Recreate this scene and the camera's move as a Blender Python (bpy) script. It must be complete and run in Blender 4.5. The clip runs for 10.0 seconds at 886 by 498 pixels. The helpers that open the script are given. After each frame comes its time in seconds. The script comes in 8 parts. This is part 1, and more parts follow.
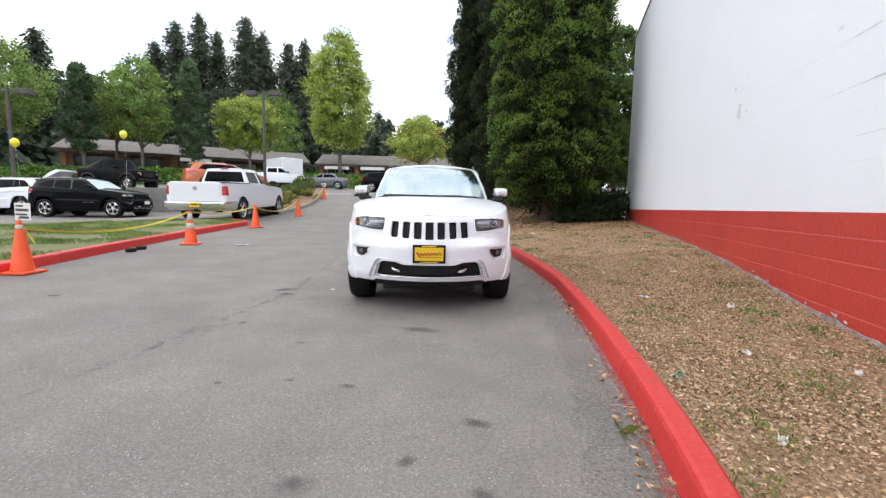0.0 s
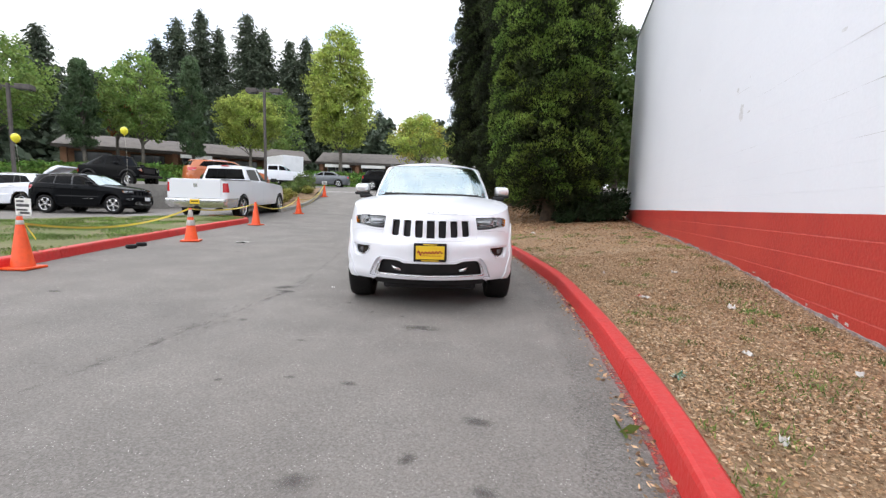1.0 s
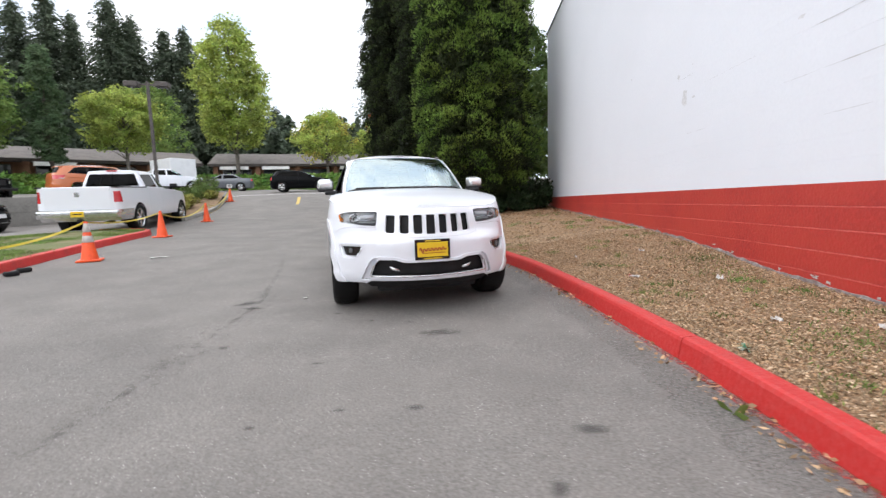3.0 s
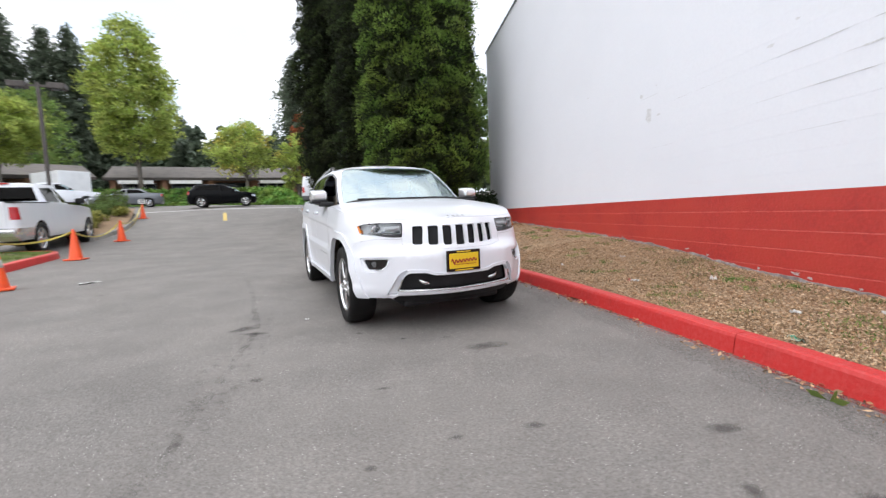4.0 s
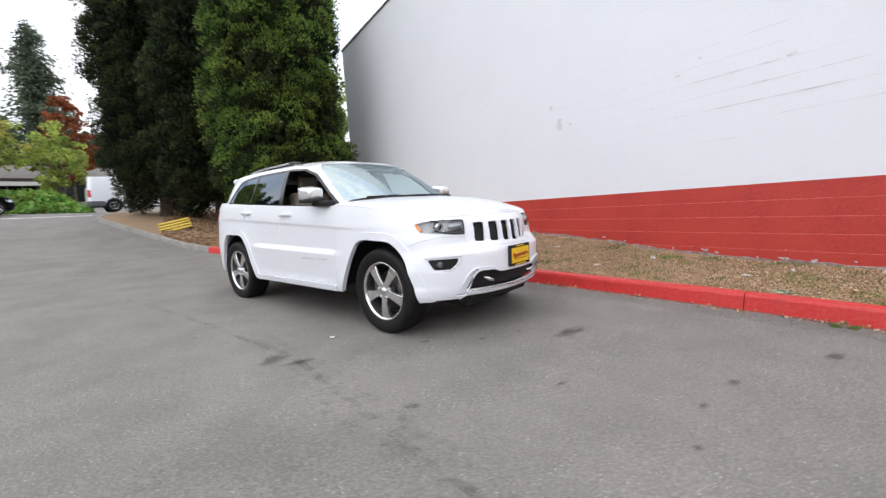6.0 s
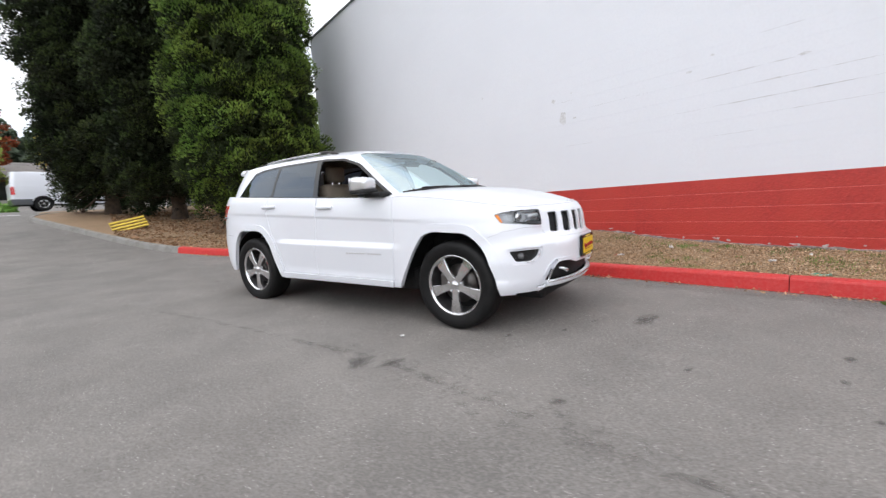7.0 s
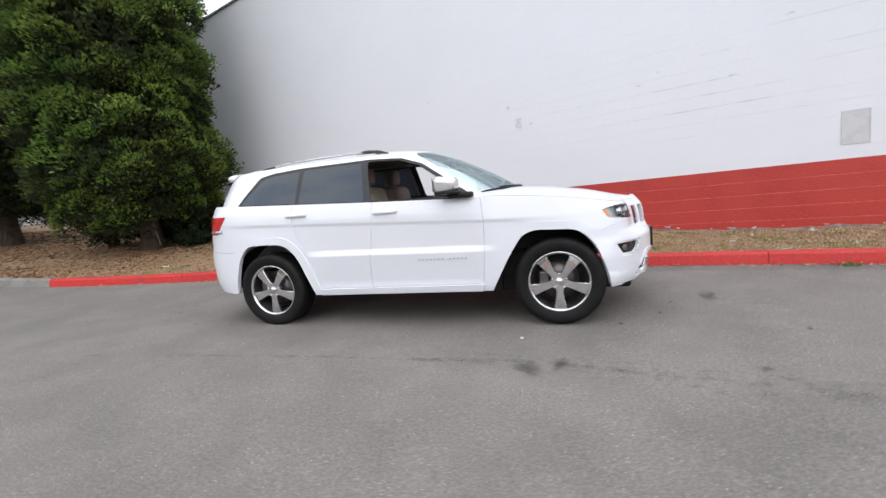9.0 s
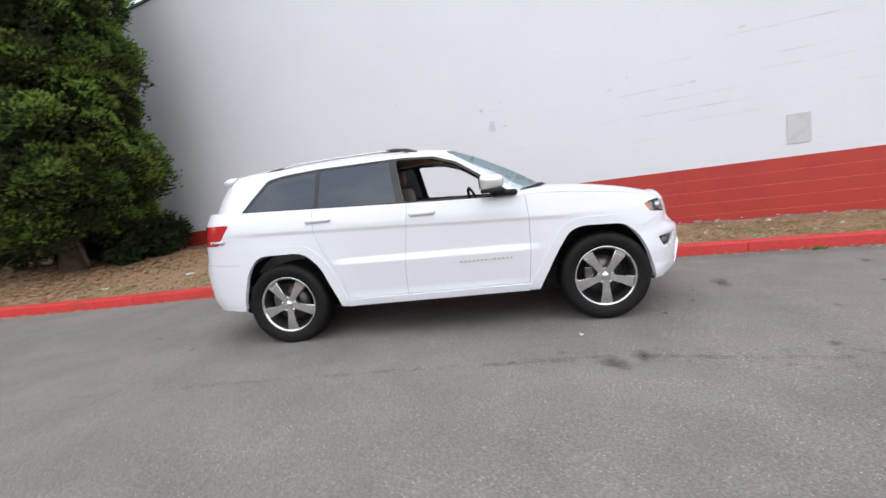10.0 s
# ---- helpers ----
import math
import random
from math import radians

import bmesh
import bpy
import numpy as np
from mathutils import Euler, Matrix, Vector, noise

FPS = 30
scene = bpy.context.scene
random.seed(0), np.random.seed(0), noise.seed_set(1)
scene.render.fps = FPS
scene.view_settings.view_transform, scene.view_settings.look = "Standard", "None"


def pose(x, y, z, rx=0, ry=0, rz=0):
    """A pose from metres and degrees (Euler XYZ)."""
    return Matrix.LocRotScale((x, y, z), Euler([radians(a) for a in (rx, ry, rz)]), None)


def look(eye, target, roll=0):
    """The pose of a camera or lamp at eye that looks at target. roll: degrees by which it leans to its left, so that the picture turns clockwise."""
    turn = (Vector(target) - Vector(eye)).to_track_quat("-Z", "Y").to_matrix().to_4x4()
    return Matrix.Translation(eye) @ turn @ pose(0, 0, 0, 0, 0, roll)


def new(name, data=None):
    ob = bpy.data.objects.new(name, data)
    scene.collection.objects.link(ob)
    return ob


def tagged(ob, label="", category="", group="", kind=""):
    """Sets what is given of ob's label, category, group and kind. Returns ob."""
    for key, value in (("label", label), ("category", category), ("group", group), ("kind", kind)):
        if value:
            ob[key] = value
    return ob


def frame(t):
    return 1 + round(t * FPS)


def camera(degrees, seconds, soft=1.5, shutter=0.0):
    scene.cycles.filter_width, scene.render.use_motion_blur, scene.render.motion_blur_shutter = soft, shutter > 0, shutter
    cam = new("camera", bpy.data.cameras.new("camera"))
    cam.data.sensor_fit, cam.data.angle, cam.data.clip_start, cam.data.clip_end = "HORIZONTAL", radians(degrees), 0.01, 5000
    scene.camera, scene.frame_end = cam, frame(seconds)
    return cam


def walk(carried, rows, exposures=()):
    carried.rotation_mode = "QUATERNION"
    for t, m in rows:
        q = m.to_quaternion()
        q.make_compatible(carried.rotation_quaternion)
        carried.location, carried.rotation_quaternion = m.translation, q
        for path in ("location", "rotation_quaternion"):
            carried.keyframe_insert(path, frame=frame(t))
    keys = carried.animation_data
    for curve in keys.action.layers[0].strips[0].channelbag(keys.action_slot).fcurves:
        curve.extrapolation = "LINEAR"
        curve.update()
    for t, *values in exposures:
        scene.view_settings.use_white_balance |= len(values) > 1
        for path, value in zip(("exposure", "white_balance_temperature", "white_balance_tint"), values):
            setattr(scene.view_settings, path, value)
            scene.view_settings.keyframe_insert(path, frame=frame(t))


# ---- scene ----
cam = camera(92.5, 10.0, soft=1.35, shutter=0.5)
METRES, EYE, TILT, LEAN, TURN = 8.30, 1.17, 1.54, -1.64, 16.29
ROWS = [
    (0.0, 0.0, 0.0, 0.0, -0.08, -7.31, 0.6),
    (0.5, -0.0008, 0.0001, -0.0003, -0.2, -7.66, 0.24),
    (1.0, -0.0013, 0.0004, -0.0006, -0.03, -7.44, 0.15),
    (1.5, -0.0064, -0.0002, -0.0038, -3.48, -8.45, 0.22),
    (2.0, -0.0245, 0.0077, -0.0069, -5.69, -9.57, 0.72),
    (2.5, -0.0598, 0.028, -0.0053, -8.95, -9.11, 2.08),
    (4.0, -0.213, 0.1037, -0.0044, -23.13, -6.84, 3.36),
    (4.5, -0.2691, 0.1333, -0.003, -29.9, -7.45, 3.42),
    (5.0, -0.3193, 0.1763, -0.0025, -32.89, -8.16, 3.74),
    (5.5, -0.3704, 0.2173, 0.0008, -41.45, -7.69, 3.6),
    (7.0, -0.482, 0.3756, 0.0039, -54.86, -8.82, 3.94),
    (7.5, -0.5106, 0.4309, 0.0073, -59.57, -8.03, 4.07),
    (8.0, -0.5381, 0.4867, 0.0102, -64.42, -9.06, 5.04),
    (8.5, -0.5561, 0.5448, 0.0111, -66.8, -9.73, 3.78),
    (9.0, -0.5739, 0.603, 0.014, -73.53, -9.26, 5.17),
    (9.5, -0.5741, 0.6657, 0.0153, -76.57, -11.04, 6.28),
    (10.0, -0.58, 0.7272, 0.0168, -83.46, -9.31, 6.22),
]
walk(cam, [(t, pose(0, 0, EYE, TILT, LEAN, TURN) @ pose(METRES * x, METRES * y, METRES * z, 90 + pitch, roll, yaw)) for t, x, y, z, yaw, pitch, roll in ROWS],
     exposures=[(0.0, 0.66), (2.5, 0.65), (4.5, 0.59), (7.0, 0.48), (10.0, 0.44)])

# ---- light: bright overcast sky, weak wide sun ----
SUN_ELEV, SUN_ROT = radians(50), radians(240)
world = bpy.data.worlds.new("overcast_sky")
scene.world = world
world.use_nodes = True
wn, wl = world.node_tree.nodes, world.node_tree.links
wn.clear()
sky = wn.new("ShaderNodeTexSky")
sky.sky_type, sky.sun_disc = "NISHITA", False
sky.sun_elevation, sky.sun_rotation = SUN_ELEV, SUN_ROT
sky.air_density, sky.dust_density = 1.0, 2.0
bg_sky, bg_cloud, add = wn.new("ShaderNodeBackground"), wn.new("ShaderNodeBackground"), wn.new("ShaderNodeAddShader")
bg_sky.inputs["Strength"].default_value = 0.05
bg_cloud.inputs["Color"].default_value = (0.95, 0.97, 1.0, 1)
bg_cloud.inputs["Strength"].default_value = 0.86
# broken cloud: broad soft drifts of brighter and bluer sky
ctc, cnz, crm = wn.new("ShaderNodeTexCoord"), wn.new("ShaderNodeTexNoise"), wn.new("ShaderNodeValToRGB")
cnz.inputs["Scale"].default_value, cnz.inputs["Detail"].default_value = 3.8, 3.0
wl.new(ctc.outputs["Generated"], cnz.inputs["Vector"])
crm.color_ramp.elements[0].position, crm.color_ramp.elements[0].color = 0.40, (0.67, 0.77, 0.94, 1)
crm.color_ramp.elements[1].position, crm.color_ramp.elements[1].color = 0.55, (1.10, 1.08, 1.06, 1)
wl.new(cnz.outputs["Fac"], crm.inputs["Fac"])
wl.new(crm.outputs["Color"], bg_cloud.inputs["Color"])
wout = wn.new("ShaderNodeOutputWorld")
wl.new(sky.outputs[0], bg_sky.inputs["Color"])
wl.new(bg_sky.outputs[0], add.inputs[0])
wl.new(bg_cloud.outputs[0], add.inputs[1])
wl.new(add.outputs[0], wout.inputs["Surface"])
sun = new("sun", bpy.data.lights.new("sun", "SUN"))
sun.data.energy, sun.data.angle, sun.data.color = 1.35, radians(150), (1.0, 0.95, 0.88)
_az = SUN_ROT
sun.matrix_world = look((0, 0, 0), (-math.sin(_az) * math.cos(SUN_ELEV), -math.cos(_az) * math.cos(SUN_ELEV), -math.sin(SUN_ELEV)))


# ---- materials ----
def material(name, color, rough=0.6, metal=0.0, grain=None, grain_scale=60.0, stain=None, stain_scale=2.0, bump=0.0, bump_scale=80.0,
             coat=0.0, spec=0.5, per_piece=0.0, island=0.0, stain_lo=0.45, stain_hi=0.65):
    """Base colour with fine grain, larger stains, per-piece variation and bump."""
    m = bpy.data.materials.new(name)
    m.use_nodes = True
    nt = m.node_tree
    b = nt.nodes["Principled BSDF"]
    b.inputs["Roughness"].default_value = rough
    b.inputs["Metallic"].default_value = metal
    b.inputs["Coat Weight"].default_value = coat
    b.inputs["Coat Roughness"].default_value = 0.04
    b.inputs["Specular IOR Level"].default_value = spec
    b.inputs["Base Color"].default_value = (*color, 1)
    if not (grain or stain or bump or per_piece or island):
        return m
    tc = nt.nodes.new("ShaderNodeTexCoord")
    out = None

    def rgb(c):
        n = nt.nodes.new("ShaderNodeRGB")
        n.outputs[0].default_value = (*c, 1)
        return n.outputs[0]

    def noisef(scale, detail=4.0, lo=0.4, hi=0.6, rough_=0.6):
        n = nt.nodes.new("ShaderNodeTexNoise")
        n.inputs["Scale"].default_value, n.inputs["Detail"].default_value = scale, detail
        n.inputs["Roughness"].default_value = rough_
        nt.links.new(tc.outputs["Object"], n.inputs["Vector"])
        r = nt.nodes.new("ShaderNodeMapRange")
        r.inputs[1].default_value, r.inputs[2].default_value = lo, hi
        nt.links.new(n.outputs["Fac"], r.inputs[0])
        return r.outputs[0], n.outputs["Fac"]

    def mix(a, c, f):
        n = nt.nodes.new("ShaderNodeMix")
        n.data_type = "RGBA"
        nt.links.new(f, n.inputs[0])
        nt.links.new(a, n.inputs[6])
        nt.links.new(c, n.inputs[7])
        return n.outputs[2]

    out = rgb(color)
    if stain:
        f, _ = noisef(stain_scale, 5.0, stain_lo, stain_hi)
        out = mix(out, rgb(stain), f)
    if grain:
        f, _ = noisef(grain_scale, 3.0, 0.42, 0.68)
        out = mix(out, rgb(grain), f)
    if per_piece or island:
        src = nt.nodes.new("ShaderNodeObjectInfo").outputs["Random"] if per_piece else nt.nodes.new("ShaderNodeNewGeometry").outputs["Random Per Island"]
        amt = per_piece or island
        r = nt.nodes.new("ShaderNodeMapRange")
        r.inputs[3].default_value, r.inputs[4].default_value = 1 - amt, 1 + amt
        nt.links.new(src, r.inputs[0])
        h = nt.nodes.new("ShaderNodeHueSaturation")
        nt.links.new(r.outputs[0], h.inputs["Value"])
        nt.links.new(out, h.inputs["Color"])
        out = h.outputs[0]
    nt.links.new(out, b.inputs["Base Color"])
    if bump:
        n = nt.nodes.new("ShaderNodeTexNoise")
        n.inputs["Scale"].default_value, n.inputs["Detail"].default_value = bump_scale, 4.0
        nt.links.new(tc.outputs["Object"], n.inputs["Vector"])
        bp = nt.nodes.new("ShaderNodeBump")
        bp.inputs["Strength"].default_value, bp.inputs["Distance"].default_value = bump, 0.02
        nt.links.new(n.outputs["Fac"], bp.inputs["Height"])
        nt.links.new(bp.outputs[0], b.inputs["Normal"])
    return m


def glass(name, tint, rough=0.0, ior=1.45, gloss=(0.8, 0.8, 0.8)):
    """Thin tinted pane: a see-through layer under a glossy one."""
    m = bpy.data.materials.new(name)
    m.use_nodes = True
    nt = m.node_tree
    nt.nodes.clear()
    o = nt.nodes.new("ShaderNodeOutputMaterial")
    tr, gl, mx, fr = (nt.nodes.new("ShaderNode" + k) for k in ("BsdfTransparent", "BsdfGlossy", "MixShader", "Fresnel"))
    tr.inputs[0].default_value = (*tint, 1)
    gl.inputs["Roughness"].default_value = rough
    gl.inputs["Color"].default_value = (*gloss, 1)
    fr.inputs[0].default_value = ior
    nt.links.new(fr.outputs[0], mx.inputs[0])
    nt.links.new(tr.outputs[0], mx.inputs[1])
    nt.links.new(gl.outputs[0], mx.inputs[2])
    nt.links.new(mx.outputs[0], o.inputs[0])
    return m


def leaf(name, color, var=0.35, hue=0.03, trans=0.3, clump=1.6):
    """Foliage: colour varies from clump to clump, some light comes through."""
    m = bpy.data.materials.new(name)
    m.use_nodes = True
    nt = m.node_tree
    b = nt.nodes["Principled BSDF"]
    b.inputs["Roughness"].default_value = 0.65
    b.inputs["Specular IOR Level"].default_value = 0.25
    geo = nt.nodes.new("ShaderNodeNewGeometry")
    tc = nt.nodes.new("ShaderNodeTexCoord")
    nz = nt.nodes.new("ShaderNodeTexNoise")
    nz.inputs["Scale"].default_value = 0.9
    nt.links.new(tc.outputs["Object"], nz.inputs["Vector"])
    h = nt.nodes.new("ShaderNodeHueSaturation")
    h.inputs["Color"].default_value = (*color, 1)
    rv = nt.nodes.new("ShaderNodeMapRange")
    rv.inputs[3].default_value, rv.inputs[4].default_value = 1 - var, 1 + var
    nt.links.new(geo.outputs["Random Per Island"], rv.inputs[0])
    n2 = nt.nodes.new("ShaderNodeTexNoise")
    n2.inputs["Scale"].default_value = clump
    nt.links.new(tc.outputs["Object"], n2.inputs["Vector"])
    r2 = nt.nodes.new("ShaderNodeMapRange")
    r2.inputs[1].default_value, r2.inputs[2].default_value = 0.32, 0.68
    r2.inputs[3].default_value, r2.inputs[4].default_value = 0.55, 1.45
    nt.links.new(n2.outputs["Fac"], r2.inputs[0])
    mv = nt.nodes.new("ShaderNodeMath")
    mv.operation = "MULTIPLY"
    nt.links.new(rv.outputs[0], mv.inputs[0])
    nt.links.new(r2.outputs[0], mv.inputs[1])
    rh = nt.nodes.new("ShaderNodeMapRange")
    rh.inputs[1].default_value, rh.inputs[2].default_value = 0.3, 0.7
    rh.inputs[3].default_value, rh.inputs[4].default_value = 0.5 - hue, 0.5 + hue
    nt.links.new(nz.outputs["Fac"], rh.inputs[0])
    nt.links.new(mv.outputs[0], h.inputs["Value"])
    nt.links.new(rh.outputs[0], h.inputs["Hue"])
    nt.links.new(h.outputs[0], b.inputs["Base Color"])
    if trans:
        tl = nt.nodes.new("ShaderNodeBsdfTranslucent")
        mx = nt.nodes.new("ShaderNodeMixShader")
        mx.inputs[0].default_value = trans
        nt.links.new(h.outputs[0], tl.inputs[0])
        nt.links.new(b.outputs[0], mx.inputs[1])
        nt.links.new(tl.outputs[0], mx.inputs[2])
        nt.links.new(mx.outputs[0], nt.nodes["Material Output"].inputs[0])
    return m


def asphalt_material():
    """Worn grey asphalt: pale aggregate specks, broad tonal drifts, fine roughness."""
    m = material("asphalt", (0.185, 0.170, 0.156), rough=0.85, stain=(0.146, 0.136, 0.126), stain_scale=0.6, grain=(0.212, 0.199, 0.186), grain_scale=55,
                 bump=0.22, bump_scale=200, stain_lo=0.4, stain_hi=0.65)
    nt = m.node_tree
    b = nt.nodes["Principled BSDF"]
    tc = nt.nodes.new("ShaderNodeTexCoord")
    vo = nt.nodes.new("ShaderNodeTexVoronoi")
    vo.inputs["Scale"].default_value = 55
    nt.links.new(tc.outputs["Object"], vo.inputs["Vector"])
    lt = nt.nodes.new("ShaderNodeMapRange")
    lt.inputs[1].default_value, lt.inputs[2].default_value = 0.16, 0.10
    nt.links.new(vo.outputs["Distance"], lt.inputs[0])
    nz = nt.nodes.new("ShaderNodeTexNoise")
    nz.inputs["Scale"].default_value = 9
    nt.links.new(tc.outputs["Object"], nz.inputs["Vector"])
    mr = nt.nodes.new("ShaderNodeMapRange")
    mr.inputs[1].default_value, mr.inputs[2].default_value = 0.42, 0.62
    nt.links.new(nz.outputs["Fac"], mr.inputs[0])
    mu = nt.nodes.new("ShaderNodeMath")
    mu.operation = "MULTIPLY"
    nt.links.new(lt.outputs[0], mu.inputs[0])
    nt.links.new(mr.outputs[0], mu.inputs[1])
    mx = nt.nodes.new("ShaderNodeMix")
    mx.data_type = "RGBA"
    old = b.inputs["Base Color"].links[0].from_socket
    nt.links.new(mu.outputs[0], mx.inputs[0])
    nt.links.new(old, mx.inputs[6])
    mx.inputs[7].default_value = (0.62, 0.60, 0.57, 1)
    # tar between the stones: fine dark and light mottle, rougher in places
    fz = nt.nodes.new("ShaderNodeTexNoise")
    fz.inputs["Scale"].default_value, fz.inputs["Detail"].default_value, fz.inputs["Roughness"].default_value = 85, 3.0, 0.75
    nt.links.new(tc.outputs["Object"], fz.inputs["Vector"])
    fr = nt.nodes.new("ShaderNodeMapRange")
    fr.inputs[1].default_value, fr.inputs[2].default_value = 0.34, 0.66
    fr.inputs[3].default_value, fr.inputs[4].default_value = 0.74, 1.27
    nt.links.new(fz.outputs["Fac"], fr.inputs[0])
    bz = nt.nodes.new("ShaderNodeTexNoise")
    bz.inputs["Scale"].default_value, bz.inputs["Detail"].default_value = 1.7, 5.0
    nt.links.new(tc.outputs["Object"], bz.inputs["Vector"])
    br = nt.nodes.new("ShaderNodeMapRange")
    br.inputs[1].default_value, br.inputs[2].default_value = 0.35, 0.65
    br.inputs[3].default_value, br.inputs[4].default_value = 0.88, 1.06
    nt.links.new(bz.outputs["Fac"], br.inputs[0])
    vm = nt.nodes.new("ShaderNodeMath")
    vm.operation = "MULTIPLY"
    nt.links.new(fr.outputs[0], vm.inputs[0])
    nt.links.new(br.outputs[0], vm.inputs[1])
    hs = nt.nodes.new("ShaderNodeHueSaturation")
    nt.links.new(vm.outputs[0], hs.inputs["Value"])
    nt.links.new(mx.outputs[2], hs.inputs["Color"])
    nt.links.new(hs.outputs[0], b.inputs["Base Color"])
    return m


ASPHALT = asphalt_material()


def soaked(name, color, strength):
    """A stain soaked into the asphalt, fading out to a ragged soft edge."""
    m = material(name, color, rough=0.7, bump=0.35, bump_scale=260)
    nt = m.node_tree
    b = nt.nodes["Principled BSDF"]
    tc = nt.nodes.new("ShaderNodeTexCoord")
    mp = nt.nodes.new("ShaderNodeMapping")
    mp.inputs["Location"].default_value, mp.inputs["Scale"].default_value = (-1, -1, 0), (2, 2, 0)
    nt.links.new(tc.outputs["Generated"], mp.inputs["Vector"])
    ln = nt.nodes.new("ShaderNodeVectorMath")
    ln.operation = "LENGTH"
    nt.links.new(mp.outputs[0], ln.inputs[0])
    nz = nt.nodes.new("ShaderNodeTexNoise")
    nz.inputs["Scale"].default_value, nz.inputs["Detail"].default_value = 11.0, 4.0
    nt.links.new(tc.outputs["Object"], nz.inputs["Vector"])
    ad = nt.nodes.new("ShaderNodeMath")
    ad.operation = "MULTIPLY_ADD"
    ad.inputs[1].default_value = 1.3
    nt.links.new(nz.outputs["Fac"], ad.inputs[0])
    nt.links.new(ln.outputs["Value"], ad.inputs[2])
    mr = nt.nodes.new("ShaderNodeMapRange")
    mr.inputs[1].default_value, mr.inputs[2].default_value = 1.45, 0.75
    mr.inputs[3].default_value, mr.inputs[4].default_value = 0.0, strength
    nt.links.new(ad.outputs[0], mr.inputs[0])
    nt.links.new(mr.outputs[0], b.inputs["Alpha"])
    return m


STAIN = soaked("oil_stain", (0.085, 0.080, 0.076), 0.48)
CONCRETE = material("concrete", (0.26, 0.25, 0.235), rough=0.9, stain=(0.16, 0.15, 0.135), stain_scale=3, grain=(0.31, 0.30, 0.28), grain_scale=40, bump=0.4, bump_scale=60)
KERB_RED = material("kerb_red_paint", (0.54, 0.024, 0.022), rough=0.5, stain=(0.30, 0.030, 0.027), stain_scale=2.6, stain_lo=0.52, stain_hi=0.78, grain=(0.56, 0.05, 0.045), grain_scale=30, bump=0.25, bump_scale=40, per_piece=0.08)
WALL_WHITE = material("white_painted_block", (0.775, 0.795, 0.845), rough=0.55, stain=(0.75, 0.77, 0.82), stain_scale=0.5, grain=(0.755, 0.775, 0.825), grain_scale=30, bump=0.08, bump_scale=35)
WALL_RED = material("red_painted_block", (0.47, 0.048, 0.034), rough=0.45, stain=(0.38, 0.032, 0.028), stain_scale=1.3, grain=(0.49, 0.045, 0.036), grain_scale=25, bump=0.25, bump_scale=35)
JOINT_RED = material("red_joint", (0.57, 0.12, 0.10), rough=0.7, grain=(0.46, 0.05, 0.045), grain_scale=14)
WALL_FOOT = material("bare_block_foot", (0.27, 0.24, 0.23), rough=0.9, stain=(0.42, 0.40, 0.39), stain_scale=7, grain=(0.2, 0.13, 0.12), grain_scale=18, bump=0.6, bump_scale=40)
DRY_SOIL = material("dry_verge_soil", (0.26, 0.168, 0.098), rough=0.95, stain=(0.20, 0.135, 0.070), stain_scale=1.2, grain=(0.36, 0.25, 0.155), grain_scale=70, bump=0.8, bump_scale=45)
GRASS_SOIL = material("thin_grass_soil", (0.125, 0.140, 0.055), rough=0.95, stain=(0.22, 0.175, 0.105), stain_scale=1.3, grain=(0.15, 0.17, 0.06), grain_scale=30, bump=0.8, bump_scale=40, stain_lo=0.44, stain_hi=0.58)
LITTER = material("leaf_litter", (0.41, 0.270, 0.158), rough=0.9, island=0.62, grain=(0.32, 0.20, 0.11), grain_scale=4)
LITTER_PALE = material("pale_straw", (0.51, 0.385, 0.26), rough=0.9, island=0.5)
GRASS = leaf("grass_blade", (0.145, 0.22, 0.055), 0.4, 0.02, 0.3)
IVY = leaf("ivy_leaf", (0.13, 0.23, 0.045), 0.4, 0.03, 0.35, 0.5)
BARK = material("bark", (0.10, 0.072, 0.052), rough=0.95, stain=(0.055, 0.042, 0.032), stain_scale=6, bump=0.9, bump_scale=18)
BARK_PALE = material("grey_bark", (0.16, 0.14, 0.12), rough=0.95, stain=(0.09, 0.08, 0.07), stain_scale=5, bump=0.8, bump_scale=18)

# ---- mesh helpers ----
def mesh_of(name, verts, faces, mats, idx=None, smooth=False):
    me = bpy.data.meshes.new(name)
    me.from_pydata([tuple(v) for v in verts], [], [tuple(f) for f in faces])
    for m in (mats if isinstance(mats, (list, tuple)) else [mats]):
        me.materials.append(m)
    if idx is not None:
        me.polygons.foreach_set("material_index", np.asarray(idx, dtype=np.int32))
    if smooth:
        me.shade_smooth()
    me.update()
    return me


def part(name, bm, mat, parent=None, label="", smooth=False):
    """Link a bmesh, a mesh or a (verts, faces) pair as one object, under a parent if given."""
    if isinstance(bm, tuple):
        me = mesh_of(name, bm[0], bm[1], mat, smooth=smooth)
    elif isinstance(bm, bpy.types.Mesh):
        me = bm
    else:
        me = bpy.data.meshes.new(name)
        bmesh.ops.recalc_face_normals(bm, faces=bm.faces)
        bm.to_mesh(me)
        bm.free()
        me.materials.append(mat)
        if smooth:
            me.shade_smooth()
    ob = new(name, me)
    if parent is not None:
        ob.parent = parent
    if label:
        tagged(ob, label)
    return ob


def thing(name, label, category, m=None, group="", kind=""):
    ob = new(name)
    ob.empty_display_size = 0.2
    if m is not None:
        ob.matrix_world = m
    return tagged(ob, label, category, group, kind)


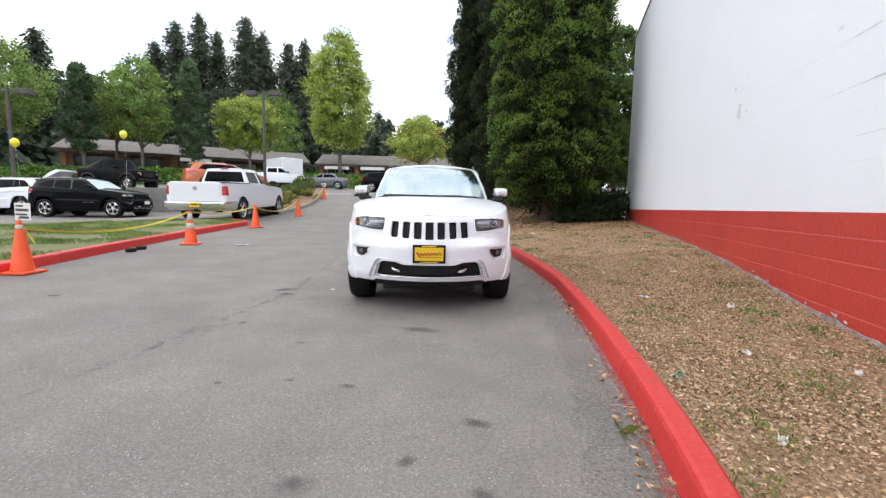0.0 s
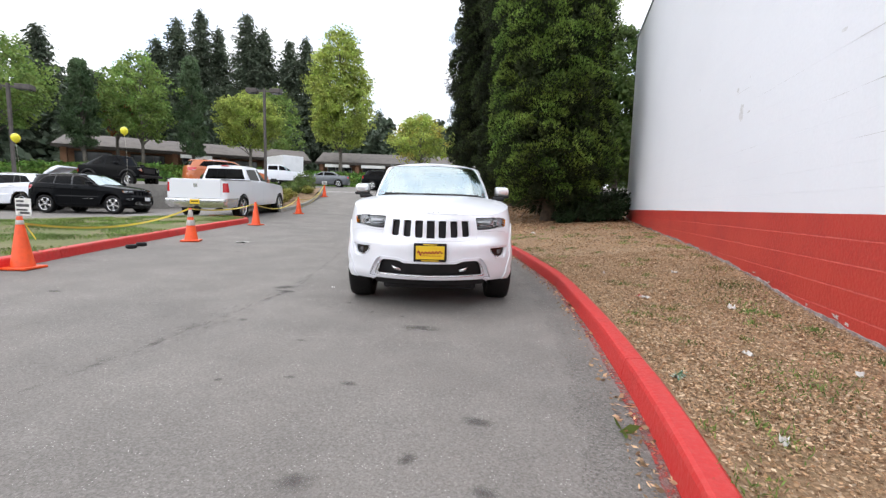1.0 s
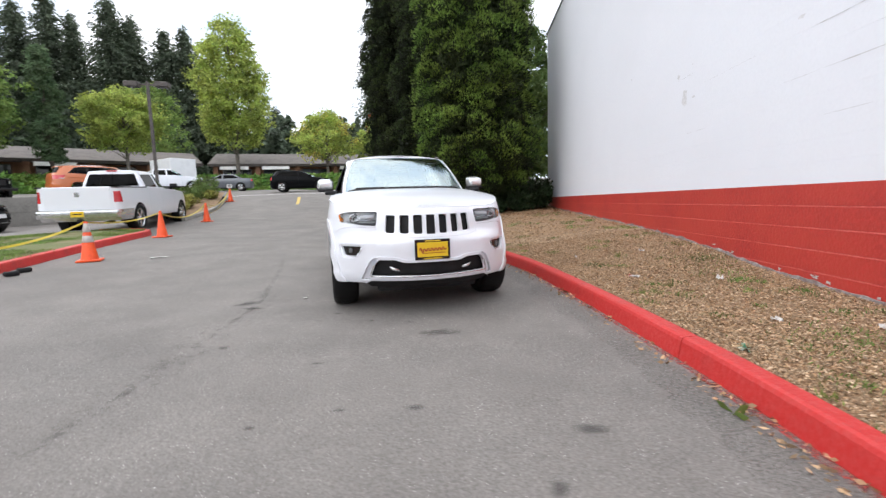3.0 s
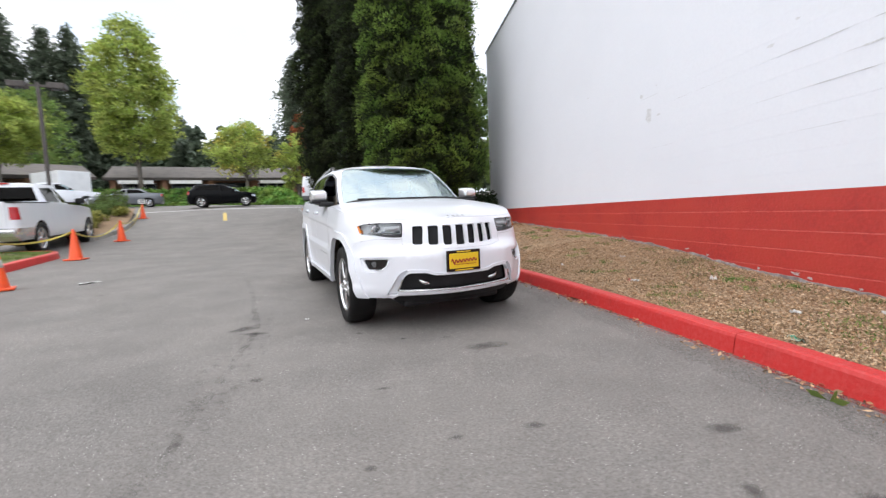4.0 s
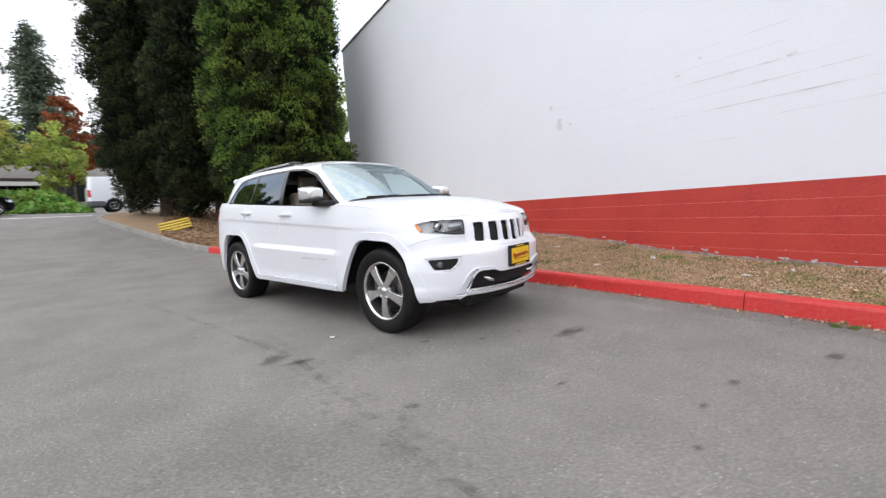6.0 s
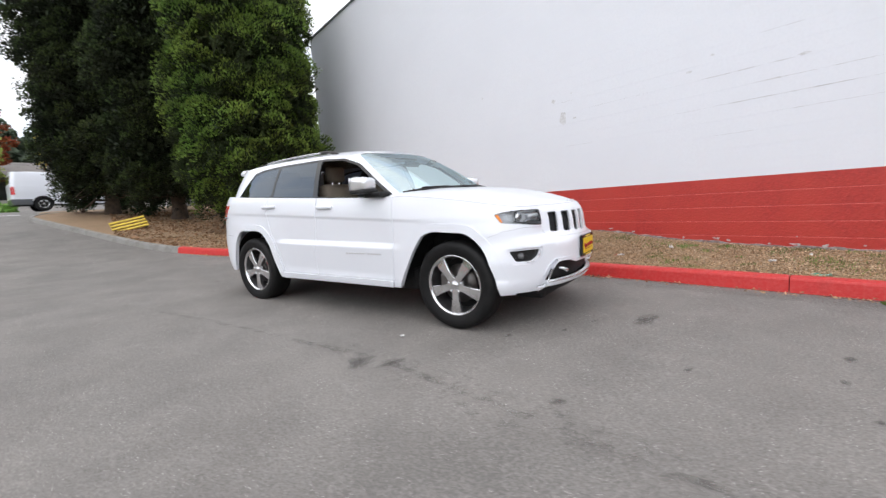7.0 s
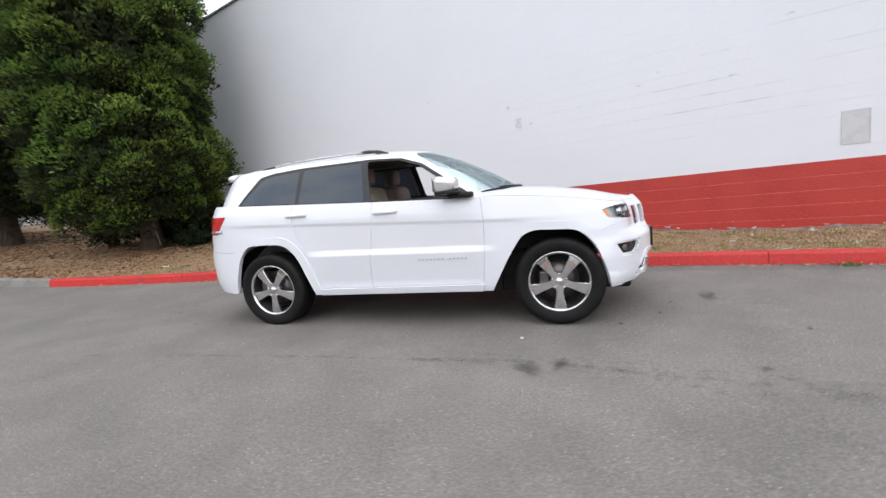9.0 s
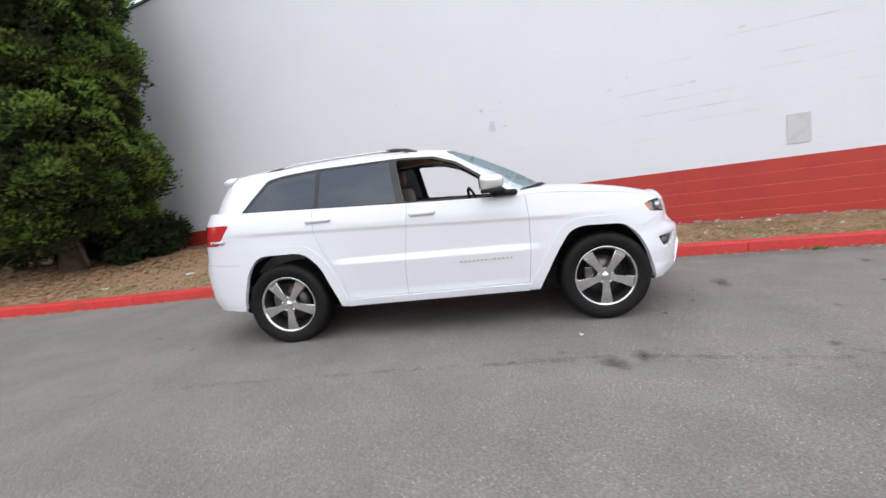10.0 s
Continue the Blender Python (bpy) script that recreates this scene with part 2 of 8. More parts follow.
def box(bm, x0, x1, y0, y1, z0, z1, bevel=0.0, m=None):
    r = bmesh.ops.create_cube(bm, size=1.0)
    vs = r["verts"]
    bmesh.ops.scale(bm, vec=(x1 - x0, y1 - y0, z1 - z0), verts=vs)
    bmesh.ops.translate(bm, vec=((x0 + x1) / 2, (y0 + y1) / 2, (z0 + z1) / 2), verts=vs)
    if m is not None:
        bmesh.ops.transform(bm, matrix=m, verts=vs)
    if bevel:
        es = list({e for v in vs for e in v.link_edges})
        bmesh.ops.bevel(bm, geom=es, offset=bevel, segments=2, affect="EDGES", profile=0.5)
    return bm


def lathe(profile, n=32, axis="z"):
    """Verts and faces of a turned profile of (radius, height) pairs."""
    vs, fs = [], []
    k = len(profile)
    for i in range(n):
        a = 2 * math.pi * i / n
        for r, h in profile:
            p = (r * math.cos(a), r * math.sin(a), h)
            vs.append(p if axis == "z" else (p[0], p[2], p[1]))
    for i in range(n):
        j = (i + 1) % n
        for q in range(k - 1):
            fs.append((i * k + q, j * k + q, j * k + q + 1, i * k + q + 1))
    return vs, fs


def tube(points, radii, n=8):
    """A tapered tube along points."""
    vs, fs = [], []
    pts = [Vector(p) for p in points]
    for i, p in enumerate(pts):
        d = (pts[min(i + 1, len(pts) - 1)] - pts[max(i - 1, 0)]).normalized()
        a = d.orthogonal().normalized() if abs(d.z) > 0.9 else d.cross(Vector((0, 0, 1))).normalized()
        b = d.cross(a)
        r = radii[i] if isinstance(radii, (list, tuple)) else radii
        for q in range(n):
            t = 2 * math.pi * q / n
            vs.append(p + (a * math.cos(t) + b * math.sin(t)) * r)
    for i in range(len(pts) - 1):
        for q in range(n):
            w = (q + 1) % n
            fs.append((i * n + q, i * n + w, (i + 1) * n + w, (i + 1) * n + q))
    fs.append(tuple(range(n))[::-1])
    fs.append(tuple(range((len(pts) - 1) * n, len(pts) * n)))
    return vs, fs


def merge(*parts):
    vs, fs = [], []
    for v, f in parts:
        o = len(vs)
        vs += list(v)
        fs += [tuple(i + o for i in q) for q in f]
    return vs, fs


def spline(points, step):
    """Points at even steps along a smooth line through the given ones."""
    P = np.array(points, float)
    Q = np.vstack([2 * P[0] - P[1], P, 2 * P[-1] - P[-2]])
    dense = []
    for i in range(1, len(Q) - 2):
        for t in np.linspace(0, 1, 24, endpoint=False):
            a, b, c, d = Q[i - 1], Q[i], Q[i + 1], Q[i + 2]
            dense.append(0.5 * (2 * b + (c - a) * t + (2 * a - 5 * b + 4 * c - d) * t ** 2 + (3 * b - a - 3 * c + d) * t ** 3))
    dense.append(P[-1])
    dense = np.array(dense)
    s = np.r_[0, np.cumsum(np.linalg.norm(np.diff(dense, axis=0), axis=1))]
    u = np.linspace(0, s[-1], max(2, int(s[-1] / step) + 1))
    return np.stack([np.interp(u, s, dense[:, k]) for k in range(P.shape[1])], 1)


# ---- heights of the ground ----
GY = [-80, -30, 0, 3.5, 7.4, 10.7, 14.5, 16, 18.5, 22.3, 24.4, 26.5, 30, 34, 60]
GZ = [-0.8, -0.25, 0, 0.03, 0.105, 0.2, 0.31, 0.40, 0.68, 1.2, 1.45, 1.65, 1.93, 2.05, 2.3]


def smooth01(t):
    t = min(1.0, max(0.0, t))
    return t * t * (3 - 2 * t)


_gy = np.linspace(-80, 60, 1401)
_gk = np.interp(_gy, GY, GZ)
_gk = np.convolve(np.pad(_gk, 10, mode="edge"), np.ones(21) / 21, mode="valid")


def ground_z(x, y):
    z = float(np.interp(y, _gy, _gk)) + 0.03 * min(max(0.0, -3 - x), 9)
    z -= 0.15 * smooth01((-15.5 - x) / 3) * smooth01((y - 7) / 3) * smooth01((22 - y) / 3)
    d = math.hypot(x, y)
    if y > 0 or x < -25:
        z += 0.45 * smooth01((d - 34) / 14) + 1.3 * smooth01((d - 50) / 12) + 0.03 * max(0.0, min(d, 300) - 62)
    return z


# ---- ground sheet, out to the horizon ----
def axis_steps(lo, hi, fine_lo, fine_hi, fine, grow=1.25):
    a = list(np.arange(fine_lo, fine_hi + 1e-6, fine))
    s = fine
    while a[-1] < hi:
        s *= grow
        a.append(min(hi, a[-1] + s))
    s = fine
    while a[0] > lo:
        s *= grow
        a.insert(0, max(lo, a[0] - s))
    return a


gx, gyv = axis_steps(-1500, 1500, -26, 6, 0.5), axis_steps(-1500, 1500, -8, 40, 0.5)
gv = [(x, y, ground_z(x, y)) for y in gyv for x in gx]
nx = len(gx)
gf = [(j * nx + i, j * nx + i + 1, (j + 1) * nx + i + 1, (j + 1) * nx + i) for j in range(len(gyv) - 1) for i in range(nx - 1)]
ground = part("ground", (gv, gf), ASPHALT, smooth=True)
tagged(ground, "worn grey asphalt driveway with pale specks, rising to a street", "asphalt ground", kind="structure")

# ---- kerbs ----
KERB_LINE = spline([(0.52, -14), (0.52, -6), (0.52, 0), (0.50, 1.6), (0.45, 2.5), (0.37, 3.2), (0.23, 4.2), (0.03, 5.3), (-0.16, 6.2), (-0.53, 7.4), (-1.08, 9.0),
                    (-1.82, 10.6), (-2.45, 12.1), (-3.1, 13.8), (-3.4, 14.5), (-4.0, 16.1), (-4.95, 18.7), (-6.35, 22.2), (-6.85, 23.6), (-7.05, 24.6),
                    (-6.7, 25.8), (-5.4, 26.8), (-2, 27.6), (6, 28.5)], 0.2)
LEFT_LINE = spline([(-3.6, -9), (-4.7, -4), (-5.9, 0.4), (-6.55, 2.3), (-7.12, 3.67), (-7.75, 5.16), (-8.4, 6.8), (-9.05, 8.6), (-9.6, 10.4), (-9.86, 11.3), (-10.15, 11.75),
                    (-10.7, 11.95), (-11.4, 11.7), (-12.2, 10.9), (-13.2, 9.3), (-14.0, 7.2), (-14.6, 4), (-14.6, -4)], 0.2)
ISLAND_LINE = spline([(-12.0, 15.9), (-12.25, 17.3), (-12.7, 19.0), (-13.5, 21.0), (-14.4, 22.9), (-15.0, 23.9), (-15.9, 24.3), (-17.2, 24.0), (-18.5, 23.0)], 0.2)
KERB_H = 0.15


def kerb_run(pts, side, h=KERB_H, width=0.15):
    """Kerb section swept along ground points; side +1: the kerb lies to the right of the line."""
    prof = [(0.0, -0.12), (0.0, 0.0), (0.018, h - 0.03), (0.028, h - 0.008), (0.048, h), (width - 0.02, h + 0.004), (width, h - 0.012), (width + 0.005, -0.12)]
    vs, fs = [], []
    k = len(prof)
    for i, p in enumerate(pts):
        d = np.array(pts[min(i + 1, len(pts) - 1)]) - np.array(pts[max(i - 1, 0)])
        d = d / np.linalg.norm(d)
        nrm = np.array((d[1], -d[0])) * side
        z = ground_z(*p)
        for o, hh in prof:
            vs.append((p[0] + nrm[0] * o, p[1] + nrm[1] * o, z + hh + (0.004 * noise.noise(Vector((p[0] * 2, p[1] * 2, o * 9))) if hh > 0.05 else 0)))
    for i in range(len(pts) - 1):
        for q in range(k - 1):
            f = (i * k + q, i * k + q + 1, (i + 1) * k + q + 1, (i + 1) * k + q)
            fs.append(f if side < 0 else f[::-1])
    e0, e1 = tuple(range(k)), tuple(range((len(pts) - 1) * k, len(pts) * k))
    fs += [e0, e1[::-1]] if side < 0 else [e0[::-1], e1]
    return vs, fs


def kerb(name, line, side, label, cuts, mat_of):
    root = thing(name, label, "kerb", kind="structure")
    s = np.r_[0, np.cumsum(np.linalg.norm(np.diff(line, axis=0), axis=1))]
    for a, b in zip(cuts[:-1], cuts[1:]):
        u = np.linspace(a + 0.004, b - 0.004, max(3, int((b - a) / 0.2)))
        pts = np.stack([np.interp(u, s, line[:, 0]), np.interp(u, s, line[:, 1])], 1)
        part("kerb_stone", kerb_run(pts, side), mat_of(pts[len(pts) // 2]), root)
    return root


def cuts_at(line, test_y, step):
    """Joints every step metres, one of them where the line passes y = test_y."""
    s = np.r_[0, np.cumsum(np.linalg.norm(np.diff(line, axis=0), axis=1))]
    s0 = s[int(np.argmin(abs(line[:, 1] - test_y)))]
    c = [s0 + step * k for k in range(-60, 60)]
    return [0.0] + [v for v in c if 0.3 < v < s[-1] - 0.3] + [float(s[-1])]


kerb("kerb", KERB_LINE, 1, "red-painted concrete kerb turning to bare grey along the verge", cuts_at(KERB_LINE, 2.94, 3.05),
     lambda p: KERB_RED if p[1] < 14.6 else CONCRETE)
kerb("kerb", LEFT_LINE, -1, "red-painted concrete kerb round the grass island", cuts_at(LEFT_LINE, 6.2, 3.05), lambda p: KERB_RED if p[0] > -10.6 else CONCRETE)
kerb("kerb", ISLAND_LINE, -1, "bare grey concrete kerb of the planted island", cuts_at(ISLAND_LINE, 19.0, 2.4), lambda p: CONCRETE)

# ---- dry verge between the kerb and the building ----
WALL_X, WALL_END, WALL_TOP, BAND = 2.19, 17.8, 7.55, 1.18
HWY = [-20, 0.9, 2.8, 3.65, 5, 5.8, 7.4, 9.6, 16.3, 18, 21.5, 24.5, 27.5]
HWZ = [0.1, 0.205, 0.205, 0.215, 0.285, 0.38, 0.48, 0.56, 0.74, 0.85, 1.17, 1.5, 1.85]


_KY, _KX = [np.ascontiguousarray(KERB_LINE[KERB_LINE[:, 1] < 24.4, k]) for k in (1, 0)]


def kerb_x(y):
    return float(np.interp(y, _KY, _KX))


def verge_z(x, y):
    kx = kerb_x(y) + 0.15
    hk = ground_z(kx, y) + KERB_H - 0.025
    t = smooth01((x - kx) / (WALL_X - kx))
    n = noise.noise(Vector((x * 1.1, y * 1.1, 0))) * 0.03 + noise.noise(Vector((x * 5, y * 5, 3))) * 0.012
    return hk + (float(np.interp(y, HWY, HWZ)) - hk) * t + n * min(1.0, max(0.0, (x - kx) * 3)) * min(1.0, max(0.15, (WALL_X - x) * 3))


def verge_mesh(ys, xr):
    vs, fs, m = [], [], 33
    for y in ys:
        a = kerb_x(y) + 0.14
        for i in range(m):
            x = a + (xr(y) - a) * i / (m - 1)
            vs.append((x, y, verge_z(x, y)))
    for j in range(len(ys) - 1):
        for i in range(m - 1):
            fs.append((j * m + i, j * m + i + 1, (j + 1) * m + i + 1, (j + 1) * m + i))
    return vs, fs


verge = part("verge", verge_mesh(np.concatenate([np.arange(-15, 0, 0.5), np.arange(0, WALL_END, 0.1), [WALL_END]]), lambda y: WALL_X + 0.02), DRY_SOIL, smooth=True)
tagged(verge, "dry brown verge of dead leaves and thin grass", "verge", kind="structure")
verge = part("verge", verge_mesh(np.arange(WALL_END, 27.4, 0.2), lambda y: 12.0), DRY_SOIL, smooth=True)
tagged(verge, "dry grassy verge under the tall evergreens", "verge", kind="structure")

# ---- the painted block building ----
COURSE = 0.2032
wall = thing("wall_east", "long block wall painted white above a red band", "block wall", kind="structure")
part("wall_core", box(bmesh.new(), WALL_X + 0.006, WALL_X + 0.22, -22, WALL_END - 0.006, -0.8, WALL_TOP - 0.02), WALL_WHITE, wall)
part("red_joint_backing", box(bmesh.new(), WALL_X + 0.0022, WALL_X + 0.006, -22, WALL_END - 0.006, -0.3, BAND - 0.004), JOINT_RED, wall)


def course(z0, z1, ease=0.004, dip=0.0015):
    """One long course with a faintly uneven face and eased edges."""
    ys = np.concatenate([np.arange(-22, 0, 2.0), np.arange(0, WALL_END, 0.4), [WALL_END]])
    vs, fs = [], []
    for y in ys:
        w = 0.0004 * noise.noise(Vector((y * 0.8, z0 * 3, 0)))
        for x, z in ((WALL_X + 0.007, z0), (WALL_X + dip + w, z0 + ease * 0.12), (WALL_X + w, z0 + ease), (WALL_X + w, z1 - ease), (WALL_X + dip + w, z1 - ease * 0.12), (WALL_X + 0.007, z1)):
            vs.append((x, y, z))
    for i in range(len(ys) - 1):
        for q in range(5):
            fs.append((i * 6 + q, i * 6 + q + 1, (i + 1) * 6 + q + 1, (i + 1) * 6 + q))
    fs += [(0, 1, 2, 3, 4, 5), tuple(range(len(vs) - 6, len(vs)))]
    return vs, fs


for k in range(6):
    part("block_course", course(BAND - COURSE * (k + 1) + 0.0045, BAND - COURSE * k - (0.0045 if k else 0.0)), WALL_RED, wall)
zc = BAND
while zc < WALL_TOP - 0.05:
    part("block_course", course(zc + (0.0002 if zc > BAND else 0.0), min(zc + COURSE - 0.0002, WALL_TOP), 0.0020, 0.0002 + 0.0005 * (zc < 2.7)), WALL_WHITE, wall)
    zc += COURSE
part("wall_return", box(bmesh.new(), WALL_X + 0.01, 26, WALL_END - 0.02, WALL_END + 0.2, -0.3, WALL_TOP - 0.01), WALL_WHITE, wall)
COPING = material("coping_metal", (0.10, 0.13, 0.13), rough=0.45, metal=0.6, stain=(0.16, 0.18, 0.17), stain_scale=3)
part("coping", box(bmesh.new(), WALL_X - 0.03, WALL_X + 0.26, -22, WALL_END + 0.23, WALL_TOP, WALL_TOP + 0.07, 0.008), COPING, wall, "dark metal coping")
roof = part("roof", box(bmesh.new(), WALL_X + 0.22, 26, -22, WALL_END - 0.03, WALL_TOP - 0.35, WALL_TOP - 0.15), CONCRETE)
tagged(roof, "flat roof of the block building", "roof", kind="structure")


def wall_foot():
    vs, fs = [], []
    ys = np.arange(-4, WALL_END - 0.05, 0.06)
    for y in ys:
        zb = float(np.interp(y, HWY, HWZ))
        h = 0.035 + 0.03 * noise.noise(Vector((y * 1.7, 0, 0))) + 0.025 * noise.noise(Vector((y * 6, 2, 0)))
        vs += [(WALL_X - 0.004, y, zb - 0.25), (WALL_X - 0.004, y, zb + max(0.005, h)), (WALL_X + 0.005, y, zb + max(0.005, h) + 0.004)]
    for i in range(len(ys) - 1):
        for q in range(2):
            fs.append((i * 3 + q, i * 3 + q + 1, i * 3 + q + 4, i * 3 + q + 3))
    return vs, fs


part("bare_foot", wall_foot(), WALL_FOOT, wall, "bare chipped block where the red paint has flaked")
VENT_GREY = material("grey_patch_paint", (0.61, 0.62, 0.64), rough=0.6, stain=(0.55, 0.56, 0.58), stain_scale=8, bump=0.3, bump_scale=50)
vent = thing("wall_patch", "square light grey patch panel set on the white wall", "wall panel")
part("panel", box(bmesh.new(), WALL_X - 0.008, WALL_X - 0.0015, 1.77, 2.04, 1.39, 1.82, 0.002), VENT_GREY, vent)
part("rim", merge(*[(lambda b: ([v.co.copy() for v in b.verts], [[v.index for v in f.verts] for f in b.faces]))(
    (lambda b: (b.verts.index_update(), b)[1])(box(bmesh.new(), WALL_X - 0.011, WALL_X - 0.0015, *q))) for q in
    ((1.755, 1.77, 1.375, 1.835), (2.04, 2.055, 1.375, 1.835), (1.77, 2.04, 1.375, 1.39), (1.77, 2.04, 1.82, 1.835))]), VENT_GREY, vent)


def blot(cx, cy, r, seed, squash=1.0, n=28, ragged=0.35):
    """Outline of an irregular blot in its plane."""
    pts = []
    for i in range(n):
        a = 2 * math.pi * i / n
        q = r * (1 + ragged * noise.noise(Vector((math.cos(a) * 1.6, math.sin(a) * 1.6, seed * 7.3))) * 1.6)
        pts.append((cx + q * math.cos(a), cy + q * math.sin(a) * squash))
    return pts


SCUFF = material("wall_scuff", (0.66, 0.67, 0.69), rough=0.8, stain=(0.74, 0.75, 0.78), stain_scale=20, grain=(0.56, 0.56, 0.57), grain_scale=30)
for i, (y, z, r, sq) in enumerate([(6.79, 2.51, 0.075, 1.3), (6.55, 2.48, 0.03, 0.6), (7.0, 2.86, 0.05, 0.6), (6.6, 2.93, 0.02, 0.5), (4.6, 2.75, 0.04, 0.5), (4.3, 2.9, 0.03, 0.4),
                                   (8.9, 3.35, 0.03, 0.6), (3.3, 2.62, 0.06, 0.25), (3.6, 2.40, 0.09, 0.1), (2.6, 3.3, 0.05, 0.3)]):
    pts = blot(y, z, r, i + 3, sq)
    sc = part("wall_scuff", ([(WALL_X - 0.004, a, b) for a, b in pts], [tuple(range(len(pts)))]), SCUFF)
    tagged(sc, "grey scuff where paint was patched on the white wall", "wall scuff", group="wall scuffs")

# bare joint lines and flaked paint on the wall
CRACK = material("open_wall_joint", (0.50, 0.50, 0.51), rough=0.9, stain=(0.68, 0.69, 0.71), stain_scale=6)
FLAKE = material("flaked_paint_patch", (0.52, 0.47, 0.46), rough=0.9, stain=(0.34, 0.20, 0.18), stain_scale=28, bump=0.5, bump_scale=60)


def wall_line(y0, y1, z, w, seed):
    """A thin ragged joint line on the wall's face."""
    vs, fs = [], []
    ys = np.arange(y0, y1, 0.03)
    for i, y in enumerate(ys):
        t = i / (len(ys) - 1)
        h = w * max(0.0, 0.55 + 1.3 * noise.noise(Vector((y * 5, z * 3, seed)))) * min(1.0, 6 * t, 6 * (1 - t)) + 0.0003
        dz = 0.004 * noise.noise(Vector((y * 2.3, seed, 1)))
        vs += [(WALL_X - 0.0035, y, z + dz - h), (WALL_X - 0.0035, y, z + dz + h)]
    for i in range(len(ys) - 1):
        fs.append((2 * i, 2 * i + 2, 2 * i + 3, 2 * i + 1))
    return vs, fs


for i, (y0, y1, k, w) in enumerate([(3.35, 4.50, 7, 0.0048), (2.5, 4.85, 5, 0.0040), (1.1, 2.9, 10, 0.0045), (2.6, 3.9, 6, 0.0026), (2.3, 3.6, 4, 0.0022), (3.3, 3.75, 9, 0.0030), (1.2, 2.4, 7, 0.0030), (6.55, 7.05, 8, 0.0022), (3.8, 4.3, 3, 0.0020),
                                    (1.4, 2.2, 8, 0.0024), (6.2, 6.75, 4, 0.0018), (0.2, 1.3, 5, 0.0030), (5.2, 6.3, 7, 0.0014)]):
    part("open_joint", wall_line(y0, y1, BAND + COURSE * k, w, 31 + i), CRACK, wall)
for i, (y, z, r, sq) in enumerate([(4.24, 0.33, 0.085, 0.45), (4.10, 0.30, 0.05, 0.6), (3.33, 0.37, 0.035, 0.35), (3.34, 0.27, 0.09, 0.4), (3.05, 0.26, 0.11, 0.3), (2.70, 0.27, 0.03, 0.8), (5.5, 0.41, 0.05, 0.5), (5.9, 0.46, 0.07, 0.4), (9.4, 0.59, 0.06, 0.5), (7.6, 0.54, 0.05, 0.5),
                                   (3.62, 0.27, 0.05, 0.5), (4.7, 0.33, 0.04, 0.5), (2.2, 0.27, 0.06, 0.4), (1.6, 0.26, 0.05, 0.5)]):
    pts = blot(y, z, r * 0.42, 50 + i, sq, 22, 0.8)
    part("paint_flake", ([(WALL_X - 0.0055, a, b) for a, b in pts], [tuple(range(len(pts)))]), FLAKE, wall)

# ---- marks on the asphalt ----
def ground_blot(x, y, r, seed, squash, mat, turn=0.0, lift=0.004):
    pts = blot(0, 0, r, seed, squash)
    c, s = math.cos(turn), math.sin(turn)
    w = [(x + a * c - b * s, y + a * s + b * c) for a, b in pts]
    vs = [(p, q, ground_z(p, q) + lift) for p, q in w] + [(x, y, ground_z(x, y) + lift)]
    n = len(w)
    return vs, [(i, (i + 1) % n, n) for i in range(n)]


for i, (x, y, r, sq, tn) in enumerate([(-1.23, 3.60, 0.13, 0.45, 0.4), (-3.29, 4.40, 0.085, 0.5, 0.2), (-3.42, 4.60, 0.13, 0.4, 0.9), (-2.92, 3.26, 0.055, 0.7, 0), (-0.41, 2.13, 0.06, 0.6, 0), (-0.65, 1.71, 0.04, 0.7, 1),
                                       (-1.28, 2.33, 0.045, 0.6, 0), (-1.55, 3.9, 0.05, 0.4, 0), (-1.9, 3.95, 0.04, 0.4, 0), (-0.28, 1.59, 0.055, 0.6, 0), (-2.3, 4.2, 0.04, 0.5, 0), (-5.43, 3.24, 0.07, 0.5, 0.4), (-1.03, 1.41, 0.07, 0.7, 0.3),
                                       (-0.59, 1.36, 0.05, 0.6, 0), (-2.09, 2.11, 0.03, 0.7, 0), (-1.68, 2.29, 0.04, 0.5, 0.5), (-2.06, 2.94, 0.05, 0.5, 0), (-0.05, 1.46, 0.025, 0.7, 0), (-3.7, 8.4, 0.03, 0.6, 0), (-3.5, 9.2, 0.03, 0.6, 0), (-3.2, 9.4, 0.03, 0.6, 0),
                                       (-6.2, 2.9, 0.06, 0.4, 1.0), (-6.0, 6.6, 0.06, 0.4, 0.4)]):
    o = part("oil_stain", ground_blot(x, y, r * 1.6, i + 11, sq, STAIN, tn), STAIN)
    tagged(o, "dark oil drip stain on the grey asphalt", "oil stain", group="oil stains")


def ragged_strip(line, half, seed, step=0.05, lift=0.003):
    """A strip of uneven width along a line on the ground."""
    P = spline(line, step)
    vs, fs = [], []
    for i, p in enumerate(P):
        d = P[min(i + 1, len(P) - 1)] - P[max(i - 1, 0)]
        d = d / np.linalg.norm(d)
        end = min(1.0, 0.15 + 5.0 * min(i, len(P) - 1 - i) / len(P))
        for sd in (-1, 1):
            w = half * end * (1 + 0.7 * noise.noise(Vector((p[0] * 4, p[1] * 4, seed + sd))) + 0.4 * noise.noise(Vector((p[0] * 14, p[1] * 14, seed + 5 * sd))))
            x, y = p[0] + d[1] * sd * w, p[1] - d[0] * sd * w
            vs.append((x, y, ground_z(x, y) + lift))
    for i in range(len(P) - 1):
        fs.append((2 * i, 2 * i + 1, 2 * i + 3, 2 * i + 2))
    return vs, fs


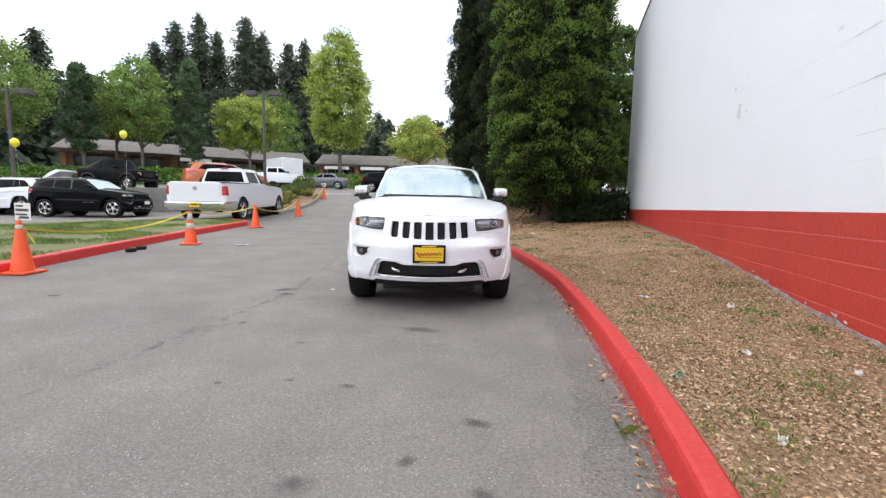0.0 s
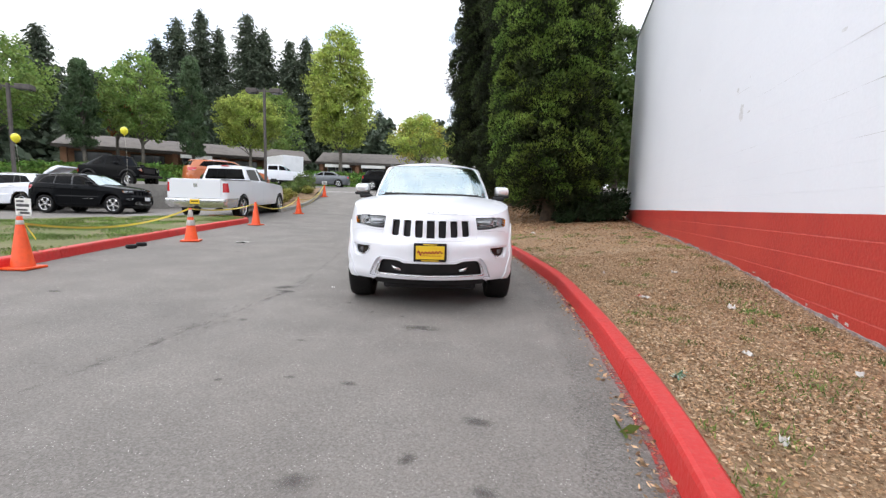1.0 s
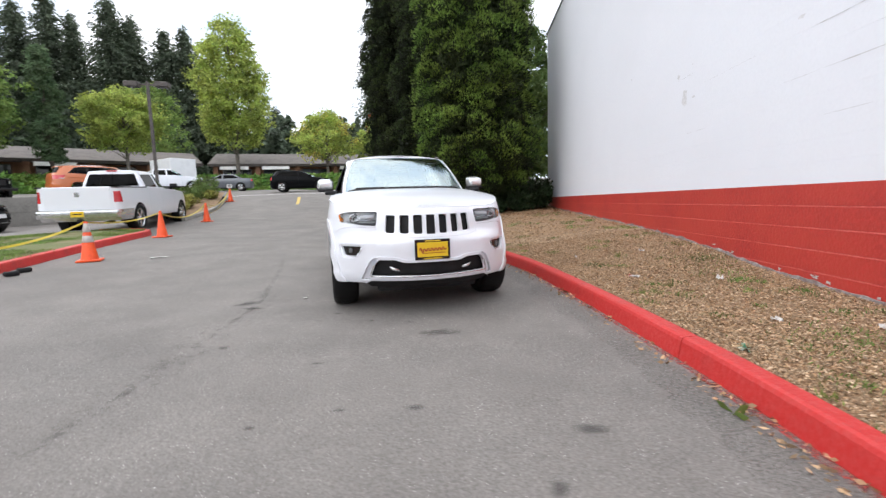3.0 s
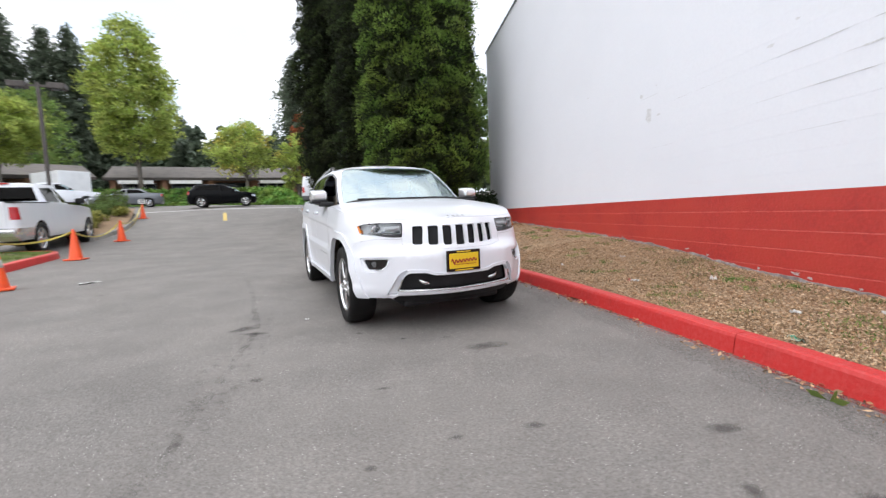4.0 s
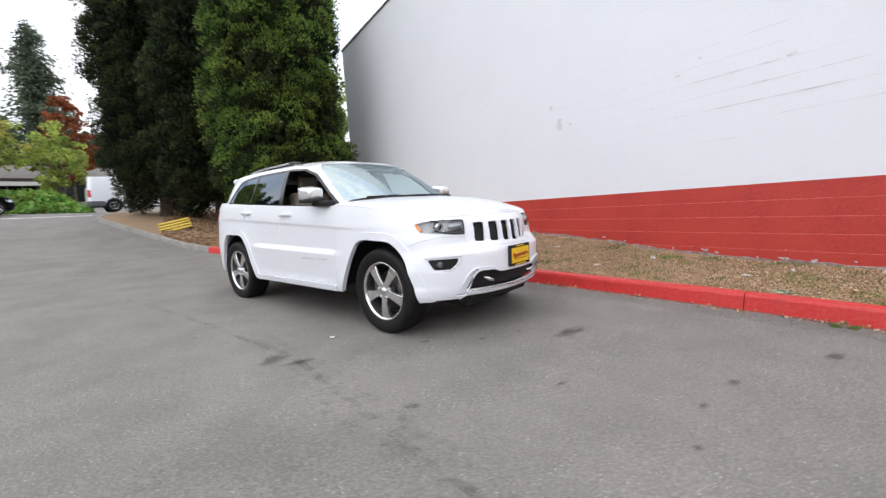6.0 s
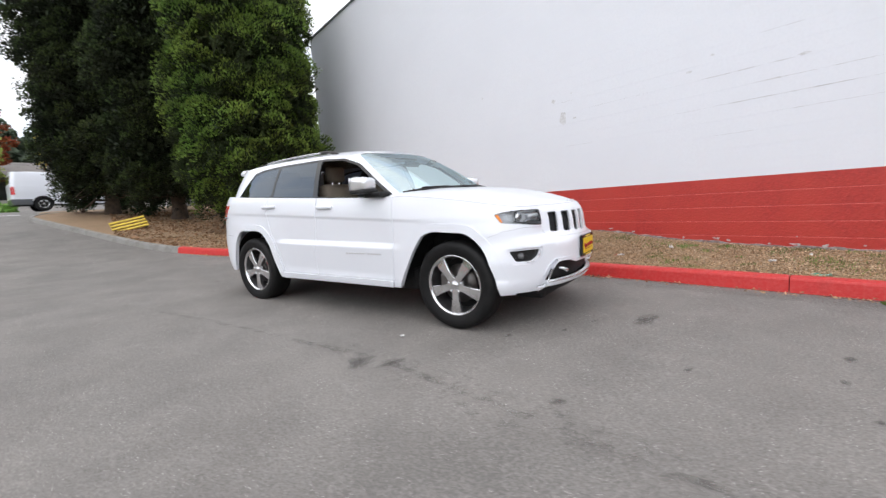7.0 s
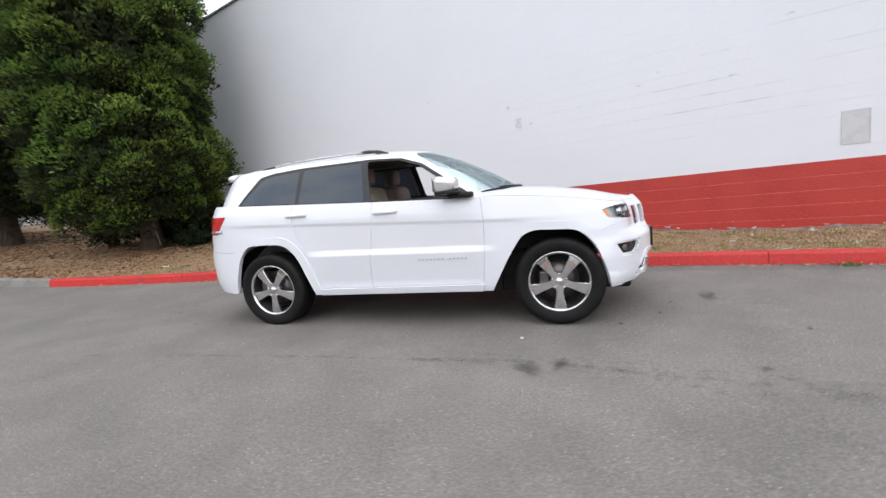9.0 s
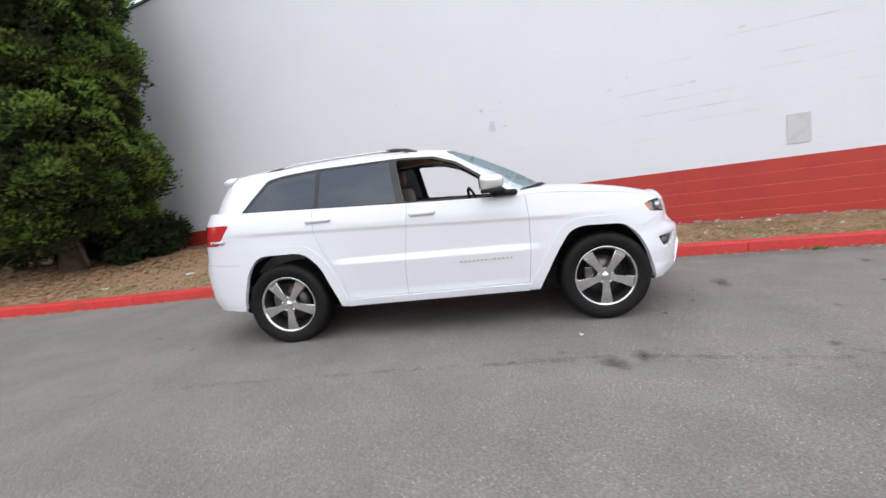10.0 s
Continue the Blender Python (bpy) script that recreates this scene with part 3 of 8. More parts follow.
def worn_film(name, color, cover, scale, lo, hi):
    """A thin worn film on the asphalt, broken up into specks."""
    m = material(name, color, rough=0.8, bump=0.4, bump_scale=160)
    nt = m.node_tree
    tc, nz, mr = (nt.nodes.new("ShaderNode" + k) for k in ("TexCoord", "TexNoise", "MapRange"))
    nz.inputs["Scale"].default_value, nz.inputs["Detail"].default_value, nz.inputs["Roughness"].default_value = scale, 5.0, 0.7
    nt.links.new(tc.outputs["Object"], nz.inputs["Vector"])
    mr.inputs[1].default_value, mr.inputs[2].default_value, mr.inputs[4].default_value = lo, hi, cover
    nt.links.new(nz.outputs["Fac"], mr.inputs[0])
    nt.links.new(mr.outputs[0], nt.nodes["Principled BSDF"].inputs["Alpha"])
    return m


SEAM_TAR = worn_film("open_asphalt_seam", (0.090, 0.084, 0.078), 0.30, 7, 0.44, 0.74)
SEAM_ROUGH = worn_film("rough_asphalt_edge", (0.110, 0.103, 0.096), 0.30, 12, 0.50, 0.76)
SEAM_LINE = [(-2.96, 1.0), (-3.03, 1.9), (-3.06, 2.4), (-3.12, 2.9), (-3.17, 3.4), (-3.24, 4.0), (-3.32, 4.6), (-3.55, 5.3), (-3.85, 6.2), (-4.3, 7.4), (-4.8, 8.6)]
tagged(part("asphalt_seam", ragged_strip(SEAM_LINE, 0.03, 3, lift=0.004), SEAM_TAR), "dark open joint running along the asphalt", "asphalt joint", kind="structure")
tagged(part("asphalt_seam", ragged_strip(SEAM_LINE[1:8], 0.16, 7), SEAM_ROUGH), "rough ravelled asphalt beside the open joint", "asphalt joint", kind="structure")
OVERSPRAY = worn_film("red_paint_overspill", (0.40, 0.060, 0.050), 0.85, 30, 0.40, 0.62)
tagged(part("paint_overspill", ragged_strip([(x - 0.022, y) for x, y in KERB_LINE[(KERB_LINE[:, 1] > 0.2) & (KERB_LINE[:, 1] < 10)][::5]], 0.032, 11), OVERSPRAY), "red paint spilled on the asphalt along the kerb foot", "paint mark", kind="structure")
GRIT = worn_film("dark_gutter_grit", (0.080, 0.074, 0.067), 0.45, 60, 0.46, 0.70)
tagged(part("gutter_grit", ragged_strip([(x - 0.20, y) for x, y in KERB_LINE[(KERB_LINE[:, 1] > 0.2) & (KERB_LINE[:, 1] < 9)][::5]], 0.16, 19, lift=0.002), GRIT), "coarse dark grit on the asphalt along the kerb", "gutter grit", kind="structure")
YELLOW_LINE = material("yellow_road_paint", (0.62, 0.44, 0.10), rough=0.7, stain=(0.45, 0.34, 0.12), stain_scale=4)
WHITE_LINE = material("white_road_paint", (0.70, 0.70, 0.68), rough=0.7, stain=(0.45, 0.45, 0.44), stain_scale=2)


def stripe(pts, width):
    vs, fs = [], []
    pts = spline(pts, 0.3)
    for i, p in enumerate(pts):
        d = pts[min(i + 1, len(pts) - 1)] - pts[max(i - 1, 0)]
        d = d / np.linalg.norm(d)
        for s in (-0.5, 0.5):
            x, y = p[0] + d[1] * s * width, p[1] - d[0] * s * width
            vs.append((x, y, ground_z(x, y) + 0.006))
    for i in range(len(pts) - 1):
        fs.append((2 * i, 2 * i + 1, 2 * i + 3, 2 * i + 2))
    return vs, fs


st = part("road_stripe", stripe([(-9.6, 20.9), (-10.15, 22.4), (-10.75, 24.0)], 0.16), YELLOW_LINE)
tagged(st, "short worn yellow line at the top of the driveway", "road marking", kind="structure")
st = part("road_stripe", stripe([(-20, 24.5), (-15, 26.0), (-11, 26.9), (-7.6, 27.5)], 0.3), WHITE_LINE)
tagged(st, "worn white stop line at the street", "road marking", kind="structure")

# ---- vehicle building ----
from mathutils.geometry import delaunay_2d_cdt


def curve(table, blur=0.03):
    """A smooth function through (place, value) pairs."""
    t = np.array(sorted(table), float)
    g = np.linspace(t[0, 0] - 0.3, t[-1, 0] + 0.3, 800)
    v = np.interp(g, t[:, 0], t[:, 1])
    if blur:
        k = max(1, int(blur / (g[1] - g[0])))
        ker = np.ones(2 * k + 1) / (2 * k + 1)
        v = np.convolve(np.pad(v, 2 * k, mode="edge"), np.convolve(ker, ker), mode="valid")
    return lambda q: np.interp(q, g, v)


class Shell:
    """Car skin in rings: u runs along the flank (u = x there) and round the front and rear corners to the middle, z is the height.
    The flank at negative y is described; the other is its mirror image."""

    def __init__(s, wz, xf, xr, x0f, x0r, nf=3.0, nr=4.0, dent=None, taper=None, blur=0.03, sweep=None):
        s.w, s.xf, s.xr, s.x0f, s.x0r, s.nr = curve(wz, blur), curve(xf, blur), curve(xr, blur), x0f, x0r, nr
        s.nf = nf if callable(nf) else (lambda z: nf + 0 * np.asarray(z, float))
        s.dent, s.taper, s.sweep = dent, taper, sweep
        th = np.linspace(0, 1, 3000) ** 2 * math.pi / 2
        s.th = th
        zm = 0.5 * (wz[0][0] + wz[-1][0])
        s.arc = {}
        for end, n, L in ((1, float(s.nf(zm)), float(s.xf(zm)) - x0f), (-1, nr, x0r - float(s.xr(zm)))):
            x, y = L * np.sin(th) ** (2 / n), float(s.w(zm)) * np.cos(th) ** (2 / n)
            s.arc[end] = np.r_[0, np.cumsum(np.hypot(np.diff(x), np.diff(y)))]
        s.umax, s.umin = x0f + s.arc[1][-1], x0r - s.arc[-1][-1]

    def pt(s, u, z):
        u, z = np.asarray(u, float), np.asarray(z, float)
        w = s.w(z) * np.ones_like(u)
        nf = s.nf(z)
        x, y = u.copy(), w.copy()
        tf = np.interp(u - s.x0f, s.arc[1], s.th)
        tr = np.interp(s.x0r - u, s.arc[-1], s.th)
        f, r = u > s.x0f, u < s.x0r
        x = np.where(f, s.x0f + (s.xf(z) - s.x0f) * np.sin(tf) ** (2 / nf), x)
        y = np.where(f, w * np.cos(tf) ** (2 / nf), y)
        x = np.where(r, s.x0r - (s.x0r - s.xr(z)) * np.sin(tr) ** (2 / s.nr), x)
        y = np.where(r, w * np.cos(tr) ** (2 / s.nr), y)
        if s.sweep is not None:
            x = np.where(f, x + s.sweep(y, z), x)
        if s.taper is not None:
            y = y * s.taper(x)
        if s.dent is not None:
            y = y + s.dent(x, z) * np.clip(np.minimum((s.umax - u) / 0.5, (u - s.umin) / 0.5), 0, 1)
        return np.stack([x, -y, z * np.ones_like(x)], -1)

    def nrm(s, u, z):
        e = 0.004
        a = s.pt(np.asarray(u) + e, z) - s.pt(np.asarray(u) - e, z)
        b = s.pt(u, np.asarray(z) + e) - s.pt(u, np.asarray(z) - e)
        n = np.cross(a, b)
        return n / (np.linalg.norm(n, axis=-1)[..., None] + 1e-9)

    def S(s, x, z):
        """(u, z) of a flank point given by x."""
        if x > s.x0f:
            q = min(1.0, (x - s.x0f) / (float(s.xf(z)) - s.x0f))
            return (s.x0f + float(np.interp(math.asin(q ** (float(s.nf(z)) / 2)), s.th, s.arc[1])), z)
        if x < s.x0r:
            q = min(1.0, (s.x0r - x) / (s.x0r - float(s.xr(z))))
            return (s.x0r - float(np.interp(math.asin(q ** (s.nr / 2)), s.th, s.arc[-1])), z)
        return (x, z)

    def F(s, y, z):
        """(u, z) of a front point given by |y|."""
        q = min(1.0, abs(y) / float(s.w(z)))
        return (s.x0f + float(np.interp(math.acos(q ** (float(s.nf(z)) / 2)), s.th, s.arc[1])), z)

    def R(s, y, z):
        """(u, z) of a rear point given by |y|."""
        q = min(1.0, abs(y) / float(s.w(z)))
        return (s.x0r - float(np.interp(math.acos(q ** (s.nr / 2)), s.th, s.arc[-1])), z)


def refine(poly, step, closed=True):
    out = []
    n = len(poly)
    for i in range(n if closed else n - 1):
        a, b = np.array(poly[i]), np.array(poly[(i + 1) % n])
        k = max(1, int(np.linalg.norm(b - a) / step))
        out += [tuple(a + (b - a) * q / k) for q in range(k)]
    if not closed:
        out.append(tuple(poly[-1]))
    return out


def rounded(poly, r, k=4):
    """A polygon with its corners rounded."""
    out = []
    n = len(poly)
    for i in range(n):
        p, a, b = np.array(poly[i], float), np.array(poly[i - 1], float), np.array(poly[(i + 1) % n], float)
        da, db = a - p, b - p
        la, lb = np.linalg.norm(da), np.linalg.norm(db)
        q = min(r, la * 0.45, lb * 0.45)
        s, e = p + da / la * q, p + db / lb * q
        for t in np.linspace(0, 1, k):
            out.append(tuple((1 - t) ** 2 * s + 2 * t * (1 - t) * p + t * t * e))
    return out


def band(line, width):
    """A thin polygon along a line."""
    P = np.array(refine(line, 0.05, False), float)
    d = np.gradient(P, axis=0)
    d /= np.linalg.norm(d, axis=1)[:, None] + 1e-9
    n = np.stack([-d[:, 1], d[:, 0]], 1) * width / 2
    return [tuple(p) for p in P + n] + [tuple(p) for p in (P - n)[::-1]]


def inside(poly, pts):
    P = np.array(poly)
    x, y = pts[:, 0], pts[:, 1]
    r = np.zeros(len(pts), bool)
    j = len(P) - 1
    for i in range(len(P)):
        c = (P[i, 1] > y) != (P[j, 1] > y)
        with np.errstate(divide="ignore", invalid="ignore"):
            r ^= c & (x < (P[j, 0] - P[i, 0]) * (y - P[i, 1]) / (P[j, 1] - P[i, 1] + 1e-15) + P[i, 0])
        j = i
    return r


def skin_regions(shell, outline, regions, grid=0.04, step=0.03, lines=()):
    """Cut the skin along the outlines of all regions; the first region that holds a triangle owns it.
    Returns for each region the plane points and triangles."""
    verts, edges = [], []

    def add(poly):
        o = len(verts)
        verts.extend(poly)
        edges.extend((o + i, o + (i + 1) % len(poly)) for i in range(len(poly)))

    add(refine(outline, step))
    for _, poly in regions:
        add(refine(poly, step))
    for ln in lines:
        q = refine(ln, step, False)
        o = len(verts)
        verts.extend(q)
        edges.extend((o + i, o + i + 1) for i in range(len(q) - 1))
    O = np.array(outline)
    gx_, gy_ = grid if isinstance(grid, tuple) else (grid, grid)
    gu, gz_ = np.arange(O[:, 0].min(), O[:, 0].max(), gx_), np.arange(O[:, 1].min(), O[:, 1].max(), gy_)
    G = np.stack(np.meshgrid(gu, gz_), -1).reshape(-1, 2)
    G = G + np.random.default_rng(1).uniform(-0.002, 0.002, G.shape)
    V0 = np.array(verts)
    G = G[inside(outline, G)]
    keep = [i for i in range(0, len(G)) if np.min(np.abs(V0 - G[i]).max(axis=1)) > 0.6 * min(gy_, step)]
    verts.extend(map(tuple, G[keep]))
    rv, re_, rf, *_ = delaunay_2d_cdt([Vector(v) for v in verts], edges, [], 0, 1e-5)
    V = np.array([tuple(v) for v in rv])
    T = np.array([tuple(f) for f in rf if len(f) == 3])
    C = V[T].mean(axis=1)
    ok = inside(outline, C)
    T, C = T[ok], C[ok]
    owner = np.full(len(T), -1)
    for i, (_, poly) in enumerate(regions):
        owner[(owner < 0) & inside(poly, C)] = i
    out = []
    for i, (name, _) in enumerate(regions):
        out.append((name, V, T[owner == i]))
    out.append(("rest", V, T[owner < 0]))
    return out


def panel_mesh(shell, V, T, sides=(1,), depth=0.0, thick=0.02):
    """Raise a set of plane triangles onto the skin, with a turned-in rim; sides: 1 as described, -1 mirrored."""
    used = np.unique(T)
    back = {int(k): i for i, k in enumerate(used)}
    P = V[used]
    pts, nr = shell.pt(P[:, 0], P[:, 1]), shell.nrm(P[:, 0], P[:, 1])
    pts = pts - nr * depth
    tri = [tuple(back[int(q)] for q in t) for t in T]
    cnt = {}
    for t in tri:
        for a, b in ((t[0], t[1]), (t[1], t[2]), (t[2], t[0])):
            cnt[(a, b)] = 1
    rim = [e for e in cnt if (e[1], e[0]) not in cnt]
    vs, fs, n = [], [], len(pts)
    mid = {i for i in range(n) if abs(pts[i][1]) < 1e-4} if len(sides) > 1 else set()
    rim = [e for e in rim if not (e[0] in mid and e[1] in mid)]
    for sd in sides:
        o = len(vs)
        q = pts * np.array([1, sd, 1])
        m = nr * np.array([1, sd, 1])
        vs += [tuple(p) for p in q]
        at_ = [(i if (o and i in mid) else o + i) for i in range(n)]
        fs += [tuple(at_[i] for i in (t if sd > 0 else t[::-1])) for t in tri]
        dup = {}
        for a, b in rim:
            for i in (a, b):
                if i not in dup:
                    dup[i] = len(vs)
                    vs.append(tuple(q[i]))
                    vs.append(tuple(q[i] - m[i] * (thick - depth if thick > depth else thick)))
            f = (dup[a], dup[a] + 1, dup[b] + 1, dup[b])
            fs.append(f if sd > 0 else f[::-1])
    return vs, fs


def ring_cap(E, zc, power=2.3, rows=None, m=17, scale=1.0):
    """Top skin (bonnet or roof) between an edge line at negative y and its mirror image."""
    vs, fs = [], []
    for p in E:
        c = float(zc(p[0]))
        for i in range(m):
            s = -1 + 2 * i / (m - 1)
            s = math.copysign(abs(s) ** 0.8, s)
            vs.append((p[0], -p[1] * s * scale, p[2] + (c - p[2]) * (1 - abs(s) ** power)))
    for j in range(len(E) - 1):
        for i in range(m - 1):
            fs.append((j * m + i, j * m + i + 1, (j + 1) * m + i + 1, (j + 1) * m + i))
    return vs, fs


def wheel_parts(r, width, rim_r, style, mats, spokes=5):
    """Meshes of one wheel, axle along y, the outer face at negative y."""
    tyre_m, rim_m, dark_m = mats
    w = width / 2
    tyre = lathe([(rim_r - 0.005, -w * 0.72), (rim_r + 0.012, -w * 0.86), (r - 0.055, -w), (r - 0.018, -w * 0.93), (r - 0.004, -w * 0.72), (r, -w * 0.4), (r, w * 0.4), (r - 0.004, w * 0.72), (r - 0.02, w * 0.93), (r - 0.06, w), (rim_r, w * 0.8), (rim_r - 0.01, w * 0.7)], 48, "y")
    lip = lathe([(rim_r + 0.007, -w * 0.86), (rim_r + 0.002, -w * 0.88), (rim_r - 0.005, -w * 0.86), (rim_r - 0.012, -w * 0.74)], 48, "y")
    barrel = lathe([(rim_r - 0.011, -w * 0.75), (rim_r - 0.03, -w * 0.2), (rim_r - 0.035, w * 0.75)], 48, "y")
    out = [("tyre", tyre, tyre_m, True), ("rim", lip, rim_m, True), ("barrel", barrel, BARREL, True)]
    hubr = 0.068 * rim_r / 0.265
    sp_v = []
    for k in range(spokes):
        a0 = 2 * math.pi * k / spokes - math.pi / 2
        prof = [(hubr * 0.55, 0.040, 0.001), (hubr * 1.3, 0.031, 0.004), (rim_r * 0.55, 0.037, 0.006), (rim_r * 0.80, 0.048, 0.003), (rim_r * 0.95, 0.056, -0.003), (rim_r - 0.006, 0.060, -0.008)]
        if style == "thin":
            prof = [(q[0], q[1] * 0.42, q[2]) for q in prof]
        sc = rim_r / 0.265
        vs, fs = [], []
        for rr, hw, lift in prof:
            hw *= sc
            for s, dy in ((-1, 0.034), (-1, 0.001), (-0.90, -0.004), (0.90, -0.004), (1, 0.001), (1, 0.034)):
                x, t = rr, s * hw
                vs.append((x * math.cos(a0) - t * math.sin(a0), -w * 0.72 - lift + dy, x * math.sin(a0) + t * math.cos(a0)))
        for j in range(len(prof) - 1):
            for i in range(5):
                fs.append((j * 6 + i, j * 6 + i + 1, (j + 1) * 6 + i + 1, (j + 1) * 6 + i))
        fs += [(5, 4, 3, 2, 1, 0), tuple(range(len(vs) - 6, len(vs)))]
        sp_v.append((vs, fs))
    out += [("spoke", s, rim_m, False) for s in sp_v]
    hub = lathe([(0.0, -w * 0.72 - 0.022), (hubr * 0.42, -w * 0.72 - 0.020), (hubr * 0.5, -w * 0.72 - 0.012), (hubr * 0.52, -w * 0.72 - 0.004), (hubr * 1.12, -w * 0.72 - 0.002), (hubr * 1.16, -w * 0.5)], 24, "y")
    out.append(("hub_cap", hub, rim_m, True))
    for k in range(5):
        a = 2 * math.pi * (k + 0.5) / 5 - math.pi / 2
        vs, fs = lathe([(0.0, -0.012), (0.009, -0.012), (0.011, 0.0), (0.011, 0.02)], 8, "y")
        vs = [(v[0] + hubr * 0.98 * math.cos(a), v[1] - w * 0.72 - 0.004, v[2] + hubr * 0.98 * math.sin(a)) for v in vs]
        out.append(("lug_nut", (vs, fs), rim_m, True))
    disc = lathe([(0.03, -0.01), (rim_r * 0.66, -0.012), (rim_r * 0.66, 0.012), (0.03, 0.012)], 32, "y")
    out.append(("brake_disc", disc, dark_m, True))
    inner = lathe([(0.0, w * 0.3), (rim_r - 0.03, w * 0.35)], 24, "y")
    out.append(("dust_shield", inner, MATS_BLACK, True))
    return out


def add_wheels(root, places, r, width, rim_r, mats, style="wide", spokes=5, detail=True):
    base = wheel_parts(r, width, rim_r, style, mats, spokes)
    if not detail:
        base = [b for b in base if b[0] in ("tyre", "rim", "barrel", "spoke", "hub_cap", "dust_shield")]
    meshes = {}
    for x, y in places:
        wh = part("wheel", meshes.setdefault("hub", mesh_of("wheel", *lathe([(0.0, -0.03), (0.05, -0.03), (0.05, 0.09), (0.0, 0.09)], 16, "y"), mats[2], smooth=True)), None, root)
        wh.location = (x, y, r - 0.004)
        if y > 0:
            wh.rotation_euler = (0, 0, math.pi)
        for i, (nm, geo, mt, sm) in enumerate(base):
            me = meshes.get(i) or meshes.setdefault(i, mesh_of(nm, geo[0], geo[1], mt, smooth=sm))
            part(nm, me, None, wh)


def bmesh_box(x0, x1, y0, y1, z0, z1, bevel=0.0, segs=2):
    bm = bmesh.new()
    box(bm, x0, x1, y0, y1, z0, z1)
    if bevel:
        bmesh.ops.bevel(bm, geom=bm.edges[:], offset=bevel, segments=segs, affect="EDGES", profile=0.5)
    return bm


def bmbar(profile_pts, length_axis_y0, y1):
    """A prism: an (x, z) outline drawn out along y."""
    bm = bmesh.new()
    a = [bm.verts.new((p[0], length_axis_y0, p[1])) for p in profile_pts]
    b = [bm.verts.new((p[0], y1, p[1])) for p in profile_pts]
    bm.faces.new(a)
    bm.faces.new(b[::-1])
    n = len(a)
    for i in range(n):
        bm.faces.new((a[i], b[i], b[(i + 1) % n], a[(i + 1) % n]))
    return bm


BARREL = material("alloy_barrel", (0.14, 0.14, 0.145), rough=0.4, metal=0.8, stain=(0.09, 0.088, 0.086), stain_scale=8)
MATS_BLACK = material("black_plastic", (0.011, 0.011, 0.012), rough=0.65, spec=0.3, stain=(0.017, 0.017, 0.018), stain_scale=6)
GLOSS_BLACK = material("gloss_black", (0.012, 0.012, 0.013), rough=0.2)
TYRE = material("tyre_rubber", (0.006, 0.006, 0.0065), rough=0.6, spec=0.25, stain=(0.010, 0.0098, 0.0096), stain_scale=7, bump=0.3, bump_scale=60)
ALLOY = material("polished_alloy", (0.74, 0.74, 0.75), rough=0.2, metal=0.95, stain=(0.56, 0.56, 0.57), stain_scale=8)
CHROME = material("chrome", (0.82, 0.82, 0.83), rough=0.08, metal=1.0)
DISC = material("brake_steel", (0.16, 0.15, 0.145), rough=0.4, metal=0.9)
WHITE_PAINT = material("white_car_paint", (0.785, 0.805, 0.855), rough=0.28, coat=0.55, stain=(0.775, 0.795, 0.845), stain_scale=1.5)
BLACK_PAINT = material("black_car_paint", (0.005, 0.0055, 0.0065), rough=0.2, coat=0.03, spec=0.06)
GREY_PAINT = material("grey_car_paint", (0.13, 0.14, 0.155), rough=0.3, metal=0.3, coat=0.8)
ORANGE_PAINT = material("orange_car_paint", (0.52, 0.13, 0.03), rough=0.3, coat=0.8)
SEAT = material("beige_leather", (0.33, 0.27, 0.21), rough=0.6, stain=(0.28, 0.23, 0.18), stain_scale=5, bump=0.2, bump_scale=60)
TRIM_DARK = material("dark_trim", (0.04, 0.037, 0.035), rough=0.7, stain=(0.055, 0.05, 0.047), stain_scale=5)
TINT_GLASS = glass("tinted_glass", (0.022, 0.025, 0.031), 0.0, 1.8, (0.78, 0.88, 1.0))
LAMP_GLASS = glass("lamp_lens", (0.9, 0.92, 0.93), 0.02, 1.45)
LAMP_CHROME = material("lamp_reflector", (0.55, 0.56, 0.58), rough=0.22, metal=0.9)
LAMP_DARK = material("lamp_bezel", (0.035, 0.037, 0.04), rough=0.35)
AMBER = material("amber_lens", (0.75, 0.22, 0.02), rough=0.2, coat=0.5)
RED_LENS = material("red_lens", (0.52, 0.02, 0.025), rough=0.15, coat=0.8)
PLATE_YELLOW = material("plate_yellow", (0.78, 0.52, 0.02), rough=0.45)
SEAM = material("panel_gap", (0.42, 0.43, 0.45), rough=0.8)
BADGE = material("badge_chrome", (0.55, 0.55, 0.56), rough=0.3, metal=0.6)
TINT_DEEP = glass("deep_tinted_glass", (0.02, 0.022, 0.025), 0.0, 1.2)
SHIELD_GLASS = glass("windshield_glass", (0.62, 0.80, 0.79), 0.10, 5.5, (0.80, 0.94, 0.98))
LAMP_HOUSING = material("lamp_housing", (0.58, 0.59, 0.61), rough=0.3, metal=0.1, stain=(0.46, 0.47, 0.48), stain_scale=14)
FOG_LENS = material("dark_fog_lens", (0.10, 0.105, 0.11), rough=0.12, spec=0.8)
LAMP_BEZEL = material("lamp_silver", (0.82, 0.83, 0.85), rough=0.35, metal=0.1)
SEAM_DARK = material("panel_gap_dark", (0.01, 0.01, 0.01), rough=0.8)
GOLD_MESH = material("silver_trim", (0.60, 0.60, 0.61), rough=0.25, metal=0.9)


# ---- the white sport utility vehicle and its black twin ----
MIRROR_CAP = material("bright_mirror_cap", (0.80, 0.81, 0.82), rough=0.18, metal=0.55)
PLATE_RED = material("script_red", (0.30, 0.01, 0.01), rough=0.5)
BADGE_PALE = material("pale_badge", (0.72, 0.73, 0.75), rough=0.3, metal=0.2)


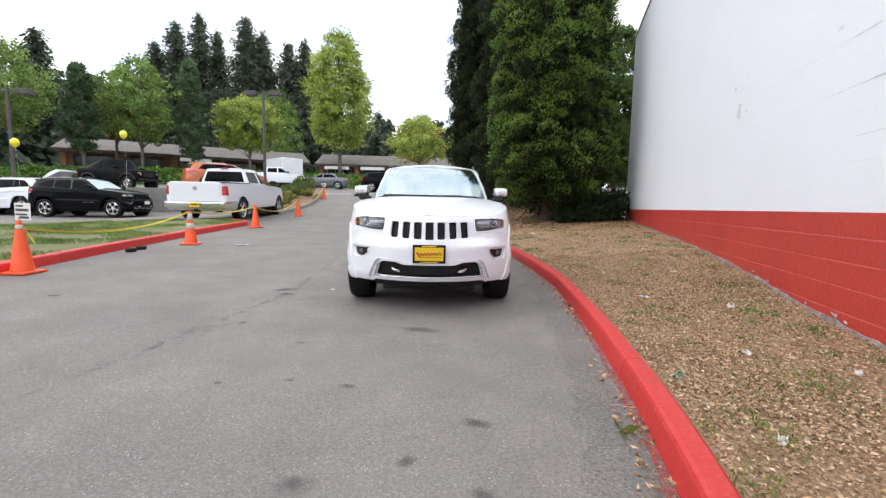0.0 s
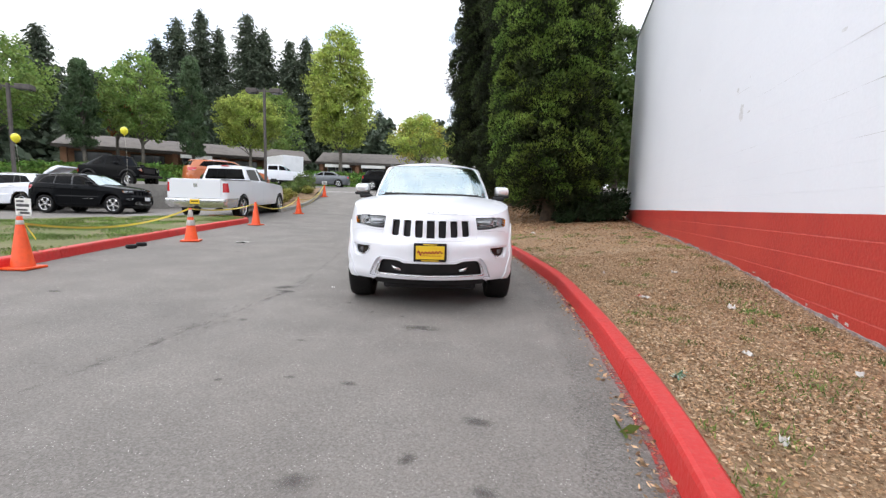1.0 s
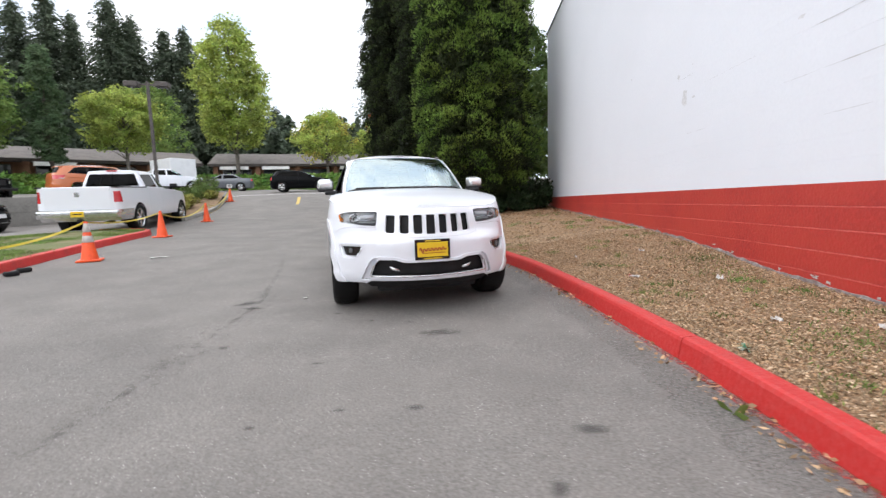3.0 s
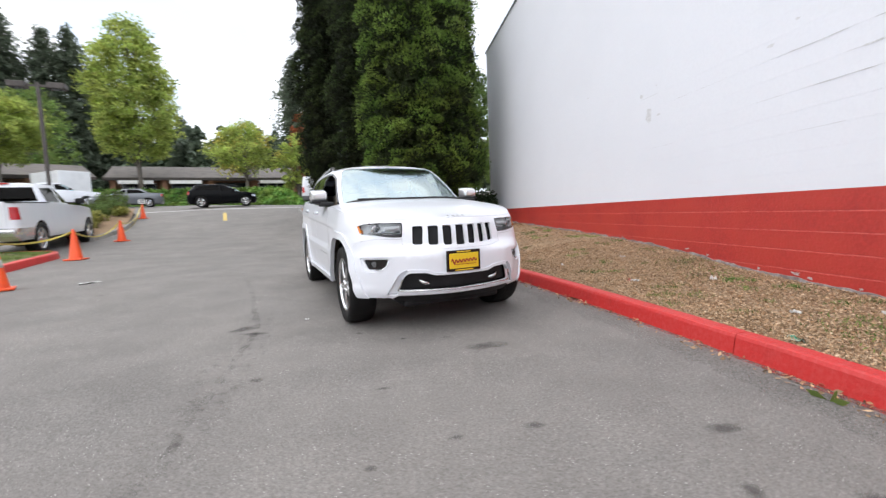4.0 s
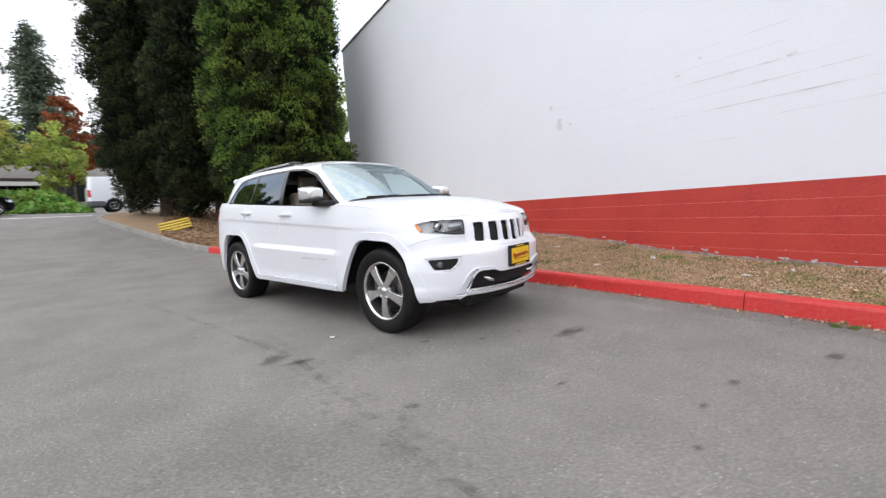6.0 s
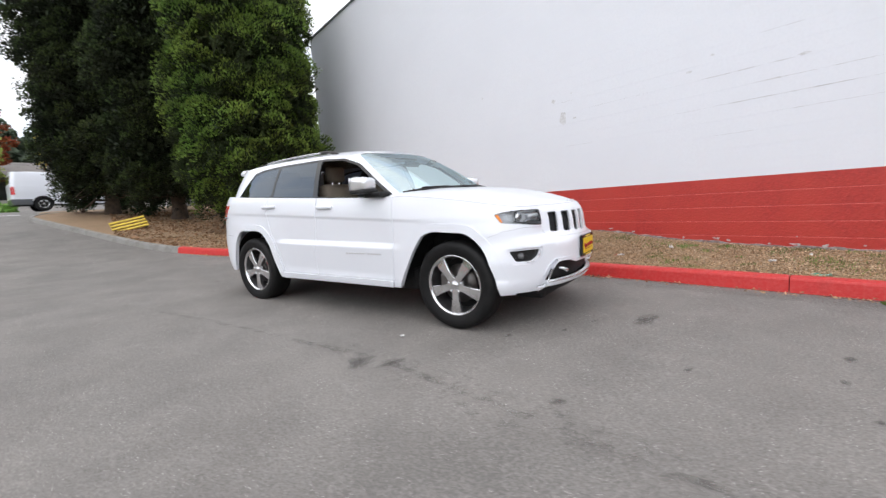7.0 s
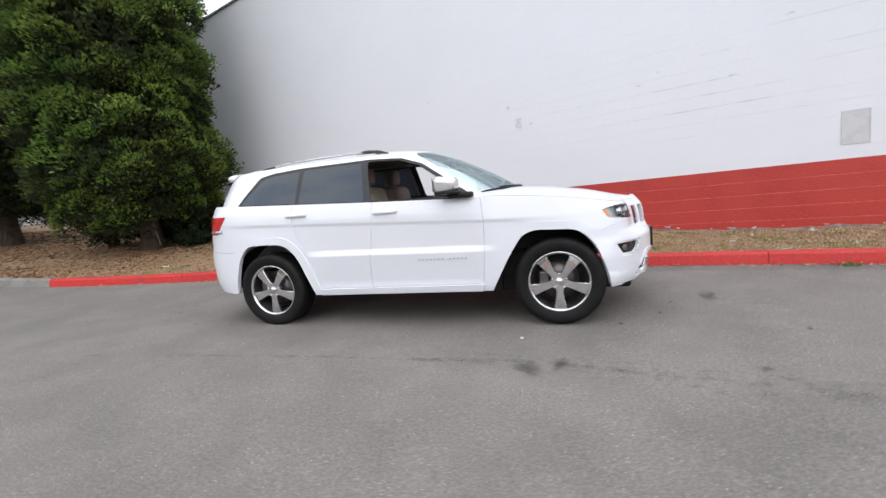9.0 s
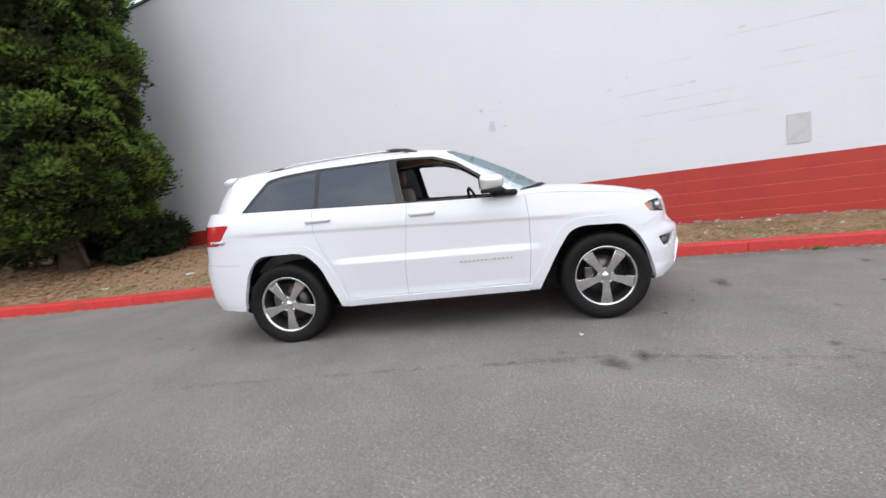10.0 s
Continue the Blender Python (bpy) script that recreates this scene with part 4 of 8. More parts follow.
def finish_suv(root, low, fd, paint, detail, FA, RA, HUB):
    """Badges, underbody, cabin inside and wheels of the sport utility vehicle."""
    # badges as plain raised bars
    for k in range(4):
        y = -0.075 + 0.05 * k
        part("hood_badge_bar", bmesh_box(2.175, 2.192, y - 0.013, y + 0.013, 1.041, 1.050, 0.003), BADGE_PALE, root)
    for s in (-1, 1):
        for k in range(13):
            x = 0.66 - 0.037 * k
            if k == 5:
                continue
            yb = float(low.pt(np.array([x]), np.array([0.635]))[0, 1])
            part("door_badge_bar", bmesh_box(x - 0.009, x + 0.009, min(s * (-yb - 0.002), s * (-yb + 0.005)), max(s * (-yb - 0.002), s * (-yb + 0.005)), 0.630, 0.644), BADGE, fd[0 if s < 0 else 1])
    # underbody and wheel housings
    part("underbody", bmesh_box(-2.1, 1.70, -0.60, 0.60, 0.235, 0.62, 0.05), MATS_BLACK, root)
    part("undertray", bmesh_box(1.60, 2.09, -0.50, 0.50, 0.220, 0.34, 0.03), MATS_BLACK, root)
    part("floor_pan", bmesh_box(-0.98, 0.94, -0.74, 0.74, 0.265, 0.48, 0.03), MATS_BLACK, root)
    part("engine_block", bmesh_box(0.98, 1.85, -0.56, 0.56, 0.6, 0.98, 0.05), MATS_BLACK, root)
    for cx in (RA - 0.015, FA - 0.075):
        for s in (-1, 1):
            vs, fs = [], []
            n = 18
            for i in range(n + 1):
                a = math.pi * i / n
                for y in (0.60, 0.865):
                    vs.append((cx + 0.505 * math.cos(a), s * y, 0.385 + 0.485 * math.sin(a)))
            for i in range(n):
                fs.append((2 * i, 2 * i + 1, 2 * i + 3, 2 * i + 2))
            part("wheel_housing", (vs, fs), MATS_BLACK, root)
    # cabin inside
    part("dashboard", bmesh_box(0.42, 0.98, -0.74, 0.74, 0.72, 1.16, 0.08, 4), TRIM_DARK, root, smooth=True)
    part("cabin_floor", bmesh_box(-1.9, 0.5, -0.8, 0.8, 0.50, 0.56), TRIM_DARK, root)
    part("headliner", bmesh_box(-1.7, 0.0, -0.60, 0.60, 1.630, 1.648, 0.008), SEAT, root)
    for s in (-1, 1):
        part("door_trim", bmesh_box(-1.0, 0.75, min(s * 0.80, s * 0.86), max(s * 0.80, s * 0.86), 0.55, 1.13, 0.02), SEAT, root)
    for sx, sy, w in ((-0.10, -0.38, 0.25), (-0.10, 0.38, 0.25), (-0.98, -0.34, 0.31), (-0.98, 0.34, 0.31)):
        st = part("seat", bmesh_box(sx - 0.25, sx + 0.27, sy - w, sy + w, 0.60, 0.82, 0.06, 3), SEAT, root, "beige leather seat", smooth=True)
        bm = bmesh_box(sx - 0.34, sx - 0.16, sy - w, sy + w, 0.72, 1.36, 0.06, 3)
        for v in bm.verts:
            v.co.x -= 0.20 * (v.co.z - 0.72)
        part("backrest", bm, SEAT, st, smooth=True)
        bm = bmesh_box(sx - 0.45, sx - 0.34, sy - 0.125, sy + 0.125, 1.385, 1.57, 0.045, 3)
        part("headrest", bm, SEAT, st, smooth=True)
        for q in (-0.05, 0.05):
            part("headrest_post", tube([(sx - 0.385, sy + q, 1.32), (sx - 0.395, sy + q, 1.40)], 0.008, 6), CHROME, st)
    ring = [(0.36 + 0.03 * math.cos(a) - 0.06 * math.sin(a), 0.38 + 0.185 * math.cos(a), 1.10 + 0.175 * math.sin(a)) for a in np.linspace(0, 2 * math.pi, 25)]
    sw = part("steering_wheel", tube(ring, 0.016, 8), TRIM_DARK, root, smooth=True)
    part("wheel_boss", bmesh_box(0.34, 0.40, 0.28, 0.48, 1.05, 1.15, 0.03, 3), TRIM_DARK, sw)
    if detail:
        tag = part("windshield_tag", bmesh_box(-0.003, 0.003, -0.085, 0.085, -0.045, 0.045, 0.001), MATS_BLACK, root, "dark paper tag with a white strip")
        tag.matrix_local = pose(0.335, 0.43, 1.560, 0, 57, 14)
        part("paper_strip", bmesh_box(0.0035, 0.0050, -0.070, 0.070, 0.012, 0.036), LAMP_BEZEL, tag)
    part("rear_view_mirror", bmesh_box(0.36, 0.39, -0.12, 0.12, 1.50, 1.56, 0.012), TRIM_DARK, root)
    add_wheels(root, [(FA, -0.802), (RA, -0.81), (FA, 0.802), (RA, 0.81)], 0.387, 0.265, 0.258, (TYRE, ALLOY, DISC), "wide", 5, detail)
    # caliper shapes
    if detail:
        for x, s in ((FA, -1), (RA, -1), (FA, 1), (RA, 1)):
            part("brake_caliper", bmesh_box(x - 0.17, x - 0.09, min(s * 0.80, s * 0.87), max(s * 0.80, s * 0.87), 0.33, 0.47, 0.015), DISC, root)
    return root


def mid_suv(m, label, paint, front_open, detail=True, group="", gate_up=False):
    root = thing("sport_utility_vehicle", label, "car", m, group=group)
    FA, RA, HUB = 1.4575, -1.4575, 0.385

    def dent(x, z):
        d = np.zeros_like(x * z)
        doorz = np.clip((x + 1.0) / 0.25, 0, 1) * np.clip((0.95 - x) / 0.25, 0, 1)
        zl = 0.705 - 0.018 * x
        k = z - zl
        d = d + doorz * np.where(k > 0, -0.030 * np.clip(k / 0.050, 0, 1) * np.clip(1 - (k - 0.05) / 0.30, 0, 1), -0.030 * np.clip(-k / 0.26, 0, 1))
        d = d - 0.018 * np.clip((x - 1.45) / 0.35, 0, 1) * np.clip((z - 0.82) / 0.10, 0, 1)
        corner = np.clip((x - 1.60) / 0.22, 0, 1) * np.clip((2.16 - x) / 0.26, 0, 1)
        d = d + corner * (0.034 * np.clip((0.74 - z) / 0.16, 0, 1) + 0.016 * np.clip((0.445 - z) / 0.025, 0, 1))
        zs = 1.005 - 0.045 * x
        e = z - zs
        d = d + np.where(e > 0, -0.20 * np.maximum(e, 0) ** 1.2, 0.0) - 0.009 * np.clip(-e / 0.024, 0, 1) * np.clip(1 - (-e - 0.024) / 0.22, 0, 1) * np.clip((1.5 - x) / 0.5, 0, 1) * np.clip((x + 2.0) / 0.4, 0, 1)
        return d

    low = Shell([(0.24, 0.86), (0.30, 0.925), (0.36, 0.948), (0.5, 0.955), (0.7, 0.957), (0.95, 0.952), (1.03, 0.947), (1.12, 0.945), (1.22, 0.938), (1.32, 0.91)],
                [(0.24, 2.14), (0.30, 2.23), (0.36, 2.275), (0.45, 2.302), (0.55, 2.314), (0.66, 2.318), (0.735, 2.312), (0.765, 2.298), (0.80, 2.284), (0.90, 2.278), (0.98, 2.258), (1.04, 2.205), (1.10, 2.12), (1.4, 1.9)],
                [(0.24, -2.30), (0.37, -2.38), (0.46, -2.43), (0.68, -2.455), (0.80, -2.45), (0.82, -2.43), (1.0, -2.415), (1.2, -2.385), (1.3, -2.35), (1.4, -2.3)], 1.4, -1.3, 2.35, 4.0, dent,
                sweep=lambda y, z: -0.095 * np.exp(-((y - 0.46) / 0.21) ** 2) * np.clip((z - 0.72) / 0.07, 0, 1) * np.clip((1.11 - z) / 0.08, 0, 1))
    zt = curve([(-2.6, 1.31), (-2.2, 1.305), (-1.8, 1.285), (-1.0, 1.245), (-0.2, 1.205), (0.45, 1.178), (0.75, 1.17), (0.95, 1.17), (1.3, 1.14), (1.6, 1.10), (1.85, 1.05), (2.0, 1.022), (2.15, 1.022), (2.25, 1.03), (2.5, 1.03)], 0.05)

    def top(u):
        z = 1.1
        for _ in range(8):
            z = float(zt(low.pt(np.array([u]), np.array([z]))[0, 0]))
        return z

    zb = 0.27
    us = np.linspace(low.umin, low.umax, 130)
    u_chin = low.F(0.60, 0.33)[0]
    bottom = [(u, 0.33 if -0.95 < u < 0.9 else zb if u > u_chin else 0.325 if u > 0 else 0.36) for u in us]
    outline = bottom + [(u, top(u)) for u in us[::-1]]
    S, F, R = low.S, low.F, low.R
    arch_r = rounded([S(-1.90, 0.20), S(-1.865, 0.42), S(-1.775, 0.73), S(-1.66, 0.868), S(-1.22, 0.862), S(-1.075, 0.72), S(-0.935, 0.36), S(-0.90, 0.20)], 0.11)
    arch_f = rounded([S(0.84, 0.20), S(0.885, 0.33), S(1.05, 0.64), S(1.17, 0.815), S(1.28, 0.852), S(1.64, 0.835), S(1.77, 0.69), S(1.87, 0.33), S(1.885, 0.20)], 0.10)
    flare_r = rounded([S(-2.02, 0.20), S(-1.955, 0.45), S(-1.87, 0.76), S(-1.72, 0.945), S(-1.18, 0.932), S(-1.0, 0.76), S(-0.865, 0.40), S(-0.85, 0.20)], 0.11)
    flare_f = rounded([S(0.76, 0.20), S(0.80, 0.36), S(0.97, 0.66), S(1.11, 0.87), S(1.26, 0.925), S(1.66, 0.905), S(1.845, 0.72), S(1.95, 0.40), S(1.965, 0.20)], 0.10)
    lamp = rounded([F(0.505, 0.992), F(0.505, 0.864), F(0.60, 0.868), F(0.74, 0.886), S(1.885, 0.902), S(1.83, 0.974), S(1.90, 0.992), F(0.72, 1.000)], 0.015, 3)
    amber = [S(1.902, 0.910), S(1.884, 0.907), S(1.840, 0.968), S(1.860, 0.976)]
    tail = rounded([S(-1.93, 1.185), S(-2.03, 1.055), S(-2.08, 1.0), R(0.60, 1.0), R(0.58, 1.19)], 0.02, 3)
    slots = []
    for k in range(4):
        yc = 0.1262 * k
        h = 0.0425
        t = 0.012 * k / 3
        z0, z1 = 0.782, 0.963
        if k == 0:
            slots.append([(low.umax, z0), (low.umax, z1), F(h, z1), F(h, z0)])
        else:
            slots.append(rounded([F(yc - h - 0.002, z0 + t), F(yc + h - 0.008, z0 + t * 1.2), F(yc + h + 0.002, z1), F(yc - h, z1)], 0.018, 4))
    mouth = rounded([(low.umax + 0.05, 0.372), F(0.575, 0.390), F(0.525, 0.525), F(0.485, 0.556), F(0.340, 0.552), F(0.268, 0.524), (low.umax + 0.05, 0.520)], 0.02, 4)
    surround = rounded([(low.umax + 0.05, 0.350), F(0.635, 0.368), F(0.590, 0.53), F(0.520, 0.586), F(0.325, 0.578), F(0.26, 0.548), (low.umax + 0.05, 0.544)], 0.03, 4)
    fog = rounded([F(0.822, 0.676), F(0.642, 0.678), F(0.654, 0.626), F(0.694, 0.584), F(0.785, 0.588)], 0.018, 4)
    fog_rim = rounded([F(0.838, 0.690), F(0.622, 0.698), F(0.636, 0.612), F(0.686, 0.562), F(0.800, 0.566)], 0.02, 4)
    skid_end = rounded([F(0.570, 0.350), F(0.645, 0.350), F(0.606, 0.47), F(0.562, 0.550), F(0.515, 0.582), F(0.492, 0.566), F(0.530, 0.52)], 0.015, 3)
    gap = 0.005
    seams = [band([S(0.80, 0.385), S(0.835, 0.70), S(0.84, 0.98), S(0.815, 1.25)], gap),
             band([S(-0.30, 0.385), S(-0.285, 0.70), S(-0.225, 1.12), S(-0.21, 1.30)], gap),
             band([S(-0.855, 0.41), S(-0.905, 0.62), S(-1.04, 0.86), S(-1.10, 1.02), S(-1.10, 1.35)], gap),
             band([S(0.81, 0.388), S(-0.86, 0.388)], gap),
             band([S(-1.86, 0.80), S(-2.2, 0.815), R(0.5, 0.815), R(0.0, 0.815)], gap),
             band([R(0.70, 0.82), R(0.72, 0.98)], gap),
             band([S(1.80, 0.795), S(1.90, 0.835), F(0.72, 0.858), F(0.505, 0.845), F(0.49, 0.775), F(0.35, 0.755), (low.umax + 0.02, 0.752)], 0.0025)]
    doors = [S(0.80, 0.385), S(0.835, 0.70), S(0.84, 0.98), S(0.815, 1.25)]
    rear_edge = [S(-0.855, 0.388), S(-0.905, 0.62), S(-1.04, 0.86), S(-1.10, 1.02), S(-1.10, 1.35)]
    mid_edge = [S(-0.30, 0.388), S(-0.285, 0.70), S(-0.225, 1.12), S(-0.21, 1.35)]
    bumper_f = [S(1.80, 0.20), S(1.80, 0.795), S(1.90, 0.835), F(0.72, 0.858), F(0.505, 0.845), F(0.49, 0.775), F(0.35, 0.755), (low.umax + 0.05, 0.752), (low.umax + 0.05, 0.20)]
    regions = [("arch", arch_r), ("arch", arch_f), ("amber", amber), ("lamp", lamp), ("tail_light", tail)] + [("slot", q) for q in slots] + \
              [("mouth", mouth), ("fog", fog), ("skid_end", skid_end), ("flare", flare_r), ("flare", flare_f)] + [("seam", q) for q in seams] + [("surround", surround), ("fog_rim", fog_rim)] + \
              [("chin", [(low.umax + 0.05, 0.2), (low.umax + 0.05, 0.338), F(0.56, 0.346), F(0.60, 0.315), F(0.63, 0.2)]),
               ("bumper_front", bumper_f),
               ("bumper_rear", [S(-1.84, 0.2), S(-1.86, 0.80), S(-2.2, 0.815), (low.umin - 0.05, 0.815), (low.umin - 0.05, 0.2)]),
               ("front_door", doors + mid_edge[::-1]), ("rear_door", mid_edge + rear_edge[::-1]),
               ("sill", [S(0.9, 0.2), S(0.9, 0.388), S(-0.95, 0.388), S(-0.95, 0.2)]),
               ("tailgate", [(low.umin - 0.05, 0.815), R(0.72, 0.815), R(0.74, 1.5), (low.umin - 0.05, 1.5)]),
               ("grille_panel", [F(0.50, 0.70), F(0.50, 1.2), (low.umax + 0.05, 1.2), (low.umax + 0.05, 0.70)]),
               ("front_fender", [S(0.8, 0.2), S(0.8, 1.4), (low.umax, 1.4), (low.umax, 0.2)])]
    made = {}
    creases = [[S(x, 1.005 - 0.045 * x + o) for x in np.linspace(-1.9, 1.1, 16)] for o in (0.012, 0.0, -0.012, -0.024, -0.036)] + [[S(x, 0.705 - 0.018 * x + o) for x in np.linspace(-0.95, 0.9, 10)] for o in (-0.012, 0.0, 0.0125, 0.025, 0.0375, 0.050, 0.062)]
    for name, V, T in skin_regions(low, outline, regions, (0.06, 0.018), 0.03, creases):
        if len(T):
            made.setdefault(name, []).append((V, T))

    def add(name, nm, mat, sides, depth=0.0, thick=0.02, parent=root, label="", sm=True, k=None):
        obs = []
        lst = made.get(name, []) if k is None else [made[name][k]]
        for V, T in lst:
            for sd in sides:
                vs, fs = panel_mesh(low, V, T, sd, depth, thick)
                obs.append(part(nm, (vs, fs), mat, parent, label, smooth=sm))
        return obs

    both, each = [(1, -1)], [(1,), (-1,)]
    add("bumper_front", "front_bumper", paint, both)
    add("bumper_rear", "rear_bumper", paint, both)
    add("grille_panel", "grille_panel", paint, both)
    fd = add("front_door", "front_door", paint, each)
    rd = add("rear_door", "rear_door", paint, each)
    add("front_fender", "front_fender", paint, each)
    add("rest", "quarter_panel", paint, each)
    add("tailgate", "tailgate", paint, both)
    add("sill", "side_sill", paint, each, -0.026, 0.02)
    add("flare", "wheel_arch_flare", paint, each, -0.013, 0.03)
    add("surround", "intake_surround", paint, both, -0.012, 0.03)
    add("skid_end", "skid_plate_end", paint, each, 0.026, 0.03)
    add("chin", "lower_lip", MATS_BLACK, both, 0.012, 0.02)
    add("fog_rim", "fog_light_rim", paint, each, 0.014, 0.03)
    add("seam", "panel_gap", SEAM if paint is WHITE_PAINT else SEAM_DARK, each, 0.006, 0.012)
    add("slot", "grille_slot", MATS_BLACK, both, 0.035, 0.005, k=0)
    for k in range(1, 4):
        add("slot", "grille_slot", MATS_BLACK, each, 0.035, 0.005, k=k)
    add("mouth", "lower_intake", MATS_BLACK, both, 0.05, 0.01)
    for o in add("fog", "fog_light", GLOSS_BLACK, each, 0.035, 0.01):
        s = 1 if o.data.vertices[0].co.y > 0 else -1
        part("lens", (lambda g: ([(1.985 + v[2], 0.735 * s + v[0] * 0.9, 0.630 + v[1]) for v in g[0]], g[1]))(lathe([(0.0, 0.045), (0.02, 0.042), (0.028, 0.03), (0.03, 0.0)], 14)), FOG_LENS, o)
        e = [low.pt(np.array([low.F(y, z)[0]]), np.array([z]))[0] * np.array([1, -s, 1]) for y, z in ((0.735, 0.583), (0.692, 0.583), (0.652, 0.626), (0.643, 0.672))]
        part("chrome_bezel", tube([tuple(p) for p in e], 0.006, 6), CHROME, o, smooth=True)
    # headlights: lens over a reflector with two round projectors
    for sd in each:
        V, T = made["lamp"][0]
        vs, fs = panel_mesh(low, V, T, sd, 0.040, 0.005)
        hl = part("headlight", (vs, fs), LAMP_HOUSING, root, "clear headlight with chrome reflector and amber corner", smooth=True)
        vs, fs = panel_mesh(low, V, T, sd, 0.004, 0.055)
        part("lens", (vs, fs), LAMP_GLASS, hl, smooth=True).visible_shadow = False
        V2, T2 = made["amber"][0]
        part("amber_corner", panel_mesh(low, V2, T2, sd, 0.001, 0.03), AMBER, hl, "amber corner reflector", smooth=True)
        s = -1 if sd[0] == 1 else 1

        def on_lamp(y, z, back):
            return low.pt(np.array([low.F(y, z)[0]]), np.array([z]))[0] * np.array([1, -s, 1]) - np.array([back, 0, 0])

        c = on_lamp(0.715, 0.937, 0.034)
        pr = lathe([(0.0, 0.006), (0.018, 0.004), (0.024, -0.002), (0.028, 0.008), (0.038, 0.010), (0.043, 0.002), (0.045, -0.03)], 24)
        part("projector", ([(c[0] + v[2], c[1] + v[0], c[2] + v[1]) for v in pr[0]], pr[1]), LAMP_CHROME, hl, smooth=True)
        eye = lathe([(0.0, 0.011), (0.010, 0.010), (0.017, 0.006)], 18)
        part("projector_lens", ([(c[0] + v[2], c[1] + v[0], c[2] + v[1]) for v in eye[0]], eye[1]), GLOSS_BLACK, hl, smooth=True)
        part("light_bar", tube([tuple(on_lamp(y, z, 0.024)) for y, z in ((0.525, 0.948), (0.60, 0.946), (0.655, 0.943))], 0.019, 8), LAMP_BEZEL, hl, smooth=True)
        part("light_bar", tube([tuple(on_lamp(y, z, 0.022)) for y, z in ((0.52, 0.912), (0.60, 0.912), (0.66, 0.918), (0.70, 0.890))], 0.010, 8), LAMP_CHROME, hl, smooth=True)
        part("dark_edge", tube([tuple(on_lamp(y, z, 0.010)) for y, z in ((0.512, 0.880), (0.58, 0.882), (0.65, 0.886), (0.72, 0.897), (0.78, 0.908))], [0.016, 0.014, 0.010, 0.006, 0.004], 8), LAMP_DARK, hl, smooth=True)
        part("dark_edge", tube([tuple(on_lamp(y, z, 0.006)) for y, z in ((0.512, 0.988), (0.60, 0.993), (0.70, 0.997), (0.78, 0.994))], 0.006, 6), LAMP_DARK, hl, smooth=True)
        part("dark_edge", tube([tuple(on_lamp(y, z, 0.006)) for y, z in ((0.510, 0.988), (0.510, 0.93), (0.510, 0.872))], 0.006, 6), LAMP_DARK, hl, smooth=True)
    for o, sd in zip(add("tail_light", "tail_light", RED_LENS, each, -0.006, 0.03, label="red tail light with clear lower strip"), (-1, 1)):
        a = [low.pt(np.array([low.S(x, z)[0]]), np.array([z]))[0] * np.array([1, -sd, 1]) + np.array([-0.004, 0.008 * sd, 0]) for x, z in ((-1.99, 1.03), (-2.06, 1.03), (-2.16, 1.03))]
        part("clear_strip", tube([tuple(p) for p in a], 0.016, 6), LAMP_CHROME, o)

    # bonnet
    uc = np.concatenate([np.linspace(low.S(0.74, 1.15)[0], low.umax - 0.25, 34), np.linspace(low.umax - 0.25, low.umax, 14)[1:]])
    E = [tuple(low.pt(np.array([u]), np.array([top(u)]))[0]) for u in uc]
    zc = curve([(0.5, 1.235), (0.92, 1.238), (1.07, 1.233), (1.43, 1.196), (1.775, 1.135), (2.0, 1.074), (2.10, 1.050), (2.22, 1.032), (2.4, 1.03)], 0.06)
    part("hood", ring_cap(E, zc, 3.2, m=25), paint, root, smooth=True)
    if gate_up:
        gate = bmbar([(-2.02, 1.67), (-2.20, 1.82), (-2.45, 2.00), (-2.75, 2.10), (-2.92, 2.08), (-2.95, 2.01), (-2.75, 1.96), (-2.45, 1.80), (-2.08, 1.60)], -0.45, 0.45)
        bmesh.ops.bevel(gate, geom=gate.edges[:], offset=0.012, segments=2, affect="EDGES")
        part("raised_liftgate", gate, paint, root, "raised liftgate", smooth=True)
    hl_ = []
    for i in range(0, len(E)):
        p = E[i]
        hl_.append((p[0], p[1], p[2] + 0.001))
    part("hood_gap", tube(hl_[2:], 0.0016, 5), SEAM if paint is WHITE_PAINT else SEAM_DARK, root)
    part("hood_gap", tube([(p[0], -p[1], p[2]) for p in hl_[2:]], 0.0016, 5), SEAM if paint is WHITE_PAINT else SEAM_DARK, root)

    # cabin
    up = Shell([(1.10, 0.905), (1.17, 0.897), (1.25, 0.875), (1.4, 0.818), (1.5, 0.774), (1.6, 0.722), (1.66, 0.68), (1.70, 0.62), (1.75, 0.5)],
               [(1.10, 1.28), (1.22, 1.10), (1.42, 0.77), (1.57, 0.475), (1.64, 0.31), (1.68, 0.185), (1.70, 0.09), (1.75, -0.15)],
               [(1.10, -2.36), (1.25, -2.325), (1.4, -2.265), (1.6, -2.15), (1.66, -2.10), (1.75, -2.0)], -0.2, -1.25, 3.0, 4.0,
               taper=lambda x: 1 - 0.035 * np.clip((-0.3 - x) / 1.6, 0, 1.3) ** 2)
    ze = curve([(-2.4, 1.60), (-2.1, 1.615), (-1.5, 1.648), (-1.0, 1.662), (-0.3, 1.662), (0.0, 1.648), (0.25, 1.632)], 0.1)
    uw = np.linspace(up.umin, up.umax, 110)

    def top2(u):
        if u <= up.x0f:
            x = float(up.pt(np.array([u]), np.array([1.62]))[0, 0])
            return float(ze(x))
        t = (u - up.x0f) / (up.umax - up.x0f)
        return 1.660 - 0.030 * math.sin(math.pi * min(1, t * 1.7)) * (t < 0.6) + 0.018 * smooth01((t - 0.4) / 0.6)

